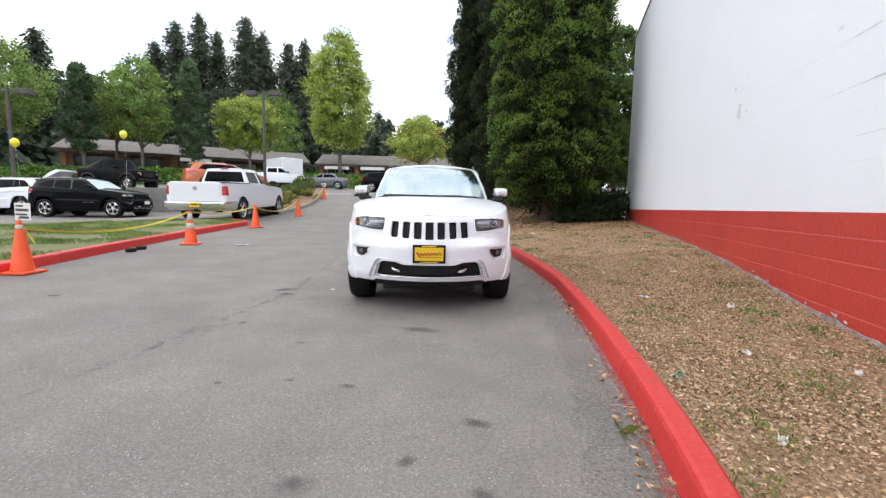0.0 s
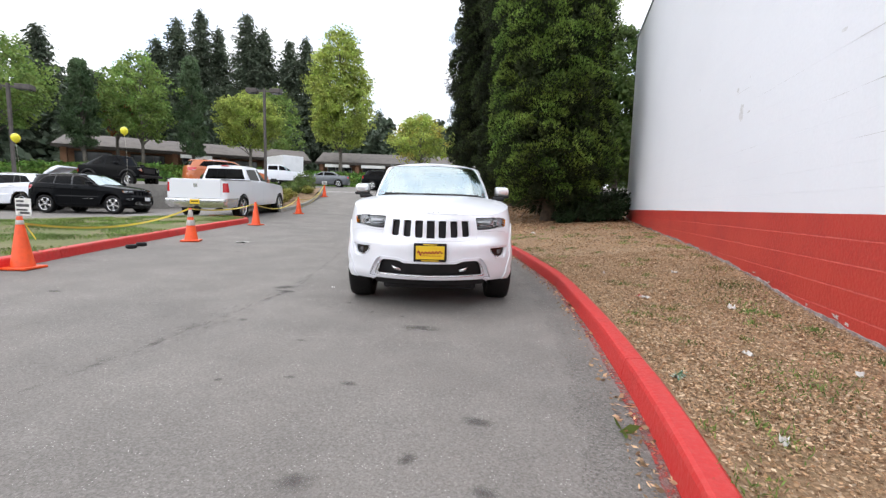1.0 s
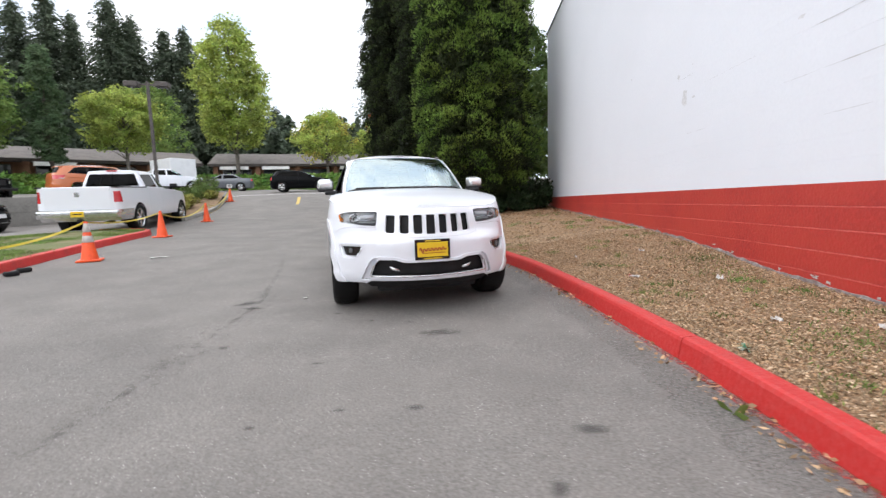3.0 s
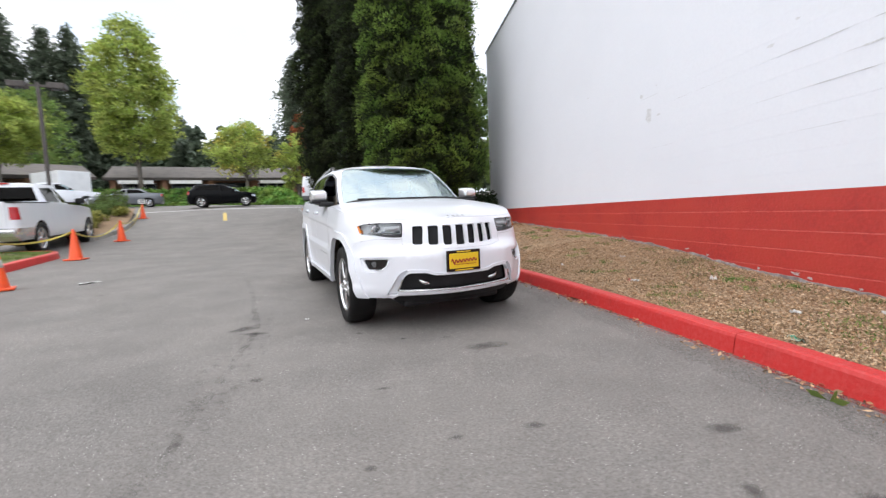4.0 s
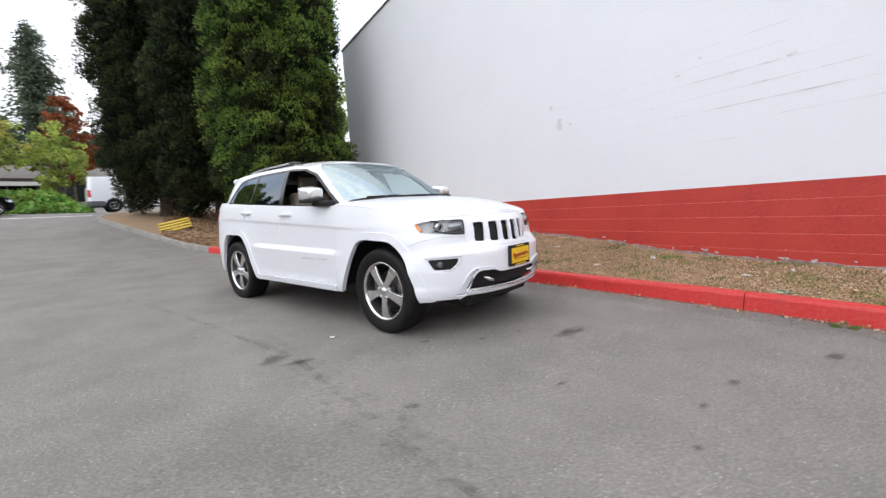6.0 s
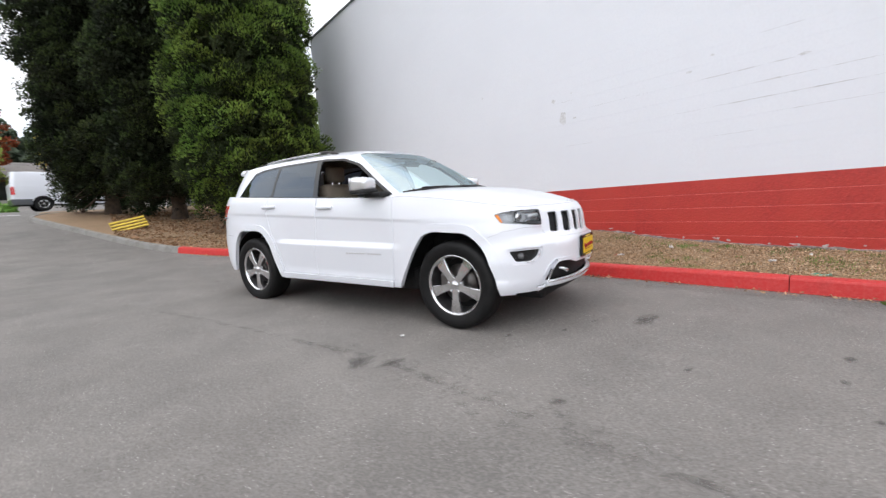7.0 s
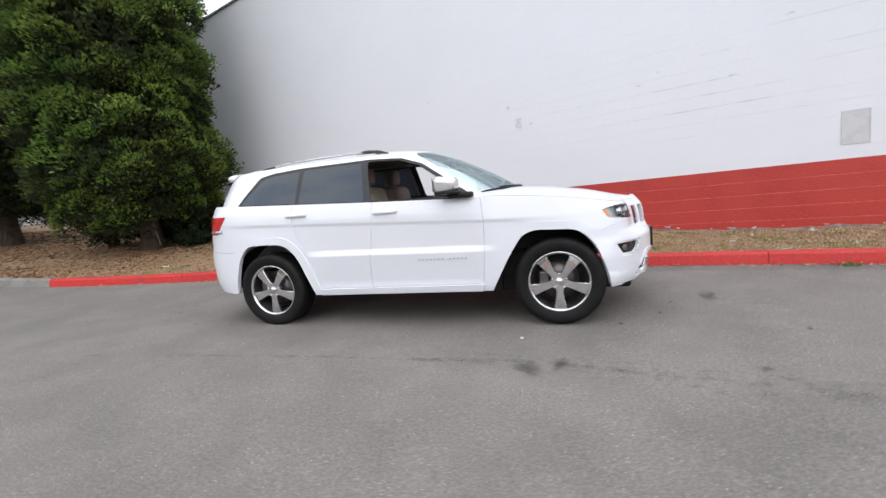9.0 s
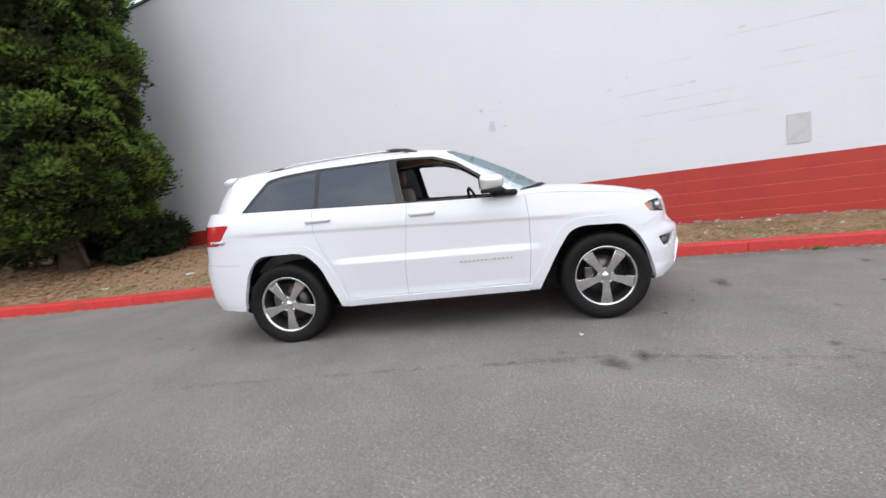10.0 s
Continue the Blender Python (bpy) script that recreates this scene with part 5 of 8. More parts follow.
    out2 = [(u, 1.13 if u > -1.2 else 1.2) for u in uw] + [(u, top2(u)) for u in uw[::-1]]
    S2, F2, R2 = up.S, up.F, up.R
    win_q = rounded([S2(-1.80, 1.298), S2(-1.545, 1.545), S2(-1.40, 1.575), S2(-1.075, 1.598), S2(-1.095, 1.262)], 0.03, 4)
    win_r = rounded([S2(-1.035, 1.600), S2(-1.06, 1.260), S2(-0.315, 1.222), S2(-0.375, 1.606)], 0.02, 4)
    win_f = rounded([S2(-0.305, 1.606), S2(-0.245, 1.220), S2(0.40, 1.186), S2(0.71, 1.178), S2(0.41, 1.395), S2(0.23, 1.520), S2(0.03, 1.586)], 0.03, 4)
    trim = rounded([S2(-1.85, 1.27), S2(-1.565, 1.565), S2(-1.40, 1.595), S2(-1.05, 1.617), S2(-0.3, 1.623), S2(0.05, 1.602), S2(0.25, 1.535), S2(0.43, 1.408), S2(0.77, 1.165), S2(0.4, 1.168), S2(-0.3, 1.205), S2(-1.1, 1.245)], 0.03, 4)
    shield = rounded([(up.umax + 0.05, 1.13), F2(0.755, 1.13), F2(0.745, 1.20), F2(0.715, 1.36), F2(0.665, 1.52), F2(0.61, 1.632), F2(0.55, 1.650), (up.umax + 0.05, 1.668)], 0.03, 4)
    rglass = rounded([(up.umin - 0.05, 1.30), R2(0.66, 1.31), R2(0.60, 1.58), (up.umin - 0.05, 1.59)], 0.03, 4)
    made2 = {}
    regs2 = [("win_q", win_q), ("win_r", win_r), ("win_f", win_f), ("trim", trim), ("windshield", shield), ("rear_glass", rglass)]
    for name, V, T in skin_regions(up, out2, regs2, (0.05, 0.045), 0.03):
        if len(T):
            made2[name] = (V, T)

    def add2(name, nm, mat, sides, depth=0.0, thick=0.02, label="", shadow=True, parent=None):
        V, T = made2[name]
        for k, sd in enumerate(sides):
            o = part(nm, panel_mesh(up, V, T, sd, depth, thick), mat, parent[k] if parent else root, label, smooth=True)
            o.visible_shadow = shadow

    add2("rest", "cabin_frame", paint, both)
    add2("trim", "window_trim", GLOSS_BLACK, each, 0.004, 0.02)
    add2("windshield", "windshield", SHIELD_GLASS, both, 0.006, 0.012, shadow=False)
    tint = TINT_GLASS if detail else TINT_DEEP
    add2("rear_glass", "rear_window", tint, both, 0.006, 0.012)
    add2("win_q", "quarter_window", tint, each, 0.007, 0.010)
    add2("win_r", "door_window", tint, each, 0.007, 0.010, parent=rd[:2])
    if not front_open:
        add2("win_f", "door_window", tint, each, 0.007, 0.010, parent=fd[:2])
    # bright line along the window sill
    for s in (-1, 1):
        ln = [up.pt(np.array([up.S(x, z)[0]]), np.array([z]))[0] * np.array([1, -s, 1]) + np.array([0, s * 0.004, 0]) for x, z in ((-1.80, 1.276), (-1.1, 1.243), (-0.3, 1.203), (0.4, 1.166), (0.74, 1.160))]
        part("sill_trim", tube([tuple(p) for p in ln], 0.006, 6), CHROME if paint is not WHITE_PAINT else paint, root)
    # roof
    ur = np.concatenate([np.linspace(up.umin, up.umin + 0.2, 10), np.linspace(up.umin + 0.2, up.umax - 0.25, 44)[1:], np.linspace(up.umax - 0.25, up.umax, 12)[1:]])
    Er = [tuple(up.pt(np.array([u]), np.array([top2(u)]))[0]) for u in ur]
    zr = curve([(-2.3, 1.63), (-2.1, 1.655), (-1.9, 1.692), (-1.45, 1.728), (-0.9, 1.742), (-0.3, 1.738), (0.0, 1.715), (0.12, 1.693), (0.3, 1.67)], 0.1)
    part("roof", ring_cap(Er, zr, 2.6, m=21), paint, root, smooth=True)
    # rear spoiler
    sp = [(-1.90, 1.675), (-2.02, 1.672), (-2.17, 1.650), (-2.19, 1.632), (-2.14, 1.605), (-2.0, 1.59)]
    bm = bmbar(sp, -0.62, 0.62)
    for v in bm.verts:
        if abs(v.co.y) > 0.5:
            v.co.z -= 0.035
            v.co.x += 0.10 * (v.co.x < -2.1)
    bmesh.ops.bevel(bm, geom=bm.edges[:], offset=0.008, segments=2, affect="EDGES")
    part("rear_spoiler", bm, paint, root, smooth=True)
    # roof rails
    for s in (-1, 1):
        line = [(-1.56, 0.640), (-1.48, 0.640), (-1.3, 0.645), (-0.9, 0.655), (-0.45, 0.66), (-0.28, 0.66), (-0.18, 0.66)]
        hts = [1.645, 1.660, 1.682, 1.697, 1.702, 1.696, 1.655]
        rail = part("roof_rail", tube([(x, s * y, h) for (x, y), h in zip(line, hts)], [0.006, 0.011, 0.012, 0.012, 0.012, 0.011, 0.008], 8), GOLD_MESH, root, "silver roof rail", smooth=True)
        for xs_, hs, rs_ in (((-1.60, -1.52, -1.42), (1.640, 1.652, 1.664), (0.006, 0.014, 0.010)), ((-0.44, -0.32, -0.20, -0.10), (1.700, 1.702, 1.690, 1.668), (0.013, 0.019, 0.018, 0.006))):
            part("rail_foot", tube([(x, s * 0.655, h) for x, h in zip(xs_, hs)], list(rs_), 10), TRIM_DARK, rail, smooth=True)
    # cowl, wipers
    part("cowl", tube([(0.80, -0.70, 1.185), (0.97, -0.60, 1.205), (1.06, -0.3, 1.214), (1.09, 0, 1.217), (1.06, 0.3, 1.214), (0.97, 0.60, 1.205), (0.80, 0.70, 1.185)], 0.035, 8), MATS_BLACK, root, smooth=True)
    for y0, y1 in ((-0.62, -0.02), (-0.05, 0.60)):
        part("wiper", tube([(1.02 - 0.12 * abs(y1) , y1, 1.235), (1.055, (y0 + y1) / 2, 1.245), (1.03 - 0.10 * abs(y0), y0, 1.243)], 0.009, 6), MATS_BLACK, root)
    # door handles
    for s in (-1, 1):
        for dr, x, z in ((fd, -0.085, 1.105), (rd, -1.045, 1.142)):
            yb = float(low.pt(np.array([x]), np.array([z]))[0, 1])
            b = bmesh_box(x - 0.12, x + 0.12, -0.018, 0.018, z - 0.018, z + 0.016, 0.013, 3)
            for v in b.verts:
                v.co.y = s * (-yb + 0.028 + v.co.y - 0.02 * ((v.co.x - x) / 0.115) ** 4)
            part("handle", b, paint, dr[0 if s < 0 else 1], smooth=True)
    # mirrors
    for s in (-1, 1):
        bm = bmesh_box(0.445, 0.650, -1.080, -0.885, 1.228, 1.378, 0.05, 4)
        for v in bm.verts:
            if v.co.x > 0.55:
                v.co.z = 1.30 + (v.co.z - 1.30) * 0.80
                v.co.y = -0.985 + (v.co.y + 0.985) * 0.92
            v.co.y *= -s
        bmesh.ops.recalc_face_normals(bm, faces=bm.faces)
        mir = part("door_mirror", bm, paint if not detail else MIRROR_CAP, root, smooth=True)
        part("mirror_glass", bmesh_box(0.440, 0.4445, min(-s * -1.065, -s * -0.905), max(-s * -1.065, -s * -0.905), 1.245, 1.365), CHROME, mir)
        part("lower_shell", bmesh_box(0.45, 0.652, min(s * 0.89, s * 1.075), max(s * 0.89, s * 1.075), 1.214, 1.250, 0.015, 3), MATS_BLACK, mir, smooth=True)
        part("mirror_foot", bmesh_box(0.54, 0.76, min(s * 0.84, s * 0.99), max(s * 0.84, s * 0.99), 1.175, 1.225, 0.02, 3), MATS_BLACK, mir, smooth=True)
    # lower chrome bar, tow hooks, plate
    bar = [(low.pt(np.array([low.F(y, 0.392)[0]]), np.array([0.385 + 0.012 * abs(y)]))[0]) for y in np.linspace(0.565, 0, 9)]
    bar = [(p[0] + 0.008, p[1], p[2]) for p in bar]
    bar = bar + [(p[0], -p[1], p[2]) for p in bar[-2::-1]]
    part("chrome_lip", tube(bar, 0.0075, 8), CHROME, root, smooth=True)
    for s in (-1, 1):
        part("tow_hook", tube([(2.12, s * 0.385, 0.485), (2.235, s * 0.385, 0.480), (2.256, s * 0.36, 0.462), (2.252, s * 0.315, 0.452), (2.12, s * 0.305, 0.450)], 0.014, 7), CHROME, root, smooth=True)
        e = [tuple(low.pt(np.array([low.F(0.575 - 0.3 * (z - 0.39), z)[0]]), np.array([z]))[0] * np.array([1, s * -1, 1]) + np.array([0.004, 0, 0])) for z in (0.395, 0.44, 0.50)]
        part("chrome_end", tube(e, 0.008, 6), CHROME, root)
    if paint is not WHITE_PAINT:
        part("licence_plate", bmesh_box(2.314, 2.336, -0.15, 0.15, 0.56, 0.71, 0.004), LAMP_BEZEL, root)
        return finish_suv(root, low, fd, paint, detail, FA, RA, HUB)
    pl = part("licence_plate_frame", bmesh_box(2.314, 2.338, -0.168, 0.168, 0.545, 0.735, 0.006), GLOSS_BLACK, root, "yellow dealer plate in a black frame")
    part("plate", bmesh_box(2.334, 2.342, -0.146, 0.146, 0.572, 0.708, 0.002), PLATE_YELLOW, pl)
    part("script_bar", tube([(2.343, -0.125 + 0.25 * q, 0.635 + 0.012 * q + 0.016 * math.sin(q * 44) * (1.5 if q < 0.15 else 0.8)) for q in np.linspace(0, 1, 60)], 0.0058, 6), PLATE_RED, pl)
    part("script_bar", bmesh_box(2.342, 2.344, -0.10, 0.12, 0.606, 0.611), PLATE_RED, pl)
    part("frame_bar", bmesh_box(2.3385, 2.3405, -0.09, 0.09, 0.552, 0.562), PLATE_YELLOW, pl)
    part("frame_bar", bmesh_box(2.3385, 2.3405, -0.07, 0.07, 0.717, 0.726), PLATE_YELLOW, pl)
    return finish_suv(root, low, fd, paint, detail, FA, RA, HUB)


JEEP_POSE = pose(-2.026, 6.319, 0.080, 0, 0.98, -72.62)
mid_suv(JEEP_POSE, "white sport utility vehicle with black grille slots on the driveway", WHITE_PAINT, True)

# ---- ivy bank along the street ----
def bank_r(b):
    return 36.0 + 13.0 * smooth01((math.degrees(b) - 17) / 12)


def bank_z(r, b):
    q = bank_r(b)
    return ground_z(-q * math.sin(b), q * math.cos(b)) - 0.05 + 0.034 * q * smooth01((r - q + 0.4) / (0.1 * q))


def bank_mesh():
    vs, fs = [], []
    bs, rr = np.linspace(radians(13.5), radians(92), 90), np.linspace(-0.8, 7.5, 18)
    for b in bs:
        pinch = smooth01((b - radians(13.5)) / radians(2.5))
        for q in rr:
            r = bank_r(b) + q
            x, y = -r * math.sin(b), r * math.cos(b)
            z = ground_z(x, y) - 0.1
            vs.append((x, y, max(z, z + (bank_z(r, b) - z + 0.12 * noise.noise(Vector((x, y, 0)))) * pinch)))
    n = len(rr)
    for i in range(len(bs) - 1):
        for j in range(n - 1):
            fs.append((i * n + j, i * n + j + 1, (i + 1) * n + j + 1, (i + 1) * n + j))
    return vs, fs


IVY_SOIL = material("ivy_under", (0.03, 0.05, 0.015), rough=1.0, stain=(0.05, 0.045, 0.02), stain_scale=1.5)
bank = part("bank", bank_mesh(), IVY_SOIL, smooth=True)
tagged(bank, "low sloping bank beside the street", "bank", kind="structure")
_rs = np.random.default_rng(41)


def ivy_leaves(n=34000):
    b = radians(13.8) + (radians(90) - radians(13.8)) * _rs.uniform(0, 1, n) ** 1.3
    r = np.array([bank_r(q) for q in b]) + _rs.uniform(-0.6, 6.0, n)
    x, y = -r * np.sin(b), r * np.cos(b)
    z = np.array([max(ground_z(p, q) - 0.1, ground_z(p, q) - 0.1 + (bank_z(s, c) - ground_z(p, q) + 0.1) * smooth01((c - radians(13.5)) / radians(2.5))) for p, q, s, c in zip(x, y, r, b)])
    z += np.abs(_rs.normal(size=n)) * 0.16 + 0.10 * np.array([noise.noise(Vector((p * 0.8, q * 0.8, 5))) for p, q in zip(x, y)])
    c = np.stack([x, y, z], 1)
    d = _rs.normal(size=(n, 3)) * 0.8 + np.stack([-x, -y, np.zeros(n)], 1) / 34 * -0.6 + np.array([0, 0, 0.3])
    s = _rs.uniform(0.18, 0.38, n)
    return c, d, s


# ---- far shops: long low brick buildings with grey roofs ----
SHINGLE = material("grey_brown_shingle", (0.165, 0.145, 0.132), rough=0.9, stain=(0.10, 0.09, 0.083), stain_scale=1.2, grain=(0.17, 0.155, 0.145), grain_scale=7, bump=0.6, bump_scale=9)
BRICK = material("brown_brick", (0.26, 0.135, 0.080), rough=0.9, stain=(0.20, 0.10, 0.06), stain_scale=2, grain=(0.31, 0.17, 0.10), grain_scale=9, bump=0.4, bump_scale=14)
SOFFIT = material("dark_fascia", (0.055, 0.045, 0.04), rough=0.7, stain=(0.08, 0.065, 0.055), stain_scale=2)
FRAME_WHITE = material("white_frame_paint", (0.72, 0.72, 0.70), rough=0.5, stain=(0.62, 0.62, 0.6), stain_scale=4)
SHOP_GLASS = material("dark_shop_glass", (0.025, 0.028, 0.032), rough=0.08, stain=(0.04, 0.044, 0.05), stain_scale=1.5)
AWNING = material("white_awning", (0.78, 0.78, 0.77), rough=0.6, stain=(0.66, 0.66, 0.65), stain_scale=3)


def shops(a, b, eave, ridge, label, seed):
    """A row of shops from a to b, facing the street."""
    rs = random.Random(seed)
    A, B = Vector((*a, 0)), Vector((*b, 0))
    L = (B - A).length
    u = (B - A).normalized()
    inw = Vector((-u.y, u.x, 0))
    if inw.dot(Vector((-20, 50, 0))) < 0:
        inw = -inw
    base = min(ground_z(*a), ground_z(*b)) - 0.3
    m = Matrix(((u.x, inw.x, 0, A.x), (u.y, inw.y, 0, A.y), (0, 0, 1, 0), (0, 0, 0, 1)))
    root = thing("shop_building", label, "building", m)
    part("wall", box(bmesh.new(), 0.3, L - 0.3, 1.6, 11, base, eave), BRICK, root)
    bm = bmesh.new()
    pts = [(-0.6, -0.6, eave), (-0.6, 5.5, ridge), (-0.6, 12, eave), (-0.6, 12, eave - 0.22), (-0.6, -0.6, eave - 0.22)]
    vs0 = [bm.verts.new(p) for p in pts]
    vs1 = [bm.verts.new((L + 0.6, p[1], p[2])) for p in pts]
    bm.faces.new(vs0)
    bm.faces.new(vs1[::-1])
    for i in range(5):
        bm.faces.new((vs0[i], vs1[i], vs1[(i + 1) % 5], vs0[(i + 1) % 5]))
    part("roof", bm, SHINGLE, root, "grey-brown shingle roof")
    part("fascia", box(bmesh.new(), -0.6, L + 0.6, -0.68, -0.61, eave - 0.3, eave + 0.03), SOFFIT, root)
    bay = 4.6
    n = int(L / bay)
    for i in range(n):
        x0 = (i + 0.5) * L / n
        part("pillar", box(bmesh.new(), x0 - bay / 2 - 0.28, x0 - bay / 2 + 0.28, -0.2, 0.35, base, eave - 0.24), BRICK, root)
        kind = rs.random()
        win = part("window", box(bmesh.new(), x0 - 1.75, x0 + 1.75, 1.54, 1.6, base + 0.35, eave - 0.45), FRAME_WHITE if kind > 0.45 else SOFFIT, root)
        for q in range(3):
            part("pane", box(bmesh.new(), x0 - 1.68 + q * 1.14, x0 - 0.6 + q * 1.14, 1.5, 1.538, base + 0.45, eave - 0.55), SHOP_GLASS, win)
        if kind > 0.35:
            bm = bmesh.new()
            w = 1.7
            p = [(x0 - w, -0.75, eave - 0.30), (x0 + w, -0.75, eave - 0.30), (x0 + w, -0.9, eave - 0.72), (x0 - w, -0.9, eave - 0.72)]
            f0 = [bm.verts.new(q) for q in p]
            f1 = [bm.verts.new((q[0], q[1] + 0.12, q[2])) for q in p]
            bm.faces.new(f0)
            bm.faces.new(f1[::-1])
            for q in range(4):
                bm.faces.new((f0[q], f0[(q + 1) % 4], f1[(q + 1) % 4], f1[q]))
            part("sign_board", bm, AWNING, root, "blank white sign board")
    return root


shops((-54.5, 34.1), (-35.4, 52.4), 6.8, 8.7, "low brown brick shops with a long grey shingle roof", 4)
shops((-34.1, 53.9), (-6.0, 64.8), 6.8, 8.8, "low brick shops with white sign boards above the ivy bank", 9)

ic, idr, isz = ivy_leaves()

# ---- trees ----
rng = np.random.default_rng(7)


def kites(c, d, size, width, rs, droop=0.0):
    """Small kite-shaped leaf sprays: centres, directions, lengths; one pair of triangles each."""
    n = len(c)
    d = d / np.linalg.norm(d, axis=1)[:, None]
    r = rs.normal(size=(n, 3))
    s = np.cross(d, r)
    s /= np.linalg.norm(s, axis=1)[:, None] + 1e-9
    up = np.cross(s, d)
    size = np.asarray(size).reshape(-1, 1) * np.ones((n, 1))
    width = np.asarray(width).reshape(-1, 1) * np.ones((n, 1))
    base, tip = c - d * size * 0.5, c + d * size * 0.5
    tip[:, 2] -= droop * size[:, 0]
    a, b = c + s * width * 0.5 + up * width * 0.15, c - s * width * 0.5 + up * width * 0.15
    v = np.stack([base, a, tip, b], 1).reshape(-1, 3)
    f = np.arange(4 * n, dtype=np.int32).reshape(-1, 4)
    return v, f


def fast_mesh(name, v, f, mats, idx=None):
    """A mesh of quads straight from arrays."""
    me = bpy.data.meshes.new(name)
    me.vertices.add(len(v))
    me.vertices.foreach_set("co", np.ascontiguousarray(v, dtype=np.float32).ravel())
    me.loops.add(f.size)
    me.loops.foreach_set("vertex_index", f.ravel().astype(np.int32))
    me.polygons.add(len(f))
    me.polygons.foreach_set("loop_start", np.arange(0, f.size, 4, dtype=np.int32))
    for m in (mats if isinstance(mats, (list, tuple)) else [mats]):
        me.materials.append(m)
    if idx is not None:
        me.polygons.foreach_set("material_index", np.asarray(idx, dtype=np.int32))
    me.update(calc_edges=True)
    return me


def noise3(p, k, seed):
    return np.array([noise.noise(Vector((q[0] * k + seed, q[1] * k, q[2] * k))) for q in p])


# lit and shaded copies of the sprays: crown light and shade as colour
CYP_LIT = leaf("cypress_spray_lit", (0.138, 0.212, 0.041), 0.36, 0.02, 0.3, 1.1)
CYP_SHADED = leaf("cypress_spray_shaded", (0.026, 0.038, 0.012), 0.4, 0.02, 0.12, 1.5)
# darker pair: colour carries the shade of the two backlit trees
CYP_BACKLIT_SHADED = leaf("backlit_cypress_spray_shaded", (0.014, 0.020, 0.008), 0.4, 0.02, 0.1, 1.5)
CYP_BACKLIT = leaf("backlit_cypress_spray", (0.044, 0.063, 0.020), 0.4, 0.02, 0.15, 1.3)
# near-black core colour stands for shade deep in the crown
CYP_CORE = material("cypress_shade_core", (0.010, 0.010, 0.006), rough=1.0, spec=0.05, stain=(0.006, 0.006, 0.004), stain_scale=3, bump=1.0, bump_scale=6)


def cypress(x, y, z, height, radius, seed, label, clumps=1000, per=170, low=0.5, mats=(), dense_to=10.0):
    """Evergreen column: a near-black core, inner sprays coloured as shade, and lumps of small upturned sprays, lit or
    shaded by colour, with gaps between them.
    """
    rs = np.random.default_rng(seed)
    root = thing("evergreen_tree", label, "tree", pose(x, y, z), group="tall evergreens by the wall")
    part("trunk", tube([(0, 0, -0.3), (0.05, 0.03, 0.5), (0.0, 0.0, 2.5), (0, 0, height * 0.8)], [0.34, 0.25, 0.2, 0.05], 12), BARK, root, smooth=True)
    twig = []
    for k in range(22):
        a, h = rs.uniform(0, 6.283), rs.uniform(0.35, 2.4)
        l = rs.uniform(0.8, 1.9)
        twig.append(tube([(0, 0, h), (math.cos(a) * l * 0.5, math.sin(a) * l * 0.5, h + rs.uniform(-0.1, 0.2)), (math.cos(a) * l, math.sin(a) * l, max(0.1, h + rs.uniform(-0.7, 0.4)))], [0.05, 0.03, 0.012], 5))
    part("low_limb", merge(*twig), BARK, root)

    def prof(t):
        return radius * (1 - 0.19 * np.clip((t - 0.15) / 0.6, 0, 1)) * (0.66 + 0.34 * np.minimum(1, t / 0.14)) * np.where(t < 0.78, 1.0, 1 - 0.75 * np.clip((t - 0.78) / 0.22, 0, 1) ** 1.8)

    top = (dense_to - low) / (height - low)
    n_low = int(clumps * 0.86)
    t = np.concatenate([rs.uniform(0, top, n_low), rs.uniform(top, 1, clumps - n_low)])
    th = rs.uniform(0, 2 * np.pi, clumps)
    h = low + t * (height - low)
    dirs = np.stack([np.cos(th), np.sin(th), np.zeros(clumps)], 1)
    lump = noise3(np.stack([np.cos(th) * 1.3, np.sin(th) * 1.3, h * 0.55], 1), 1.0, seed)
    r = prof(t) * (0.86 + 0.22 * lump) + rs.uniform(-0.42, 0.16, clumps)
    cc = dirs * r[:, None]
    cc[:, 2] = h
    rad = rs.uniform(0.24, 0.56, clumps) * np.where(t > top, 1.5, 1.0)
    reps = np.repeat(np.arange(clumps), per)
    m = len(reps)
    g = rs.normal(size=(m, 3)) + dirs[reps] * 0.55 + np.array([0, 0, 0.35])
    g /= np.linalg.norm(g, axis=1)[:, None]
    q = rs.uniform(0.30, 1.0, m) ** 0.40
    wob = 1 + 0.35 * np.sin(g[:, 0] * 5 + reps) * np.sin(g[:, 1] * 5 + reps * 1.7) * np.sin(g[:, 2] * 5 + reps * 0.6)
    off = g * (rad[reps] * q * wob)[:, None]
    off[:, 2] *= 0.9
    # outer sprays facing up and outward take the lit colour, the rest the shaded
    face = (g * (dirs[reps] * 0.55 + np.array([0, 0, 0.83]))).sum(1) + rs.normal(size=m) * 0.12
    lit_tone = ((q > 0.78) & (face > 0.22) & (rs.uniform(0, 1, clumps)[reps] > 0.12)).astype(np.int32)
    c1 = cc[reps] + off
    d1 = g * 0.8 + dirs[reps] * 0.3 + np.array([0, 0, 0.6]) + rs.normal(size=(m, 3)) * 0.35
    s1 = rs.uniform(0.05, 0.115, m)
    # larger sprays in the shaded colour fill the gaps behind the lumps
    k = int(m * 0.28)
    t2, a2 = np.concatenate([rs.uniform(0, top, int(k * 0.86)), rs.uniform(top, 1, k - int(k * 0.86))]), rs.uniform(0, 2 * np.pi, k)
    r2 = prof(t2) * rs.uniform(0.5, 0.84, k)
    c2 = np.stack([r2 * np.cos(a2), r2 * np.sin(a2), low + 0.1 + t2 * (height - low)], 1)
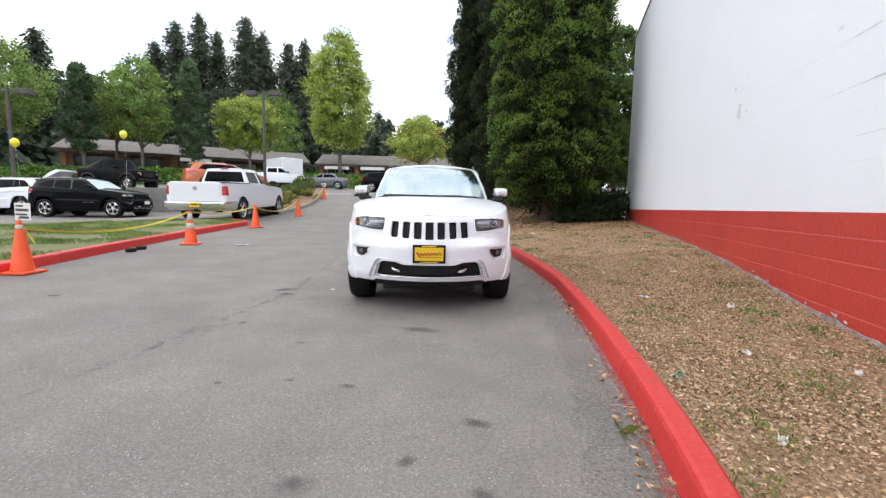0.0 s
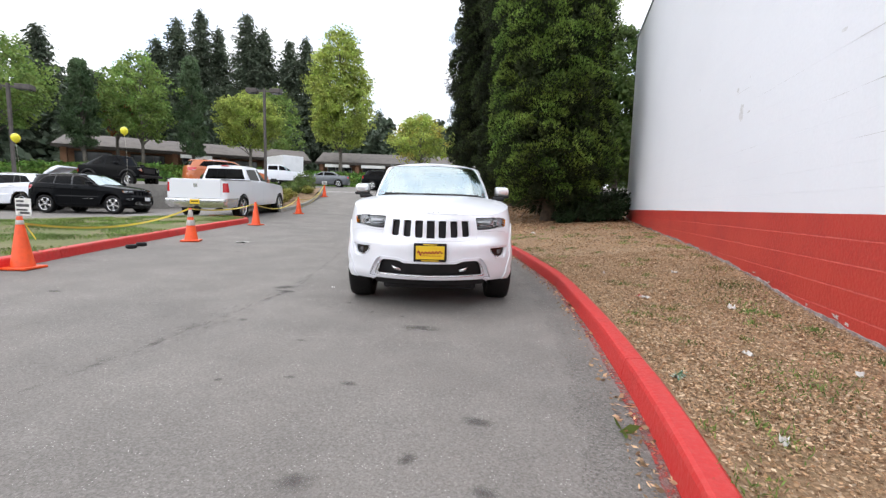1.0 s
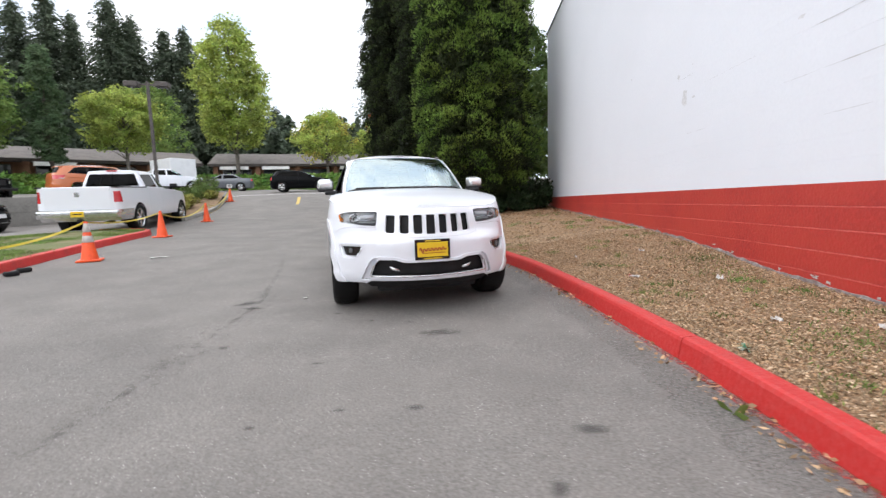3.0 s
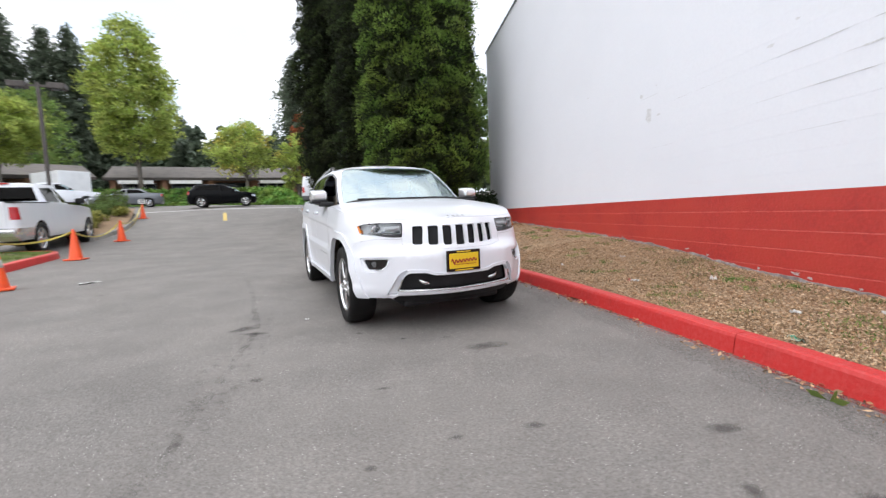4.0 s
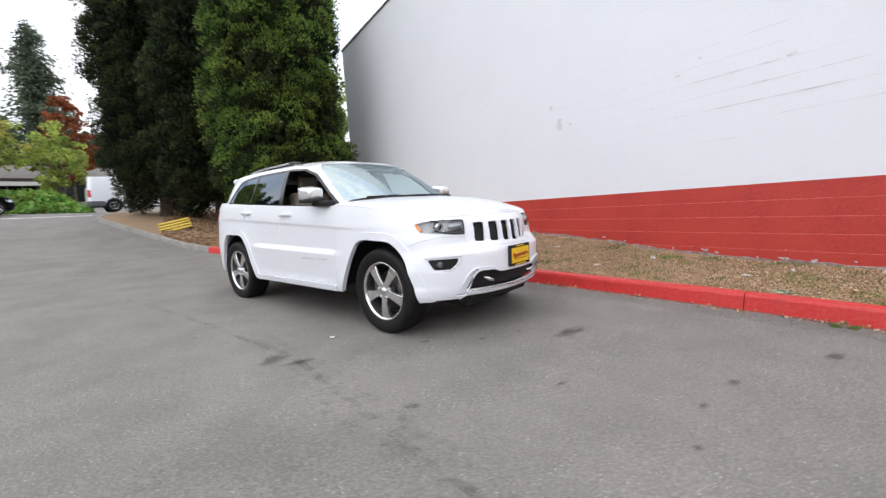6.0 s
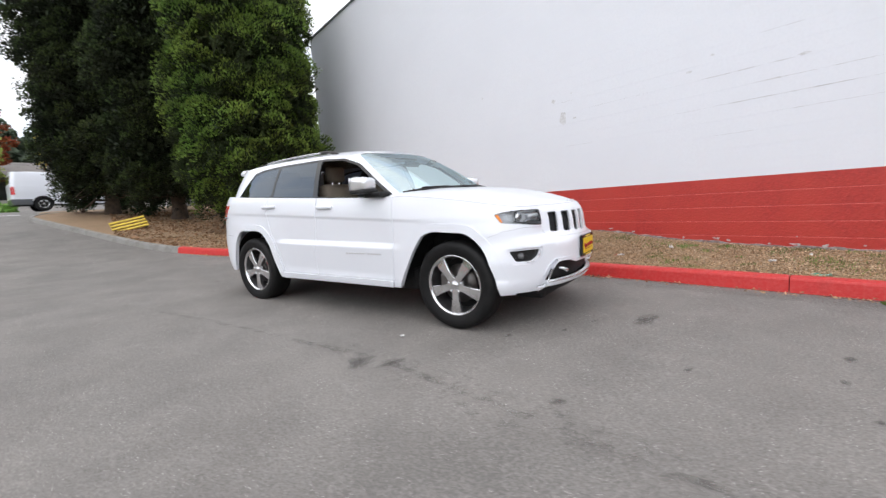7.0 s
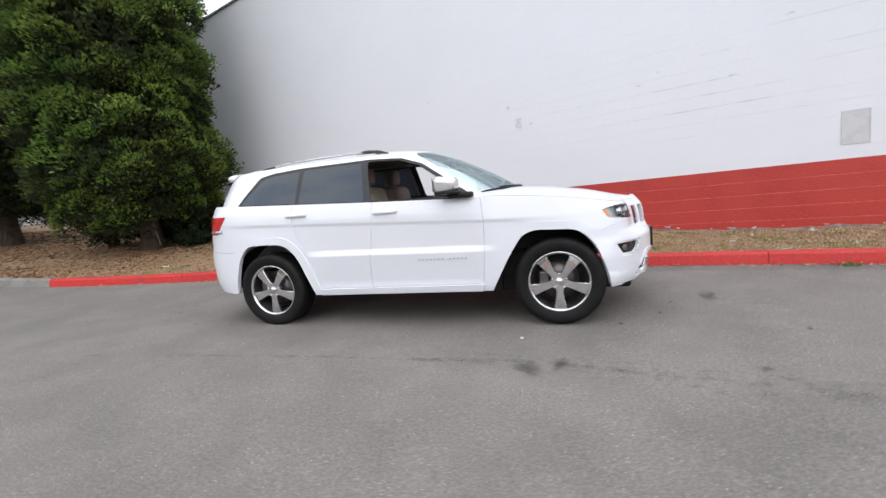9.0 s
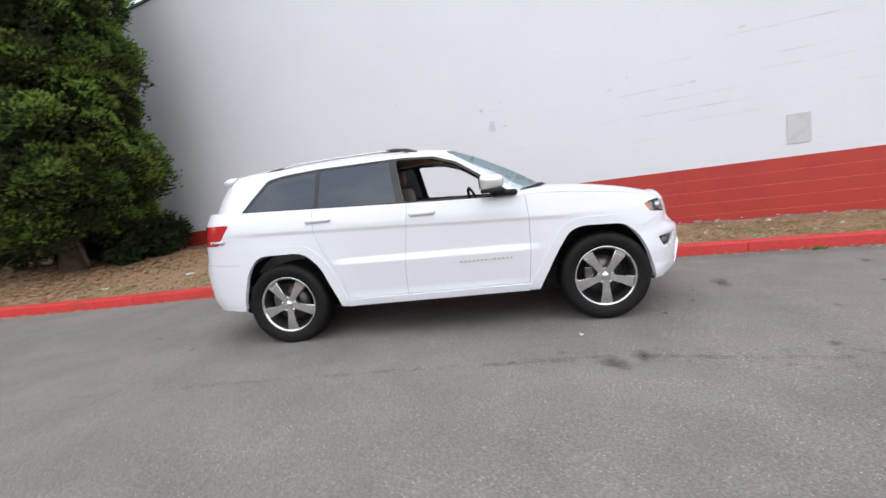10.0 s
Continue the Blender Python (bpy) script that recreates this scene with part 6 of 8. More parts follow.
    d2 = np.stack([np.cos(a2), np.sin(a2), 0.5 + 0 * a2], 1) + rs.normal(size=(k, 3)) * 0.6
    s2 = rs.uniform(0.12, 0.26, k)
    c, d, s = np.concatenate([c1, c2]), np.concatenate([d1, d2]), np.concatenate([s1, s2])
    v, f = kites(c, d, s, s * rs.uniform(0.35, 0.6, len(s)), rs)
    part("crown", fast_mesh("crown", v, f, mats, np.concatenate([lit_tone, np.zeros(k, np.int32)])), None, root)
    # added near-black core: the crown's inner shade as a solid, stops the view through
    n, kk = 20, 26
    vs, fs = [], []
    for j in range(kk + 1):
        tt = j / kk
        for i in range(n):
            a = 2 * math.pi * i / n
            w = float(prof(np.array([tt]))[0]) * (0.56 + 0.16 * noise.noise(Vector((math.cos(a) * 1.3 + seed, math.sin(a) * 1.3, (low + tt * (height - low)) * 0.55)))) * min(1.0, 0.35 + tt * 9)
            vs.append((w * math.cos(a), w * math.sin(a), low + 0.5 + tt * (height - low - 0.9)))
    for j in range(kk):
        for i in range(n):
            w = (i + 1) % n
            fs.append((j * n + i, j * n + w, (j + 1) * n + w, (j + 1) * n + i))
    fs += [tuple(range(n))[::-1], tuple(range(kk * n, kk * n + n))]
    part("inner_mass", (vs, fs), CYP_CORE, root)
    return root


cypress(-0.73, 16.4, verge_z(-0.73, 16.4), 10.4, 2.28, 3, "broad dense evergreen with bright green sprays beside the white wall", 800, 400, 0.75, [CYP_SHADED, CYP_LIT], 9.0)
cypress(-2.5, 21.2, verge_z(-2.5, 21.2), 12.6, 2.25, 5, "tall dense dark evergreen column on the dry verge", 700, 250, 0.75, [CYP_BACKLIT_SHADED, CYP_BACKLIT], 11.2)
cypress(-4.5, 24.0, verge_z(-4.5, 24.0), 13.2, 2.3, 8, "tall dark evergreen column above a yellow slatted board", 660, 240, 0.7, [CYP_BACKLIT_SHADED, CYP_BACKLIT], 11.6)


def broadleaf(x, y, z, height, spread, base, mat, seed, label, clusters=170, per=42, leafsize=0.26, columnar=False, mat2=None, trunk_r=0.16, group="broadleaf trees"):
    rs = np.random.default_rng(seed)
    root = thing("broadleaf_tree", label, "tree", pose(x, y, z), group=group)
    parts = [tube([(0, 0, -0.4), (0.05, 0, base * 0.6), (0, 0.05, base + (height - base) * 0.35), (0, 0, height * 0.86)], [trunk_r * 1.25, trunk_r, trunk_r * 0.7, 0.03], 9)]
    hh = height - base
    cc = []
    for k in range(clusters):
        t = rs.beta(1.5, 1.7) if not columnar else rs.uniform(0.02, 1)
        prof = (math.sin(math.pi * min(0.97, 0.12 + t * 0.86)) ** 0.7) if not columnar else (0.55 + 0.45 * min(1, t / 0.3)) * (1 - max(0, t - 0.45) / 0.62) ** 0.8
        a = rs.uniform(0, 6.283)
        q = spread * prof * math.sqrt(rs.uniform(0.12, 1.0)) * (0.82 + 0.4 * noise.noise(Vector((math.cos(a) * 1.5 + seed, math.sin(a) * 1.5, t * 4))))
        cc.append((q * math.cos(a), q * math.sin(a), base + t * hh))
    cc = np.array(cc)
    part("trunk", merge(*parts), BARK_PALE, root, smooth=True)
    limbs = []
    for k in range(min(26, clusters)):
        p = cc[k]
        h0 = max(base * 0.75, p[2] - rs.uniform(0.15, 0.35) * hh - 0.2)
        limbs.append(tube([(0, 0, h0), (p[0] * 0.45, p[1] * 0.45, h0 + (p[2] - h0) * 0.55), tuple(p)], [trunk_r * 0.4, trunk_r * 0.25, 0.012], 5))
    part("limb", merge(*limbs), BARK_PALE, root)
    rad = rs.uniform(0.45, 0.95, clusters) * (spread / 4.2 if not columnar else 0.7)
    c, d = [], []
    for i in range(clusters):
        g = rs.normal(size=(per, 3))
        g /= np.linalg.norm(g, axis=1)[:, None]
        g *= rad[i] * rs.uniform(0.3, 1.1, (per, 1))
        g[:, 2] *= 0.75
        c.append(cc[i] + g)
        d.append(g + rs.normal(size=(per, 3)) * 0.5 + np.array([0, 0, -0.2 if not columnar else 0.7]))
    c, d = np.concatenate(c), np.concatenate(d)
    s = rs.uniform(0.6, 1.3, len(c)) * leafsize
    v, f = kites(c, d, s, s * 0.75, rs, 0.1)
    idx = None
    mats = [mat]
    if mat2:
        mats.append(mat2)
        idx = (noise3(c[::1], 0.5, seed) + rs.uniform(-0.2, 0.2, len(c)) + 0.12 * (c[:, 2] - base) / hh > 0.24).astype(np.int32)
    part("crown", fast_mesh("crown", v, f, mats, idx), None, root)
    return root


YELLOWGREEN = leaf("yellow_green_leaf", (0.36, 0.43, 0.11), 0.3, 0.02, 0.5, 0.7)
MIDGREEN = leaf("mid_green_leaf", (0.21, 0.30, 0.085), 0.3, 0.025, 0.45, 0.7)
DARKGREEN = leaf("dark_green_leaf", (0.095, 0.145, 0.072), 0.3, 0.02, 0.25)
WALLGREEN = leaf("deep_green_leaf", (0.10, 0.155, 0.045), 0.3, 0.02, 0.3, 0.8)
AUTUMN = leaf("autumn_leaf", (0.52, 0.46, 0.11), 0.3, 0.03, 0.4)
RUST = leaf("rust_leaf", (0.25, 0.075, 0.03), 0.3, 0.02, 0.35)
FIR = leaf("fir_needles", (0.098, 0.124, 0.082), 0.35, 0.02, 0.2, 0.3)
FIR_FAR = leaf("far_fir_needles", (0.076, 0.102, 0.066), 0.3, 0.02, 0.2, 0.2)


def gz(x, y):
    return ground_z(x, y) - 0.1


def tree_at(dx, dy, top, spread, crown_base, *a, far=1.25, **k):
    dx, dy, top, spread, crown_base = dx * far, dy * far, 1.17 + (top - 1.17) * far, spread * far, 1.17 + (crown_base - 1.17) * far
    z = gz(dx, dy)
    return broadleaf(dx, dy, z, top - z, spread, max(0.6, crown_base - z), *a, **k)


tree_at(-39.2, 20.5, 12.6, 4.4, 6.2, MIDGREEN, 21, "full mid-green street tree behind the parked cars", 240, 44, 0.28)
tree_at(-43.5, 17.5, 11.5, 3.6, 6.2, YELLOWGREEN, 22, "yellow-green street tree at the edge of the lot", 180, 44, 0.28)
tree_at(-37.2, 25.0, 11.6, 1.45, 5.0, DARKGREEN, 23, "narrow dark upright tree by the far shops", 230, 70, 0.21, True)
tree_at(-35.2, 28.3, 13.0, 3.4, 6.4, MIDGREEN, 24, "round full green tree between two dark poplars", 220, 44, 0.28)
tree_at(-38.5, 28.6, 10.5, 2.2, 6.6, MIDGREEN, 25, "rust-tinged tree between greener ones", 100, 40, 0.26, mat2=RUST)
tree_at(-32.6, 31.0, 13.4, 1.6, 4.9, DARKGREEN, 26, "narrow dark poplar in front of the shops", 250, 70, 0.21, True)
tree_at(-29.2, 34.2, 11.2, 3.4, 6.2, YELLOWGREEN, 27, "round pale yellow-green tree in front of the shops", 300, 54, 0.25)
tree_at(-28.9, 50.4, 23.0, 4.7, 8.2, YELLOWGREEN, 28, "tall yellow-green street tree with a bare lower trunk", 560, 50, 0.31, trunk_r=0.24, far=1.06)
tree_at(-36.0, 46.5, 15.0, 4.2, 6.5, MIDGREEN, 29, "wide green tree behind the shop roofs", 190, 42, 0.34, far=1.3)
tree_at(-15.1, 42.6, 10.4, 3.6, 5.6, YELLOWGREEN, 30, "low spreading tree turning yellow above the ivy bank", 230, 44, 0.26, mat2=AUTUMN)
tree_at(-10.6, 43.5, 9.4, 2.1, 4.2, YELLOWGREEN, 31, "small lime-green tree beside the street", 120, 42, 0.26)
tree_at(-11.2, 50.5, 13.0, 2.3, 5.5, RUST, 32, "small tree with rust-red autumn leaves", 120, 42, 0.3, far=1.2)
tree_at(-5.4, 50, 12.5, 3.0, 5.5, AUTUMN, 33, "autumn-yellow tree past the corner", 130, 42, 0.3, mat2=RUST, far=1.15)
tree_at(2.7, 28.6, 12.2, 2.7, 2.5, WALLGREEN, 34, "leafy green tree behind the end of the wall", 420, 60, 0.2, far=1.0)
tree_at(7.5, 34, 11, 3.4, 3.0, MIDGREEN, 35, "leafy green tree behind the building", 150, 42, 0.24, far=1.0)


def fir_arrays(height, spread, rs, dens=1.0, fine=1.0):
    """Sprays of a tall conifer: drooping tiers with gaps."""
    c, d, s = [], [], []
    tiers = int(height * 1.5 * dens * fine)
    for k in range(tiers):
        t = (k + rs.uniform(0, 1)) / tiers
        z = height * (0.14 + 0.86 * t)
        R = spread * 1.55 * (1 - t) ** 0.62 * rs.uniform(0.4, 1.15) + 0.25
        for b in range(rs.integers(6, 11)):
            a = rs.uniform(0, 6.283)
            n = max(2, int(R * 3.0 * fine))
            q = np.linspace(0.1, 1, n) * R * rs.uniform(0.55, 1.15)
            p = np.stack([q * math.cos(a), q * math.sin(a), z - 0.28 * q + rs.normal(size=n) * 0.15], 1) + rs.normal(size=(n, 3)) * 0.32
            c.append(p)
            d.append(np.tile([math.cos(a), math.sin(a), -0.35], (n, 1)) + rs.normal(size=(n, 3)) * 0.35)
            s.append(rs.uniform(0.5, 1.25, n) / fine ** 0.8)
    return np.concatenate(c), np.concatenate(d), np.concatenate(s)


def fir(x, y, top, spread, seed, label, mat):
    rs = np.random.default_rng(seed)
    z = gz(x, y)
    H = top - z
    root = thing("fir_tree", label, "tree", pose(x, y, z), group="tall firs behind the shops")
    part("trunk", tube([(0, 0, -0.5), (0, 0, H * 0.5), (0, 0, H * 0.99)], [0.42, 0.28, 0.04], 8), BARK, root)
    c, d, s = fir_arrays(H, spread * 1.15, rs, 1.0, 2.1)
    v, f = kites(c, d, s * 1.25, s * 0.55, rs, 0.15)
    part("crown", fast_mesh("crown", v, f, mat), None, root)


for i, (x, y, top, sp) in enumerate([(-94.4, 56.5, 31.8, 4.6), (-90.5, 63.0, 25.5, 4.0), (-86.5, 68.0, 27.5, 4.4), (-81.2, 74.2, 38.8, 5.0), (-84.0, 71.5, 34, 4.4), (-78.2, 77.4, 41.5, 4.2),
                                     (-75.8, 79.7, 38.6, 2.8), (-71.5, 83.6, 42.6, 6.2), (-69.0, 86.0, 40.0, 5.4), (-64.5, 89.3, 38.5, 4.8), (-61.5, 91.5, 39.5, 4.6), (-58.5, 93.5, 33, 4.4),
                                     (-24.3, 108.2, 39.5, 5.2), (-46.5, 100, 24, 3.6), (-99, 50, 27, 4.6), (-103, 42, 28, 4.6)]):
    fir(x, y, top, sp, 60 + i, "tall dark fir against the pale sky", FIR)


def far_woods():
    rs = np.random.default_rng(99)
    V, Fc, off = [], [], 0
    for k in range(210):
        b = radians(-2 + 100 * (k + rs.uniform(0, 1)) / 210)
        D = rs.uniform(85, 150)
        x, y = -math.sin(b) * D, math.cos(b) * D
        z = gz(x, y)
        bd = math.degrees(b)
        el = 0.165 + rs.uniform(-0.03, 0.035) if bd < 34 else 0.182 + rs.uniform(-0.045, 0.045)
        H = 1.2 + D * el - z
        c, d, s = fir_arrays(H, H * 0.22, rs, 0.7)
        v, f = kites(c + np.array([x, y, z]), d, s * 1.5, s * 0.95, rs, 0.1)
        V.append(v)
        Fc.append(f + off)
        off += len(v)
    for k in range(110):
        b = radians(100 + 255 * (k + rs.uniform(0, 1)) / 110)
        D = rs.uniform(70, 120)
        x, y = -math.sin(b) * D, math.cos(b) * D
        if x > 0 and -30 < y < 30:
            continue
        z = gz(x, y)
        H = 1.2 + D * (0.15 + rs.uniform(-0.05, 0.06)) - z
        c, d, s = fir_arrays(H, H * 0.3, rs, 0.5)
        v, f = kites(c + np.array([x, y, z]), d, s * 1.8, s * 1.1, rs, 0.1)
        V.append(v)
        Fc.append(f + off)
        off += len(v)
    return fast_mesh("woods", np.concatenate(V), np.concatenate(Fc), FIR_FAR)


tagged(part("woods", far_woods(), None), "dense dark conifer woods on the far rise", "woods", kind="stuff")
v, f = kites(ic, idr, isz, isz * 0.85, np.random.default_rng(5), 0.1)
tagged(part("ivy", fast_mesh("ivy", v, f, IVY), None), "thick green ivy covering the street bank", "ivy", kind="stuff")


# ---- other vehicles ----
def plain_vehicle(kind, label, m, paint, sp, group=""):
    """A parked vehicle from its tables: flanks, cabin, bonnet, roof, glass, lamps and wheels."""
    root = thing(kind, label, "car" if kind not in ("pickup_truck", "van") else kind.split("_")[0], m, group=group)
    low = Shell(sp["w"], sp["xf"], sp["xr"], sp["x0f"], sp["x0r"], sp.get("nf", 3.2), sp.get("nr", 4.5))
    S, F, R = low.S, low.F, low.R
    zt = curve(sp["top"], 0.05)

    def top(u):
        z = 0.9
        for _ in range(8):
            z = float(zt(low.pt(np.array([u]), np.array([z]))[0, 0]))
        return z

    us = np.linspace(low.umin, low.umax, 80)
    outline = [(u, sp["zb"]) for u in us] + [(u, top(u)) for u in us[::-1]]
    r = sp["r"]
    ar = r + 0.055
    arches = []
    for ax in sp["axles"]:
        arches.append([S(ax + ar * math.cos(a), r + ar * math.sin(a)) for a in np.linspace(-0.5, math.pi + 0.5, 24)])
    z0, z1 = sp["lamp_z"]
    t0, t1 = sp["tail_z"]
    w = float(low.w(z1))
    xf, xr = float(low.xf(z0)), float(low.xr(t0))
    head = rounded([F(w * 0.62, z0), F(w * 0.66, z1), S(xf - sp["lamp_back"], z1 - 0.01), S(xf - sp["lamp_back"] + 0.08, z0)], 0.015, 3)
    tail = rounded([R(w * sp["tail_y"], t0), R(w * sp["tail_y"], t1), S(xr + 0.16, t1), S(xr + 0.18, t0)], 0.015, 3)
    grille = [(low.umax + 0.05, sp["grille"][0]), (low.umax + 0.05, sp["grille"][1]), F(w * 0.55, sp["grille"][1]), F(w * 0.5, sp["grille"][0])]
    seams = [band([S(x, sp["zb"] + 0.1), S(x, 1.6)], 0.008) for x in sp["doors"]]
    seams.append(band([(low.umin, sp["bump_z"]), R(w * 0.8, sp["bump_z"])], 0.008))
    bf = [(low.umax + 0.05, 0.1), (low.umax + 0.05, sp["grille"][0]), F(w * 0.5, sp["grille"][0]), F(w * 0.62, z0), S(xf - sp["lamp_back"] + 0.08, z0), S(sp["axles"][0] + ar * 0.96, 0.6), S(sp["axles"][0] + ar * 0.96, 0.1)]
    br = [(low.umin - 0.05, 0.1), (low.umin - 0.05, sp["bump_z"]), R(w * 0.9, sp["bump_z"]), S(sp["axles"][1] - ar * 0.96, sp["bump_z"]), S(sp["axles"][1] - ar * 0.96, 0.1)]
    regs = [("arch", a) for a in arches] + [("head", head), ("tail", tail), ("grille", grille)] + [("seam", q) for q in seams] + [("bumper_f", bf), ("bumper_r", br)]
    dx = sorted(sp["doors"])
    for a, b in zip(dx[:-1], dx[1:]):
        regs.append(("door", [S(a, sp["zb"] + 0.08), S(b, sp["zb"] + 0.08), S(b, 1.7), S(a, 1.7)]))
    regs.append(("fender", [S(dx[-1], 0.1), S(dx[-1], 1.7), (low.umax + 0.05, 1.7), (low.umax + 0.05, 0.1)]))
    each, both = [(1,), (-1,)], [(1, -1)]
    gapm = SEAM if paint is WHITE_PAINT else SEAM_DARK
    look_ = {"head": ("headlight", LAMP_CHROME, each, 0.004), "tail": ("tail_light", RED_LENS, each, -0.004), "grille": ("grille", sp.get("grille_mat", MATS_BLACK), both, 0.03), "seam": ("panel_gap", gapm, each, 0.005),
             "bumper_f": ("front_bumper", sp.get("bumper", paint), both, 0.0), "bumper_r": ("rear_bumper", sp.get("bumper", paint), both, -0.012), "door": ("door", paint, each, 0.0), "fender": ("front_fender", paint, each, 0.0), "rest": ("rear_panel", paint, each, 0.0)}
    for name, V, T in skin_regions(low, outline, regs, (0.09, 0.06), 0.06):
        if name in look_ and len(T):
            nm, mt, sides, dp = look_[name]
            for sd in sides:
                part(nm, panel_mesh(low, V, T, sd, dp, 0.02 if dp >= 0 else 0.03), mt, root, smooth=True)
    if sp.get("hood"):
        u0 = low.S(sp["hood_x"], top(sp["hood_x"]))[0]
        uc = np.concatenate([np.linspace(u0, low.umax - 0.2, 16), np.linspace(low.umax - 0.2, low.umax, 7)[1:]])
        E = [tuple(low.pt(np.array([u]), np.array([top(u)]))[0]) for u in uc]
        part("hood", ring_cap(E, curve(sp["hood"], 0.06), 3.0, m=13), paint, root, smooth=True)
    if sp.get("boot"):
        u1 = low.S(sp["boot_x"], top(sp["boot_x"]))[0]
        uc = np.concatenate([np.linspace(low.umin, low.umin + 0.2, 7), np.linspace(low.umin + 0.2, u1, 12)[1:]])
        E = [tuple(low.pt(np.array([u]), np.array([top(u)]))[0]) for u in uc]
        part("boot_lid", ring_cap(E, curve(sp["boot"], 0.06), 3.0, m=13), paint, root, smooth=True)
    up = Shell(sp["cw"], sp["cf"], sp["cr"], sp["cx0f"], sp["cx0r"], sp.get("cnf", 3.2), sp.get("cnr", 4.0))
    zb2, zt2 = sp["cab"]
    uw = np.linspace(up.umin, up.umax, 60)
    regs2 = []
    for q in sp["windows"]:
        regs2.append(("glass", rounded([up.S(x, z) for x, z in q], 0.03, 3)))
    sh = sp["shield"]
    regs2.append(("shield", rounded([(up.umax + 0.05, zb2), up.F(sh[0], zb2), up.F(sh[1], zt2 - 0.06), (up.umax + 0.05, zt2 - 0.05)], 0.03, 3)))
    if sp.get("rear_glass"):
        rg = sp["rear_glass"]
        regs2.append(("back", rounded([(up.umin - 0.05, rg[2]), up.R(rg[0], rg[2]), up.R(rg[1], rg[3]), (up.umin - 0.05, rg[3])], 0.03, 3)))
    out2 = [(u, zb2) for u in uw] + [(u, zt2) for u in uw[::-1]]
    look2 = {"glass": ("side_window", TINT_DEEP, each, 0.006), "shield": ("windshield", SHIELD_GLASS if sp.get("bright") else TINT_DEEP, both, 0.006), "back": ("rear_window", TINT_DEEP, both, 0.006), "rest": ("cabin_frame", paint, both, 0.0)}
    for name, V, T in skin_regions(up, out2, regs2, (0.09, 0.08), 0.06):
        if name in look2 and len(T):
            nm, mt, sides, dp = look2[name]
            for sd in sides:
                part(nm, panel_mesh(up, V, T, sd, dp, 0.02), mt, root, smooth=True)
    ur = np.concatenate([np.linspace(up.umin, up.umin + 0.15, 6), np.linspace(up.umin + 0.15, up.umax - 0.15, 22)[1:], np.linspace(up.umax - 0.15, up.umax, 6)[1:]])
    Er = [tuple(up.pt(np.array([u]), np.array([zt2]))[0]) for u in ur]
    xs = [p[0] for p in Er]
    part("roof", ring_cap(Er, curve([(min(xs) - 0.1, zt2 + 0.01), (min(xs) + 0.4, zt2 + sp["crown"]), (max(xs) - 0.5, zt2 + sp["crown"]), (max(xs) + 0.1, zt2 + 0.01)], 0.1), 2.6, m=11), paint, root, smooth=True)
    part("underbody", bmesh_box(xr + 0.15, xf - 0.15, -w * 0.62, w * 0.62, sp["zb"] - 0.02, min(0.7, top(0) - 0.1), 0.04), MATS_BLACK, root)
    part("cabin_inside", bmesh_box(min(xs) + 0.1, max(xs) + 0.3, -w * 0.8, w * 0.8, zb2 - 0.45, zb2 - 0.02, 0.03), TRIM_DARK, root)
    for s in (-1, 1):
        x, z = sp["mirror"]
        part("door_mirror", bmesh_box(x - 0.08, x + 0.1, min(s * (w - 0.03), s * (w + 0.19)), max(s * (w - 0.03), s * (w + 0.19)), z, z + 0.15, 0.04, 2), sp.get("mirror_mat", paint), root, smooth=True)
    add_wheels(root, [(a, s * sp["track"]) for a in sp["axles"] for s in (-1, 1)], r, sp["tw"], sp["rim"], (TYRE, sp.get("rim_mat", ALLOY), DISC), sp.get("spoke_style", "wide"), sp.get("spokes", 5), False)
    return root, low, up


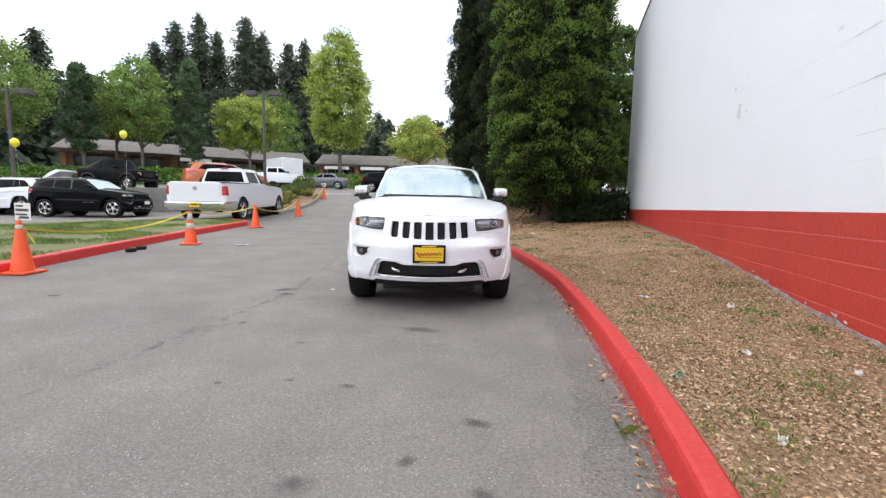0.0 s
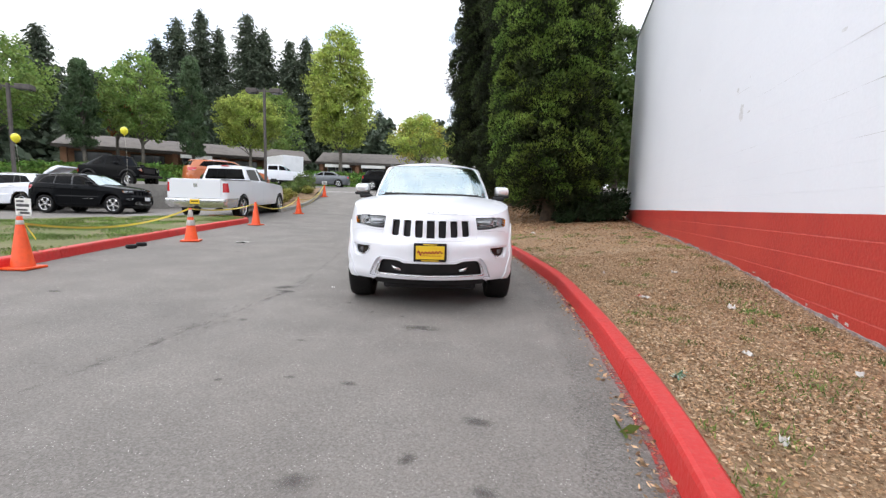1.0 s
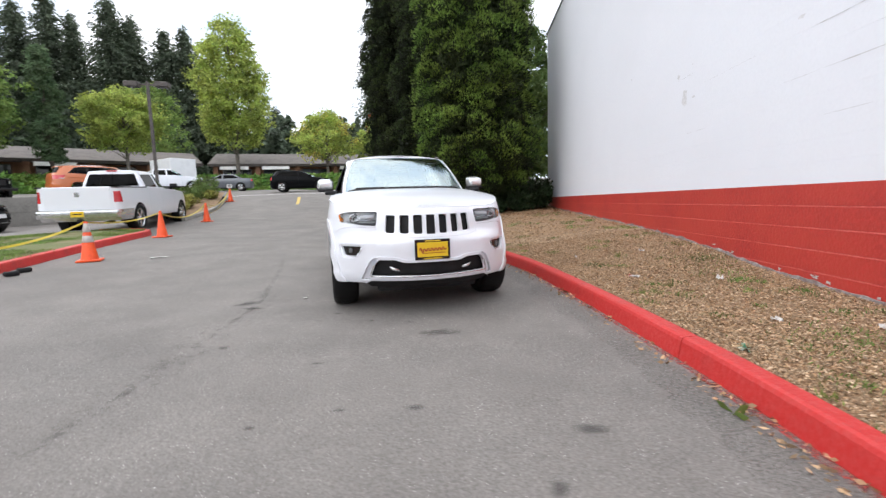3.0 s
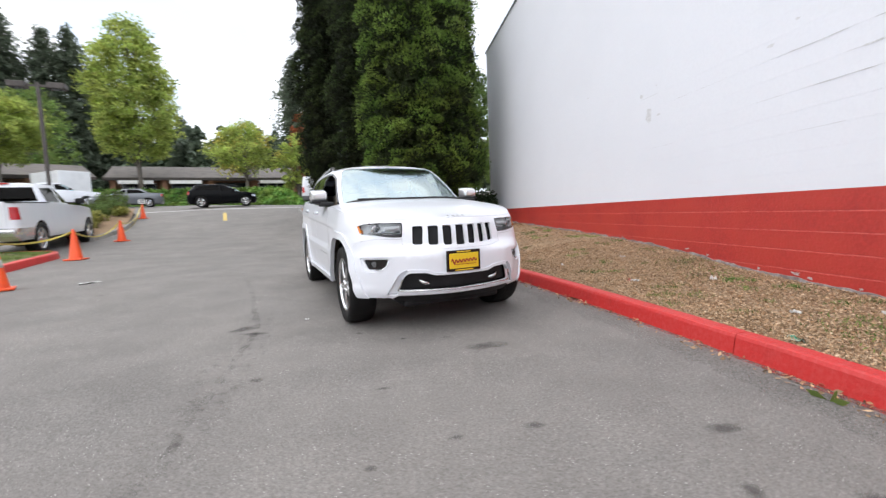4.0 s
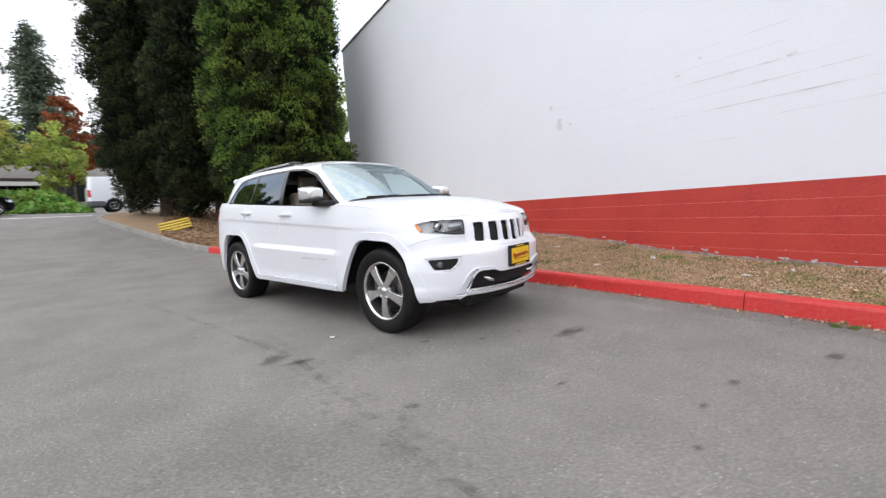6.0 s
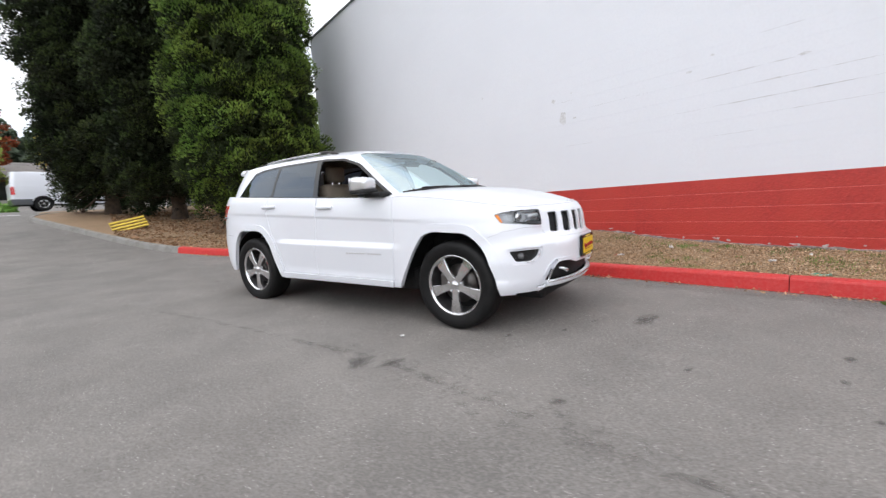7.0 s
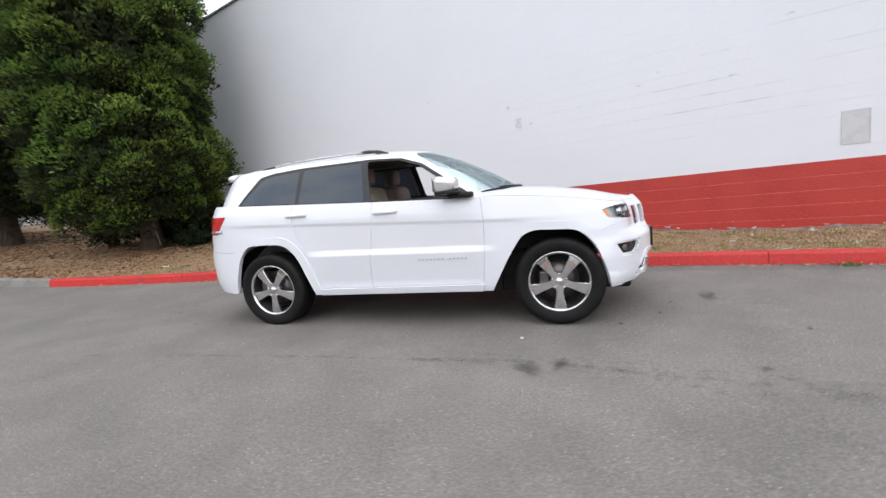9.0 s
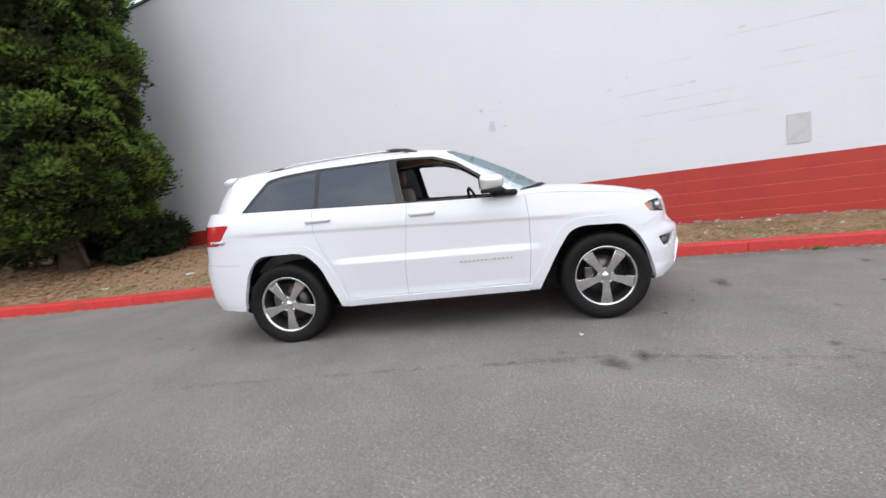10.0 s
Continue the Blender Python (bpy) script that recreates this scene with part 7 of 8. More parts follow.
def pickup(m, label, paint, group=""):
    sp = dict(w=[(0.35, 0.93), (0.45, 0.975), (0.6, 1.0), (0.95, 1.0), (1.2, 0.98), (1.35, 0.96)], xf=[(0.35, 2.72), (0.5, 2.80), (0.8, 2.80), (1.0, 2.76), (1.2, 2.66), (1.4, 2.5)],
              xr=[(0.35, -2.90), (0.5, -2.98), (0.8, -2.96), (1.35, -2.94)], x0f=1.6, x0r=-2.5, nf=4, nr=8, top=[(-3.1, 1.34), (-0.9, 1.34), (-0.5, 1.32), (1.0, 1.26), (1.3, 1.25), (2.0, 1.18), (2.6, 1.10), (2.9, 1.10)],
              zb=0.42, axles=(1.85, -1.72), r=0.41, rim=0.265, tw=0.28, track=0.86, lamp_z=(0.86, 1.02), tail_z=(0.92, 1.22), lamp_back=0.3, tail_y=0.86, grille=(0.72, 1.05), doors=(1.15, 0.05, -0.95), bump_z=0.72,
              hood=[(0.9, 1.33), (1.6, 1.30), (2.3, 1.22), (2.7, 1.12)], hood_x=1.15, cw=[(1.2, 0.93), (1.4, 0.86), (1.7, 0.74), (1.85, 0.68), (1.95, 0.6)], cf=[(1.2, 1.42), (1.3, 1.25), (1.6, 0.80), (1.85, 0.40), (1.95, 0.2)],
              cr=[(1.2, -1.00), (1.5, -0.99), (1.85, -0.90), (1.95, -0.85)], cx0f=0.0, cx0r=-0.7, cnr=8, cab=(1.2, 1.85), crown=0.06,
              windows=[[(-0.86, 1.36), (-0.83, 1.74), (-0.02, 1.77), (0.02, 1.34)], [(0.10, 1.34), (0.06, 1.77), (0.35, 1.77), (0.98, 1.32)]], shield=(0.80, 0.62), rear_glass=(0.74, 0.62, 1.38, 1.76), mirror=(0.95, 1.32), bumper=ALLOY,
              mirror_mat=MATS_BLACK, spokes=5, bright=True)
    root, low, up = plain_vehicle("pickup_truck", label, m, paint, sp, group)
    part("tailgate", bmesh_box(-2.965, -2.90, -0.80, 0.80, 0.74, 1.345, 0.02), paint, root)
    part("tailgate_badge", bmesh_box(-2.972, -2.964, -0.06, 0.06, 1.08, 1.20, 0.004), GOLD_MESH, root)
    part("bed_floor", bmesh_box(-2.9, -1.02, -0.78, 0.78, 0.80, 0.86), MATS_BLACK, root)
    for s in (-1, 1):
        part("bed_rail", bmesh_box(-2.93, -1.0, min(s * 0.80, s * 0.97), max(s * 0.80, s * 0.97), 1.315, 1.352, 0.012), MATS_BLACK, root)
        part("bed_side", bmesh_box(-2.9, -1.02, min(s * 0.78, s * 0.81), max(s * 0.78, s * 0.81), 0.8, 1.33), MATS_BLACK, root)
    part("bulkhead", bmesh_box(-1.06, -1.0, -0.9, 0.9, 0.7, 1.36, 0.02), paint, root)
    part("third_brake_light", bmesh_box(-0.93, -0.88, -0.14, 0.14, 1.84, 1.88, 0.01), RED_LENS, root)
    bp = part("rear_step_bumper", bmesh_box(-3.06, -2.94, -0.96, 0.96, 0.50, 0.70, 0.03, 3), ALLOY, root, "chrome rear bumper", smooth=True)
    part("licence_plate", bmesh_box(-3.068, -3.058, -0.155, 0.155, 0.535, 0.685, 0.003), PLATE_YELLOW, bp, "yellow plate")
    part("plate_bar", bmesh_box(-3.071, -3.067, -0.11, 0.11, 0.60, 0.63), MATS_BLACK, bp)
    part("tow_receiver", bmesh_box(-3.0, -2.8, -0.06, 0.06, 0.36, 0.46), MATS_BLACK, root)
    part("tail_pipe", tube([(-2.5, -0.6, 0.36), (-2.98, -0.62, 0.36)], 0.04, 10), CHROME, root)
    return root


def sedan_spec():
    return dict(w=[(0.2, 0.80), (0.3, 0.87), (0.6, 0.90), (0.85, 0.895), (1.0, 0.86)], xf=[(0.2, 2.2), (0.4, 2.30), (0.6, 2.30), (0.8, 2.2), (0.95, 2.0)], xr=[(0.2, -2.2), (0.4, -2.32), (0.8, -2.32), (1.05, -2.25)], x0f=1.3, x0r=-1.7,
                top=[(-2.5, 1.02), (-1.7, 1.02), (0, 0.95), (0.9, 0.93), (1.8, 0.82), (2.4, 0.74)], zb=0.24, axles=(1.40, -1.36), r=0.325, rim=0.215, tw=0.21, track=0.77, lamp_z=(0.60, 0.72), tail_z=(0.78, 0.96), lamp_back=0.35, tail_y=0.55,
                grille=(0.42, 0.68), doors=(0.95, -0.05, -0.95), bump_z=0.66, hood=[(0.8, 1.0), (1.5, 0.92), (2.3, 0.76)], hood_x=0.85, boot=[(-2.4, 1.04), (-1.5, 1.08)], boot_x=-1.35,
                cw=[(0.9, 0.86), (1.1, 0.78), (1.3, 0.66), (1.4, 0.58)], cf=[(0.9, 1.15), (1.1, 0.75), (1.3, 0.30), (1.4, 0.05)], cr=[(0.9, -1.75), (1.1, -1.5), (1.3, -1.1), (1.4, -0.85)], cx0f=-0.1, cx0r=-0.5, cnr=3.5,
                cab=(0.9, 1.36), crown=0.05, windows=[[(-1.25, 1.04), (-0.85, 1.28), (-0.12, 1.31), (-0.08, 1.0)], [(0.0, 1.0), (-0.04, 1.31), (0.10, 1.30), (0.72, 0.99)]], shield=(0.72, 0.56), rear_glass=(0.68, 0.52, 1.04, 1.30), mirror=(0.62, 0.97), bright=True)


def hatch_spec():
    s = sedan_spec()
    s.update(xf=[(0.2, 1.85), (0.4, 1.95), (0.6, 1.95), (0.8, 1.86), (0.95, 1.7)], xr=[(0.2, -1.95), (0.4, -2.03), (0.8, -2.02), (1.1, -1.95)], x0f=1.0, x0r=-1.4, axles=(1.25, -1.24), top=[(-2.5, 1.08), (-1.5, 1.05), (0, 0.96), (0.8, 0.93), (1.5, 0.84), (2.1, 0.74)],
             hood=[(0.7, 1.0), (1.3, 0.93), (1.95, 0.76)], hood_x=0.8, boot=None, cf=[(0.9, 1.15), (1.1, 0.78), (1.3, 0.35), (1.42, 0.0)], cr=[(0.9, -1.98), (1.1, -1.90), (1.3, -1.72), (1.42, -1.6)], cx0r=-1.0, cab=(0.9, 1.40),
             cw=[(0.9, 0.86), (1.1, 0.80), (1.3, 0.70), (1.42, 0.62)], windows=[[(-1.55, 1.10), (-1.35, 1.29), (-0.22, 1.34), (-0.18, 1.01)], [(-0.1, 1.0), (-0.14, 1.34), (0.12, 1.31), (0.72, 0.98)]], rear_glass=(0.66, 0.56, 1.05, 1.32), doors=(0.9, -0.14, -0.95), tail_z=(0.8, 1.02), tail_y=0.75)
    return s


def van_spec():
    return dict(w=[(0.3, 0.94), (0.45, 0.99), (1.0, 1.0), (1.3, 0.985)], xf=[(0.3, 2.65), (0.5, 2.74), (0.9, 2.70), (1.15, 2.5)], xr=[(0.3, -2.75), (0.5, -2.84), (1.3, -2.82)], x0f=1.6, x0r=-2.4, nf=3.5, nr=7, top=[(-3, 1.28), (1.3, 1.24), (1.9, 1.18), (2.5, 1.06), (2.9, 1.04)],
                zb=0.34, axles=(1.80, -1.63), r=0.37, rim=0.21, tw=0.24, track=0.85, lamp_z=(0.80, 0.98), tail_z=(0.85, 1.25), lamp_back=0.25, tail_y=0.86, grille=(0.65, 0.98), doors=(1.35, 0.35, -0.85), bump_z=0.62,
                hood=[(1.3, 1.33), (1.9, 1.25), (2.6, 1.06)], hood_x=1.35, cw=[(1.2, 0.985), (1.6, 0.93), (1.9, 0.86), (2.05, 0.80)], cf=[(1.2, 2.0), (1.35, 1.85), (1.7, 1.45), (2.05, 1.1)], cr=[(1.2, -2.83), (1.6, -2.80), (2.05, -2.72)], cx0f=0.7, cx0r=-2.3, cnr=8,
                cab=(1.2, 2.02), crown=0.07, windows=[[(0.45, 1.36), (0.45, 1.78), (1.10, 1.78), (1.62, 1.34)], [(-0.75, 1.40), (-0.75, 1.78), (0.22, 1.78), (0.22, 1.40)]], shield=(0.86, 0.74), rear_glass=(0.80, 0.74, 1.4, 1.82), mirror=(1.45, 1.3), bumper=GREY_PAINT, mirror_mat=MATS_BLACK, bright=True)


def stand(x, y, heading, dz=0.0, base=None):
    """Pose of a vehicle on the ground with its nose towards heading (degrees from +x)."""
    z = ground_z(x, y) if base is None else base
    a = radians(heading)
    if base is None:
        s = (ground_z(x + 1.4 * math.cos(a), y + 1.4 * math.sin(a)) - ground_z(x - 1.4 * math.cos(a), y - 1.4 * math.sin(a))) / 2.8
        z = (ground_z(x + 1.4 * math.cos(a), y + 1.4 * math.sin(a)) + ground_z(x - 1.4 * math.cos(a), y - 1.4 * math.sin(a))) / 2
    else:
        s = 0.0
    return pose(x, y, z + dz, 0, -math.degrees(math.atan(s)), heading)


UPPER_Z = 1.74
mid_suv(stand(-20.36, 14.06, 16), "black sport utility vehicle with alloy wheels parked in the lot", BLACK_PAINT, False, False, "parked cars in the lot")
pickup(stand(-12.56, 13.98, 107.5), "white crew cab pickup truck with chrome bumper parked in the lot", WHITE_PAINT, "parked cars in the lot")
mid_suv(stand(-25.4, 13.7, 196), "white sport utility vehicle with its liftgate raised beside the black one", WHITE_PAINT, False, False, "parked cars in the lot", True)
mid_suv(stand(-19.9, 21.5, 58, 0.0, UPPER_Z), "orange sport utility vehicle parked on the raised lot", ORANGE_PAINT, False, False, "parked cars in the lot")
_off = sedan_spec()
_off.update(w=[(0.4, 0.76), (0.55, 0.80), (0.9, 0.80), (1.1, 0.79), (1.25, 0.77)], xf=[(0.4, 1.86), (0.6, 1.92), (1.0, 1.90), (1.2, 1.86)], xr=[(0.4, -2.0), (0.6, -2.06), (1.2, -2.04)], x0f=1.5, x0r=-1.7, nf=5, nr=6, top=[(-2.3, 1.18), (0.6, 1.18), (0.9, 1.16), (1.9, 1.10), (2.1, 1.10)],
            zb=0.52, axles=(1.30, -1.20), r=0.39, rim=0.215, tw=0.25, track=0.76, lamp_z=(0.86, 1.02), tail_z=(0.80, 0.98), lamp_back=0.10, grille=(0.78, 1.06), doors=(0.62, -0.25, -1.0), bump_z=0.68, hood=[(0.5, 1.20), (1.2, 1.19), (1.9, 1.12)], hood_x=0.62, boot=None,
            cw=[(1.1, 0.76), (1.4, 0.72), (1.75, 0.66), (1.85, 0.60)], cf=[(1.1, 0.80), (1.3, 0.66), (1.75, 0.36), (1.85, 0.25)], cr=[(1.1, -2.05), (1.35, -1.7), (1.6, -1.0), (1.78, -0.35)], cx0f=-0.1, cx0r=-0.3, cnf=5, cab=(1.1, 1.74), crown=0.05,
            windows=[[(0.52, 1.22), (0.20, 1.66), (-0.12, 1.66), (-0.20, 1.22)], [(-0.30, 1.24), (-0.28, 1.58), (-0.65, 1.52), (-1.15, 1.24)]], shield=(0.62, 0.56), rear_glass=(0.5, 0.45, 1.3, 1.5), mirror=(0.60, 1.20), bright=False)
offr, _, _ = plain_vehicle("off_roader", "black off-roader with a sloping canvas top on the raised lot", stand(-24.9, 18.6, 8, 0.0, UPPER_Z), BLACK_PAINT, _off, "parked cars in the lot")
for s_ in (-1, 1):
    for ax in _off["axles"]:
        arc = [(ax + 0.50 * math.cos(a), s_ * 0.84, 0.42 + 0.50 * math.sin(a)) for a in np.linspace(0.35, math.pi - 0.35, 12)]
        part("fender_flare", tube(arc, 0.06, 6), MATS_BLACK, offr)
part("front_bumper_bar", bmesh_box(1.92, 2.08, -0.75, 0.75, 0.52, 0.66, 0.03), MATS_BLACK, offr)
part("spare_wheel", tube([(-2.06, 0, 0.98), (-2.26, 0, 0.98)], 0.37, 28), TYRE, offr)
pickup(stand(-26.8, 35.2, 32), "white pickup truck beyond the planting bed", WHITE_PAINT)
plain_vehicle("sedan", "dark grey sedan waiting in the street", stand(-21.6, 34.8, 203), GREY_PAINT, sedan_spec())
plain_vehicle("hatchback", "black hatchback in the street below the ivy bank", stand(-12.7, 29.4, 17), BLACK_PAINT, hatch_spec())
plain_vehicle("van", "plain white delivery van in the street", stand(-5.8, 33.65, 12), WHITE_PAINT, van_spec())


# ---- lot: raised part, retaining wall, planted islands ----
RET = [(-32.0, 12.6), (-25.0, 15.4), (-19.3, 17.3), (-16.9, 17.7), (-15.3, 18.2), (-14.9, 19.0)]
bm = bmesh.new()
poly = RET + [(-14.9, 23.0), (-16.5, 24.4), (-19.5, 25.3), (-28.0, 24.5), (-34.5, 16.0)]
tv = [bm.verts.new((x, y, UPPER_Z)) for x, y in poly]
bv = [bm.verts.new((x, y, 0.0)) for x, y in poly]
bm.faces.new(tv)
for i in range(len(poly)):
    j = (i + 1) % len(poly)
    bm.faces.new((bv[i], bv[j], tv[j], tv[i]))
tagged(part("raised_lot", bm, ASPHALT), "raised asphalt parking area above the retaining wall", "parking lot", kind="structure")
RETAIN = material("grey_block_wall", (0.20, 0.19, 0.175), rough=0.95, stain=(0.13, 0.12, 0.11), stain_scale=2.5, grain=(0.25, 0.24, 0.22), grain_scale=20, bump=0.6, bump_scale=20)
rw = thing("retaining_wall", "weathered grey concrete retaining wall", "retaining wall", kind="structure")
for a, b in zip(RET[:-1], RET[1:]):
    d = Vector((b[0] - a[0], b[1] - a[1], 0))
    n = max(1, int(d.length / 1.6))
    for k in range(n):
        p = Vector((*a, 0)) + d * (k / n)
        l = d.length / n - 0.01
        for z0, z1 in ((0.1, 0.62), (0.63, 1.20), (1.21, UPPER_Z + 0.1)):
            o = part("wall_block", bmesh_box(0, l, -0.2, 0.02, z0, z1, 0.012), RETAIN, rw)
            o.matrix_world = Matrix.Translation(p) @ Matrix.Rotation(math.atan2(d.y, d.x), 4, "Z")


def patch_mesh(line_a, line_b, zf, m=14):
    """A surface spun between two lines of points."""
    vs, fs = [], []
    n = len(line_a)
    for i in range(n):
        for j in range(m):
            t = j / (m - 1)
            x, y = line_a[i][0] + (line_b[i][0] - line_a[i][0]) * t, line_a[i][1] + (line_b[i][1] - line_a[i][1]) * t
            vs.append((x, y, zf(x, y)))
    for i in range(n - 1):
        for j in range(m - 1):
            fs.append((i * m + j, i * m + j + 1, (i + 1) * m + j + 1, (i + 1) * m + j))
    return vs, fs


def isle_z(x, y):
    return ground_z(x, y) + KERB_H - 0.015 + 0.05 * noise.noise(Vector((x * 0.7, y * 0.7, 0))) ** 2 + 0.012 * noise.noise(Vector((x * 4, y * 4, 1)))


half = int(np.argmax(LEFT_LINE[:, 1]))
la = LEFT_LINE[:half + 1]
lb_src = LEFT_LINE[half:][::-1]
idx = np.linspace(0, len(lb_src) - 1, len(la))
lb = np.stack([np.interp(idx, np.arange(len(lb_src)), lb_src[:, k]) for k in range(2)], 1)
cx = (la + lb) / 2
ina = la + (cx - la) / (np.linalg.norm(cx - la, axis=1)[:, None] + 1e-6) * 0.13
inb = lb + (cx - lb) / (np.linalg.norm(cx - lb, axis=1)[:, None] + 1e-6) * 0.13
island = part("grass_island", patch_mesh(ina[:-2], inb[:-2], isle_z, 30), GRASS_SOIL, smooth=True)
tagged(island, "patchy grass island with bare soil inside a red kerb", "grass island", kind="structure")

# planted island at the lot's far end
ic0 = np.array([(-15.6, 16.9), (-15.2, 18.0), (-15.0, 19.5), (-15.2, 21.0), (-15.8, 22.4), (-16.4, 23.2), (-17.0, 23.6)])
il = ISLAND_LINE[:int(len(ISLAND_LINE) * 0.8)]
k = np.linspace(0, len(ic0) - 1, len(il))
ib = np.stack([np.interp(k, np.arange(len(ic0)), ic0[:, q]) for q in range(2)], 1)
d = ib - il
il_in = il + d / np.linalg.norm(d, axis=1)[:, None] * 0.13


def plant_z(x, y):
    return isle_z(x, y) + 0.25 * smooth01((-12.6 - x) / 2.0)


bed = part("planting_bed", patch_mesh(il_in, ib, plant_z, 12), DRY_SOIL, smooth=True)
tagged(bed, "planting bed of soil behind a grey kerb", "planting bed", kind="structure")
BUSH_A = leaf("bush_leaf", (0.12, 0.175, 0.05), 0.4, 0.03, 0.25)
BUSH_Y = leaf("yellow_grass_leaf", (0.30, 0.30, 0.08), 0.4, 0.03, 0.3)
LAUREL = leaf("laurel_leaf", (0.022, 0.040, 0.014), 0.45, 0.02, 0.15)


def shrub(x, y, z, rad, hgt, mat, seed, label, n=900, size=0.09, name="shrub", group="shrubs"):
    rs = np.random.default_rng(seed)
    root = thing(name, label, "shrub", pose(x, y, z), group=group)
    st = []
    for k in range(9):
        a, l = rs.uniform(0, 6.283), rs.uniform(0.3, 0.75) * rad
        st.append(tube([(0, 0, -0.1), (math.cos(a) * l * 0.5, math.sin(a) * l * 0.5, hgt * 0.4), (math.cos(a) * l, math.sin(a) * l, hgt * 0.75)], [0.02, 0.014, 0.005], 5))
    part("stem", merge(*st), BARK, root)
    g = rs.normal(size=(n, 3))
    g /= np.linalg.norm(g, axis=1)[:, None]
    lump = np.array([0.8 + 0.35 * noise.noise(Vector(q) * 1.8 + Vector((seed, 0, 0))) for q in g])
    c = g * (lump * rs.uniform(0.45, 1.05, n))[:, None] * np.array([rad, rad, hgt * 0.52]) + np.array([0, 0, hgt * 0.5])
    c[:, 2] = np.abs(c[:, 2])
    s = rs.uniform(0.6, 1.4, n) * size
    v, f = kites(c, g + rs.normal(size=(n, 3)) * 0.7 + np.array([0, 0, 0.4]), s, s * 0.5, rs, 0.1)
    part("foliage", fast_mesh("foliage", v, f, mat), None, root)


for i, (x, y, r_, h_, mt, lb_) in enumerate([(-13.6, 18.3, 0.6, 0.7, BUSH_Y, "yellowing ornamental grass clump in the planting bed"), (-13.2, 17.2, 0.55, 0.55, BUSH_Y, "yellowing ornamental grass clump in the planting bed"), (-14.2, 19.6, 0.7, 0.8, BUSH_A, "rounded green shrub in the planting bed"),
                                             (-14.6, 21.0, 0.75, 0.9, BUSH_A, "rounded green shrub in the planting bed"), (-15.0, 22.2, 0.8, 1.2, BUSH_A, "taller green shrub in the planting bed"), (-14.6, 18.0, 0.8, 0.8, BUSH_A, "rounded green shrub in the planting bed"),
                                             (-14.1, 20.9, 0.5, 0.5, BUSH_Y, "yellowing ornamental grass clump in the planting bed"), (-13.1, 16.4, 0.4, 0.4, BUSH_Y, "low yellowing grass clump in the planting bed")]):
    shrub(x, y, plant_z(x, y) - 0.03, r_, h_, mt, 200 + i, lb_, 1100, 0.11)
for i, (x, y, r_, h_) in enumerate([(1.35, 16.0, 0.75, 1.15), (0.75, 15.55, 0.6, 0.8), (1.75, 17.0, 0.7, 1.3), (0.2, 16.9, 0.7, 0.9), (1.0, 16.8, 0.7, 1.3), (-0.1, 15.6, 0.5, 0.5), (-1.1, 18.0, 0.8, 1.3), (-0.2, 18.2, 0.9, 1.5), (-3.4, 22.6, 0.9, 1.2), (-5.5, 25.3, 0.8, 1.1), (-4.0, 26.0, 1.0, 1.3), (-1.9, 25.2, 1.1, 1.4)]):
    shrub(x, y, verge_z(min(x, 2.1), y) - 0.03, r_, h_, LAUREL, 230 + i, "dark laurel bush under the evergreen beside the wall", 2400, 0.10)

# ---- cones, tape and signs ----
CONE = material("cone_orange", (0.88, 0.098, 0.018), rough=0.45, stain=(0.74, 0.085, 0.022), stain_scale=7)
CONE_BAND = material("cone_reflective", (0.55, 0.53, 0.50), rough=0.4, stain=(0.42, 0.40, 0.38), stain_scale=12)
SIGN = material("sign_board", (0.76, 0.76, 0.74), rough=0.5, stain=(0.68, 0.68, 0.66), stain_scale=9)
PRINT = material("sign_print", (0.05, 0.05, 0.055), rough=0.6)
TAPE = material("yellow_tape", (0.70, 0.55, 0.06), rough=0.4, stain=(0.60, 0.46, 0.08), stain_scale=5)
CONES = [(-7.05, 3.88), (-7.80, 7.28), (-9.28, 11.05), (-11.05, 15.78), (-13.9, 22.4)]


def cone(x, y, bands, label, turn):
    root = thing("traffic_cone", label, "traffic cone", pose(x, y, ground_z(x, y), 0, 0, turn), group="traffic cones")
    bm = bmesh_box(-0.18, 0.18, -0.18, 0.18, 0.0, 0.035, 0.012)
    part("base", bm, CONE, root)
    part("body", lathe([(0.135, 0.03), (0.128, 0.05), (0.030, 0.70), (0.026, 0.71), (0.018, 0.712), (0.018, 0.66)], 28), CONE, root, smooth=True)
    for z0, z1 in bands:
        r0, r1 = 0.128 - (z0 - 0.05) * 0.1508 + 0.0025, 0.128 - (z1 - 0.05) * 0.1508 + 0.0025
        part("reflective_collar", lathe([(r0 - 0.004, z0), (r0, z0 + 0.003), (r1, z1 - 0.003), (r1 - 0.004, z1)], 28), CONE_BAND, root, smooth=True)
    return root


def sign_on(root, w, h, z, turn, rows, side=0.0):
    st = part("sign_post", tube([(0, 0, 0.66), (0, 0, z + 0.04)], 0.008, 6), CONE_BAND, root)
    bd = part("sign", bmesh_box(-w / 2, w / 2, -0.006, 0.006, z, z + h, 0.003), SIGN, root, "white notice board with black lines")
    bd.rotation_euler = (0, 0, radians(turn))
    bd.location = (side, 0, 0)
    for zz, a, b, t in rows:
        part("print_bar", bmesh_box(a * w, b * w, -0.0085, -0.0065, z + zz * h, z + zz * h + t), PRINT, bd)


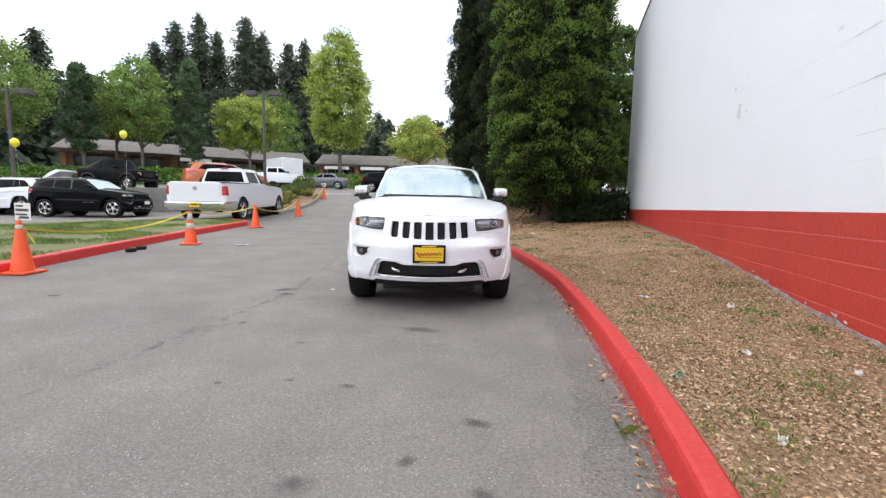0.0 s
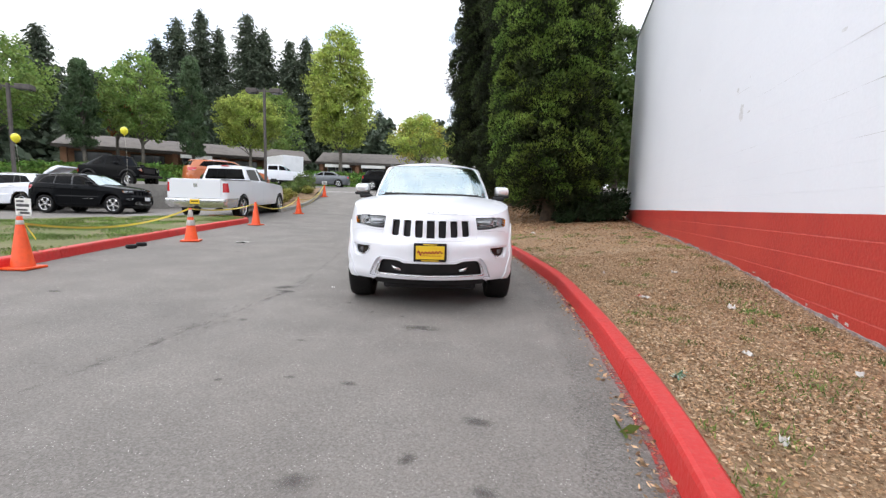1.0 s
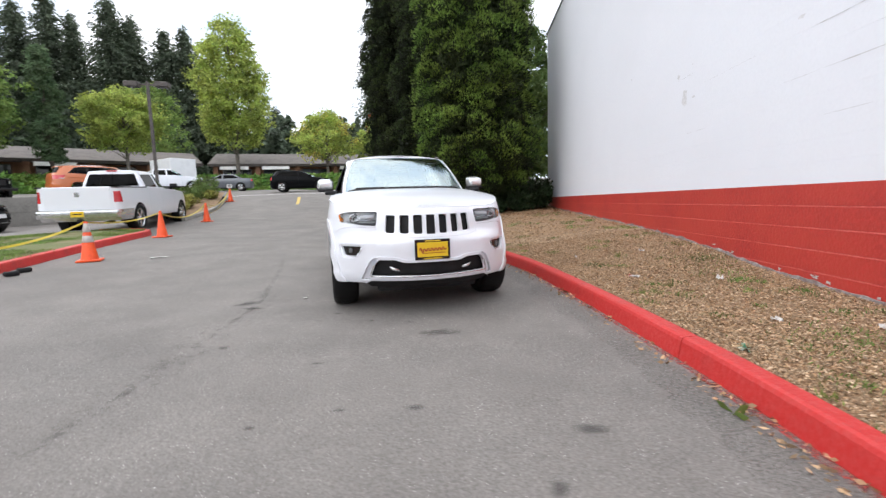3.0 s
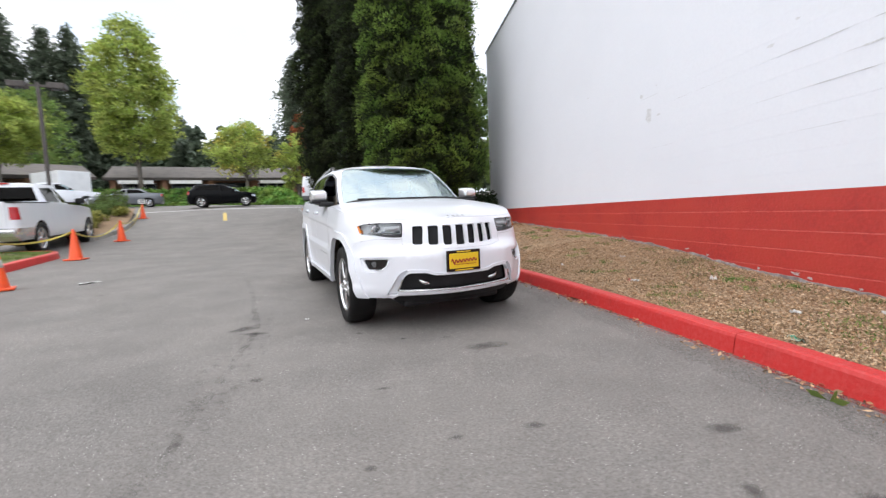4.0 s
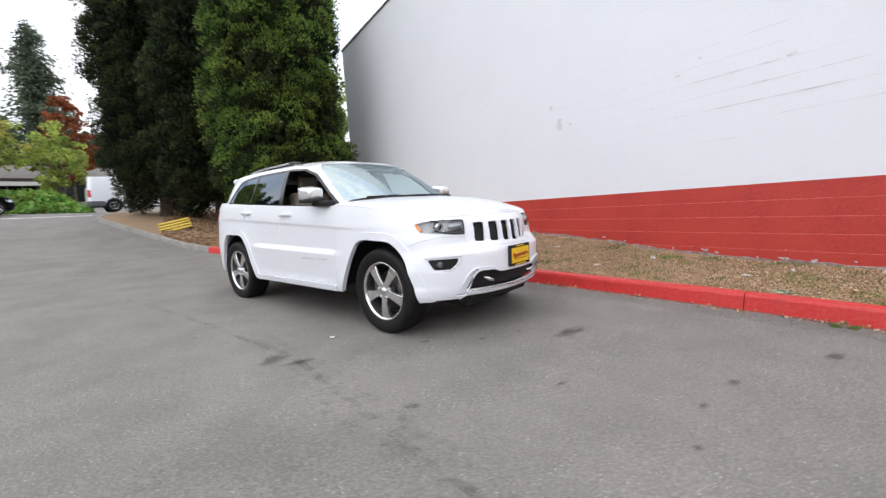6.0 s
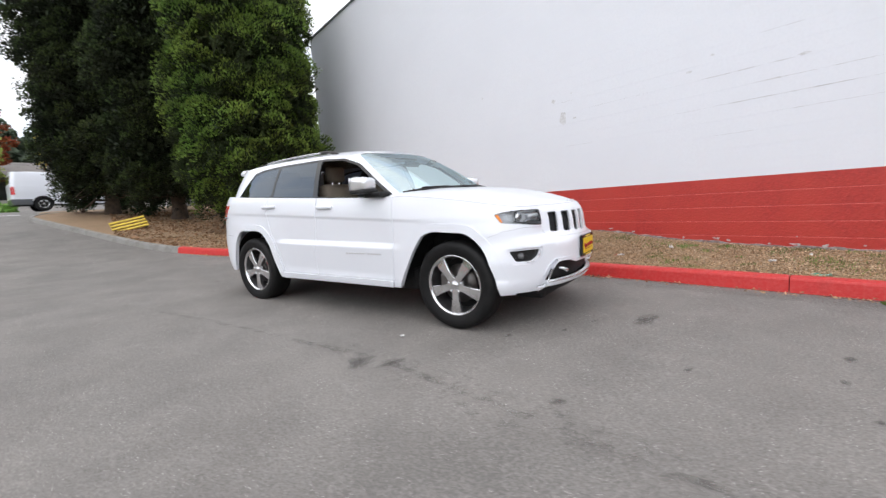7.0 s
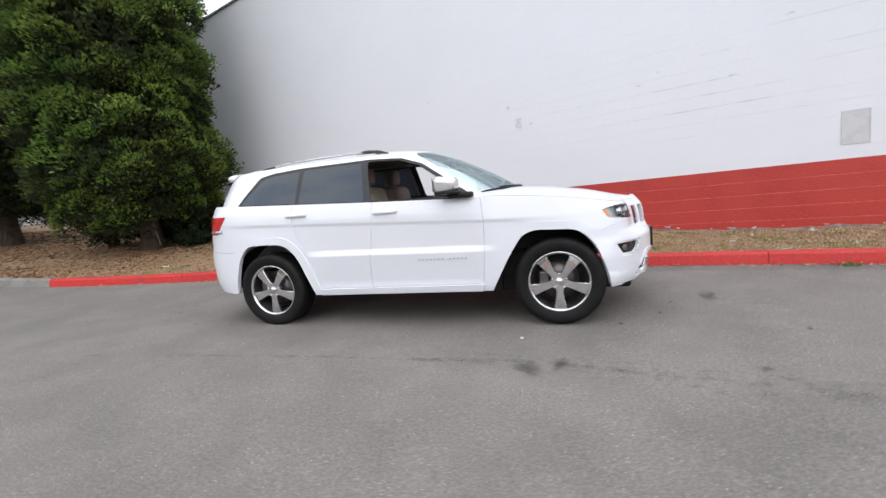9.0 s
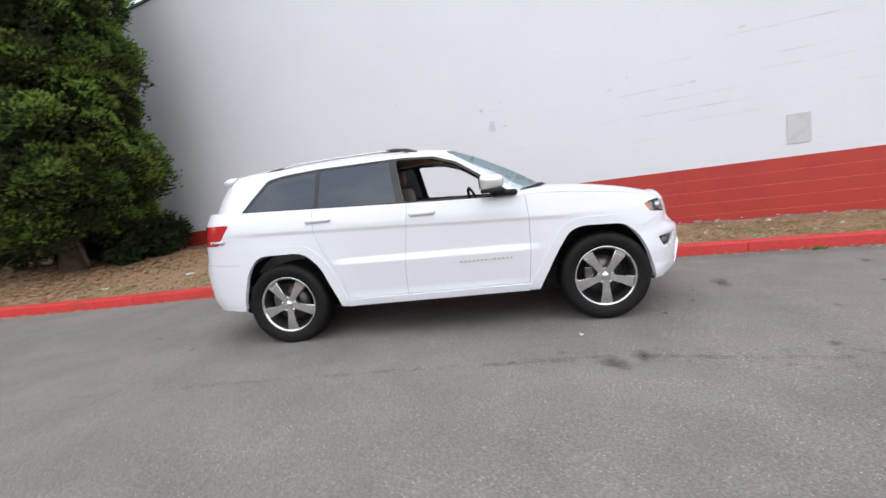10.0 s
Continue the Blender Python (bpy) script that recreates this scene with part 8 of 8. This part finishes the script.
c1 = cone(*CONES[0], [(0.60, 0.66)], "orange traffic cone carrying a white notice, tied with yellow tape", 20)
sign_on(c1, 0.30, 0.23, 0.72, -20, [(0.78, -0.40, 0.10, 0.025), (0.52, -0.42, 0.42, 0.035), (0.28, -0.42, 0.30, 0.025), (0.10, -0.20, 0.42, 0.03)], 0.06)
cone(*CONES[1], [(0.34, 0.46), (0.52, 0.68)], "orange traffic cone with two dull reflective collars beside the red kerb", 35)
cone(*CONES[2], [], "plain orange traffic cone tied with yellow tape", 10)
cone(*CONES[3], [], "plain orange traffic cone tied with yellow tape", 50)
c5 = cone(*CONES[4], [], "orange traffic cone with a small white notice near the street", 0)
sign_on(c5, 0.26, 0.20, 0.72, 30, [(0.6, -0.35, 0.35, 0.04), (0.25, -0.3, 0.3, 0.04)])


def ribbon(a, b, sag, label, twist=5.0, floor=None):
    P, Q = Vector(a), Vector(b)
    side = (Q - P).cross(Vector((0, 0, 1))).normalized()
    vs, fs, n = [], [], 48
    for i in range(n + 1):
        t = i / n
        p = P.lerp(Q, t) + Vector((0, 0, -4 * sag * t * (1 - t)))
        ang = twist * math.sin(t * 5 + 1) * 0.12
        wv = Vector((0, 0, math.cos(ang))) + side * math.sin(ang)
        vs += [p + wv * 0.017 + side * 0.0006, p - wv * 0.017 + side * 0.0006, p - wv * 0.017 - side * 0.0006, p + wv * 0.017 - side * 0.0006]
    for i in range(n):
        for q in range(4):
            w = (q + 1) % 4
            fs.append((4 * i + q, 4 * i + w, 4 * i + 4 + w, 4 * i + 4 + q))
    tp = part("barrier_tape", (vs, fs), TAPE)
    tagged(tp, label, "barrier tape", group="barrier tapes")


for i, sag in enumerate((0.20, 0.10, 0.28, 0.35)):
    (x0, y0), (x1, y1) = CONES[i], CONES[i + 1]
    h0, h1 = (0.62, 0.70, 0.66, 0.66)[i], (0.70, 0.66, 0.66, 0.66)[i]
    ribbon((x0 - 0.03, y0, ground_z(x0, y0) + h0), (x1 - 0.03, y1, ground_z(x1, y1) + h1), sag, "sagging yellow barrier tape tied between traffic cones")
ribbon((-13.95, 22.4, ground_z(-13.9, 22.4) + 0.6), (-11.1, 15.8, ground_z(-11.05, 15.78) + 0.3), 0.30, "second loose yellow tape between two cones")
ribbon((-7.0, 3.9, ground_z(-7, 3.9) + 0.62), (-6.93, 3.98, ground_z(-7, 3.9) + 0.40), 0.0, "loose yellow tape end hanging from a cone")

# ---- light poles ----
POLE = material("bronze_pole_paint", (0.065, 0.055, 0.05), rough=0.6, stain=(0.09, 0.078, 0.07), stain_scale=5)


def light_pole(x, y, base, top, turn, label):
    root = thing("light_pole", label, "lamp post", pose(x, y, base, 0, 0, turn), group="light poles")
    h = top - base
    part("pole", bmesh_box(-0.06, 0.06, -0.06, 0.06, 0, h, 0.01), POLE, root)
    part("foot", lathe([(0.0, 0.4), (0.24, 0.4), (0.26, 0.38), (0.26, -0.3)], 20), CONCRETE, root)
    for s in (-1, 1):
        part("arm", bmesh_box(min(s * 0.05, s * 0.4), max(s * 0.05, s * 0.4), -0.03, 0.03, h - 0.18, h - 0.10), POLE, root)
        hd = part("lamp_head", bmesh_box(min(s * 0.35, s * 0.95), max(s * 0.35, s * 0.95), -0.22, 0.22, h - 0.26, h - 0.02, 0.03), POLE, root)
        part("lens", bmesh_box(min(s * 0.42, s * 0.88), max(s * 0.42, s * 0.88), -0.16, 0.16, h - 0.275, h - 0.262), SHOP_GLASS, hd)
    return root


light_pole(-16.4, 20.4, UPPER_Z, 7.3, 16, "dark square light pole with two box lamp heads")
light_pole(-24.6, 13.5, UPPER_Z, 6.15, 30, "dark square light pole with two box lamp heads")

# ---- box truck behind the lot ----
bt = thing("box_truck", "plain white box truck standing beyond the raised lot", "truck", stand(-29.8, 39.4, 150))
TRUCK_WHITE = material("truck_white", (0.72, 0.73, 0.74), rough=0.45, stain=(0.66, 0.67, 0.68), stain_scale=2)
part("cargo_box", bmesh_box(-3.2, 0.9, -1.1, 1.1, 0.75, 2.95, 0.05), TRUCK_WHITE, bt)
cabp = part("cab", bmbar([(1.0, 0.5), (2.9, 0.5), (2.95, 0.9), (2.75, 1.25), (2.2, 1.35), (1.75, 2.05), (1.0, 2.1)], -0.95, 0.95), TRUCK_WHITE, bt)
part("cab_window", bmbar([(1.15, 1.4), (2.05, 1.4), (1.68, 1.95), (1.15, 1.98)], -0.96, 0.96), SHOP_GLASS, cabp)
part("chassis", bmesh_box(-3.1, 2.6, -0.5, 0.5, 0.45, 0.72, 0.03), MATS_BLACK, bt)
add_wheels(bt, [(2.1, -0.85), (2.1, 0.85), (-1.9, -0.85), (-1.9, 0.85)], 0.40, 0.25, 0.22, (TYRE, ALLOY, DISC), "thin", 5, False)

# ---- balloons ----
BALLOON = material("balloon_yellow", (0.82, 0.74, 0.03), rough=0.25, coat=0.3)
STRING = material("string", (0.6, 0.58, 0.5), rough=0.8)
for x, y, z, zl in ((-17.5, 9.7, 3.0, ground_z(-17.5, 9.7)), (-15.9, 12.1, 3.6, ground_z(-15.9, 12.1) + 1.0)):
    b = thing("balloon", "round yellow balloon floating on a string above a parked car", "balloon", pose(x, y, z), group="balloons")
    prof = [(0.0, 0.14)] + [(0.125 * math.sin(a), 0.14 * math.cos(a) - (0.03 if a > 2.2 else 0) * (a - 2.2)) for a in np.linspace(0.2, 2.95, 16)] + [(0.012, -0.165), (0.02, -0.18)]
    part("skin", lathe(prof, 24), BALLOON, b, smooth=True)
    part("string", tube([(0, 0, -0.175), (0.05, 0.02, -1.0), (0.0, 0.0, zl - z + 0.05)], 0.003, 5), STRING, b)

# ---- tipped slatted board ----
BENCH = material("bench_yellow", (0.66, 0.47, 0.05), rough=0.6, stain=(0.50, 0.36, 0.06), stain_scale=6, bump=0.3, bump_scale=30)
bench = thing("slatted_bench", "low yellow slatted bench tipped up on the dry verge", "bench", pose(-4.15, 19.5, verge_z(-4.15, 19.5) + 0.02, 40, -11, 4))
for k in range(4):
    part("slat", bmesh_box(-0.50, 0.50, -0.27 + 0.148 * k, -0.185 + 0.148 * k, 0.15, 0.185, 0.006), BENCH, bench)
for s in (-1, 1):
    part("cross_bar", bmesh_box(s * 0.38 - 0.03, s * 0.38 + 0.03, -0.27, 0.26, 0.115, 0.148, 0.005), TRIM_DARK, bench)
    for q in (-0.2, 0.2):
        part("leg", bmesh_box(s * 0.42 - 0.025, s * 0.42 + 0.025, q - 0.025, q + 0.025, -0.16 if q > 0 else -0.02, 0.125, 0.005), TRIM_DARK, bench)

# ---- litter ----
GREEN_WRAP = material("green_wrapper", (0.02, 0.22, 0.12), rough=0.3, stain=(0.5, 0.6, 0.55), stain_scale=30)
PAPER = material("white_paper", (0.68, 0.67, 0.65), rough=0.8, stain=(0.5, 0.49, 0.47), stain_scale=20)
RED_BIT = material("red_scrap", (0.5, 0.06, 0.05), rough=0.6)


def scrap(name, label, cat, x, y, z, size, mat, seed, group=""):
    rs = np.random.default_rng(seed)
    n = 5
    vs, fs = [], []
    for i in range(n):
        for j in range(n):
            vs.append(((i / (n - 1) - 0.5) * size[0] + rs.normal() * size[0] * 0.06, (j / (n - 1) - 0.5) * size[1] + rs.normal() * size[1] * 0.08, abs(rs.normal()) * size[2]))
    for i in range(n - 1):
        for j in range(n - 1):
            fs.append((i * n + j, (i + 1) * n + j, (i + 1) * n + j + 1, i * n + j + 1))
    top = len(vs)
    vs += [(a, b, c - 0.003) for a, b, c in vs]
    fs += [tuple(q + top for q in f[::-1]) for f in fs]
    o = part(name, (vs, fs), mat)
    o.matrix_world = pose(x, y, z + 0.005, 0, 0, rs.uniform(0, 360))
    tagged(o, label, cat, group)


scrap("wrapper", "crumpled green and white wrapper on the dry verge", "litter", 0.70, 2.82, verge_z(0.70, 2.82), (0.17, 0.06, 0.025), GREEN_WRAP, 1)
for i, (x, y, w_) in enumerate([(0.85, 4.99, 0.09), (1.4, 6.22, 0.08), (1.25, 3.35, 0.06), (1.55, 4.6, 0.06), (0.95, 2.1, 0.05), (1.75, 3.1, 0.04), (1.9, 2.4, 0.05), (0.55, 6.4, 0.06), (1.3, 1.7, 0.05), (-0.9, 12.2, 0.12), (-1.9, 13.1, 0.1)]):
    scrap("paper_scrap", "small crumpled white paper scrap on the dry verge", "litter", x, y, verge_z(x, y), (w_, w_ * 0.7, 0.02), PAPER, 20 + i, "paper scraps")
scrap("red_scrap", "small faded red scrap beside the paper", "litter", 0.80, 5.03, verge_z(0.8, 5.03), (0.05, 0.04, 0.015), RED_BIT, 44)
scrap("paper_scrap", "torn white paper lying on the asphalt", "litter", -6.83, 7.72, ground_z(-6.83, 7.72), (0.26, 0.12, 0.01), PAPER, 45, "paper scraps")
scrap("paper_scrap", "tiny white paper bit on the asphalt", "litter", -2.89, 4.85, ground_z(-2.89, 4.85), (0.04, 0.03, 0.006), PAPER, 46, "paper scraps")
for i, (x, y) in enumerate([(-7.85, 5.9), (-7.98, 6.2)]):
    bm = bmesh_box(-0.085, 0.085, -0.05, 0.05, 0, 0.07, 0.024, 3)
    o = part("wheel_chock", bm, MATS_BLACK, smooth=True)
    o.matrix_world = pose(x + 0.12, y, ground_z(x, y), 0, 0, 70)
    tagged(o, "black rubber wedge lying beside the red kerb", "rubber wedge", "rubber wedges")


# ---- dead leaves and grass ----
def scatter_litter(n, xr, yr, seed, size, mat, flat=0.35, on=None, dens=None):
    rs = np.random.default_rng(seed)
    pts = []
    while len(pts) < n:
        x, y = rs.uniform(*xr), rs.uniform(*yr)
        if on(x, y) and (dens is None or rs.uniform() < dens(x, y)):
            pts.append((x, y))
    P = np.array(pts)
    z = np.array([height_at(x, y) for x, y in pts]) + rs.uniform(0.003, 0.022, n)
    c = np.column_stack([P, z])
    d = rs.normal(size=(n, 3))
    d[:, 2] *= flat
    s = rs.uniform(0.5, 1.5, n) * size
    return kites(c, d, s, s * rs.uniform(0.15, 0.6, n), rs)


def height_at(x, y):
    if x > kerb_x(min(y, 24.0)) + 0.13:
        return verge_z(x, y)
    return ground_z(x, y)


def on_verge(x, y):
    return kerb_x(y) + 0.17 < x < WALL_X - 0.02


def patchy(x, y):
    return min(1.0, max(0.40, 0.75 + 1.0 * noise.noise(Vector((x * 0.9, y * 0.9, 9)))))


for nm, n, yr_, sd, sz, mt, lb_ in (("dead_leaves", 105000, (0.6, 8.0), 71, 0.020, LITTER, "brown dead leaves and bark chips on the verge"), ("dry_straw", 42000, (0.6, 8.5), 72, 0.022, LITTER_PALE, "pale dry straw and leaf scraps on the verge"),
                                    ("dead_leaves", 24000, (8.0, 16.5), 73, 0.034, LITTER, "brown dead leaves further along the verge")):
    v, f = scatter_litter(n, (-3.2, 2.2), yr_, sd, sz, mt, 0.2, on_verge, patchy)
    tagged(part(nm, fast_mesh(nm, v, f, mt), None), lb_, "leaf litter", kind="stuff")


NEEDLES = material("fallen_needles", (0.26, 0.145, 0.075), rough=0.95, island=0.45, grain=(0.17, 0.095, 0.05), grain_scale=5)
v, f = scatter_litter(15000, (-4.6, 2.2), (12.5, 24.5), 75, 0.075, NEEDLES, 0.2, on_verge, lambda x, y: min(1.0, max(0.0, (y - 12.5) / 3.5)) * min(1.0, max(0.25, 0.8 + noise.noise(Vector((x * 0.6, y * 0.6, 21))))))
tagged(part("needle_litter", fast_mesh("needle_litter", v, f, NEEDLES), None), "rust-brown fallen needles under the evergreens", "needle litter", kind="stuff")


def gutter(x, y):
    return kerb_x(y) - 0.16 < x < kerb_x(y) - 0.005


v, f = scatter_litter(900, (-3.5, 0.6), (0.8, 14), 74, 0.035, LITTER, 0.25, gutter, lambda x, y: 0.35 + 0.65 * (noise.noise(Vector((x, y * 2.0, 4))) > 0.05))
tagged(part("gutter_leaves", fast_mesh("gutter_leaves", v, f, LITTER), None), "small dead leaves gathered along the kerb", "leaf litter", kind="stuff")


def tufts(centres, seed, blades, h, spread, zf):
    rs = np.random.default_rng(seed)
    c, d, s = [], [], []
    for x, y, q in centres:
        m = int(blades * q)
        px, py = x + rs.normal(size=m) * spread * q, y + rs.normal(size=m) * spread * q
        hh = rs.uniform(0.5, 1.2, m) * h
        dd = np.stack([rs.normal(size=m) * 0.45, rs.normal(size=m) * 0.45, np.ones(m)], 1)
        zz = np.array([zf(a, b) for a, b in zip(px, py)])
        c.append(np.stack([px, py, zz + hh * 0.4], 1))
        d.append(dd)
        s.append(hh)
    c, d, s = np.concatenate(c), np.concatenate(d), np.concatenate(s)
    return kites(c, d, s, 0.007 + 0 * s, rs, 0.15)


rs_ = np.random.default_rng(81)
cs = [(1.22, 2.72, 2.3), (1.45, 3.0, 1.6), (1.72, 4.9, 2.2), (1.75, 5.5, 1.8), (0.75, 1.75, 0.9), (1.0, 1.5, 0.8), (1.9, 4.0, 1.0), (1.1, 4.6, 0.8), (0.9, 2.3, 0.7), (1.6, 2.2, 0.8), (1.95, 6.4, 1.2), (2.0, 7.4, 1.0), (0.3, 6.9, 0.8), (0.9, 3.5, 0.6)]
while len(cs) < 125:
    x, y = rs_.uniform(-2.5, 2.1), rs_.uniform(0.7, 14)
    if on_verge(x, y) and noise.noise(Vector((x * 1.3, y * 1.3, 17))) > 0.12:
        cs.append((x, y, rs_.uniform(0.3, 0.9)))
cs = [q for q in cs if on_verge(q[0], q[1])]
v, f = tufts(cs, 82, 90, 0.055, 0.085, lambda x, y: verge_z(min(x, WALL_X - 0.01), y))
tagged(part("grass_tufts", fast_mesh("grass_tufts", v, f, GRASS), None), "thin green grass tufts on the dry verge", "grass", kind="stuff")


def in_island(x, y):
    j = int(np.argmin(abs(ina[:, 1] - y)))
    return inb[j, 0] + 0.1 < x < ina[j, 0] - 0.05


cs = []
while len(cs) < 2600:
    x, y = rs_.uniform(-14, -5.8), rs_.uniform(1.0, 11.6)
    if in_island(x, y) and noise.noise(Vector((x * 0.8, y * 0.8, 33))) + 0.35 * noise.noise(Vector((x * 3, y * 3, 5))) > -0.06:
        cs.append((x, y, rs_.uniform(0.5, 1.1)))
v, f = tufts(cs, 83, 24, 0.075, 0.10, isle_z)
tagged(part("grass_tufts", fast_mesh("grass_tufts", v, f, GRASS), None), "rough patchy grass on the island", "grass", kind="stuff")

# leaf fallen in the gutter beside the kerb joint
v, f = kites(np.array([(0.36, 2.28, ground_z(0.36, 2.28) + 0.02), (0.31, 2.33, ground_z(0.36, 2.28) + 0.015), (0.33, 2.22, ground_z(0.36, 2.28) + 0.02)]), np.array([(1, 0.5, 0.2), (-0.4, 1, 0.3), (0.2, -1, 0.3)]), np.array([0.13, 0.10, 0.09]), np.array([0.06, 0.05, 0.05]), np.random.default_rng(3))
tagged(part("fallen_leaf", fast_mesh("fallen_leaf", v, f, GRASS), None), "green fallen leaf cluster in the gutter", "leaf")
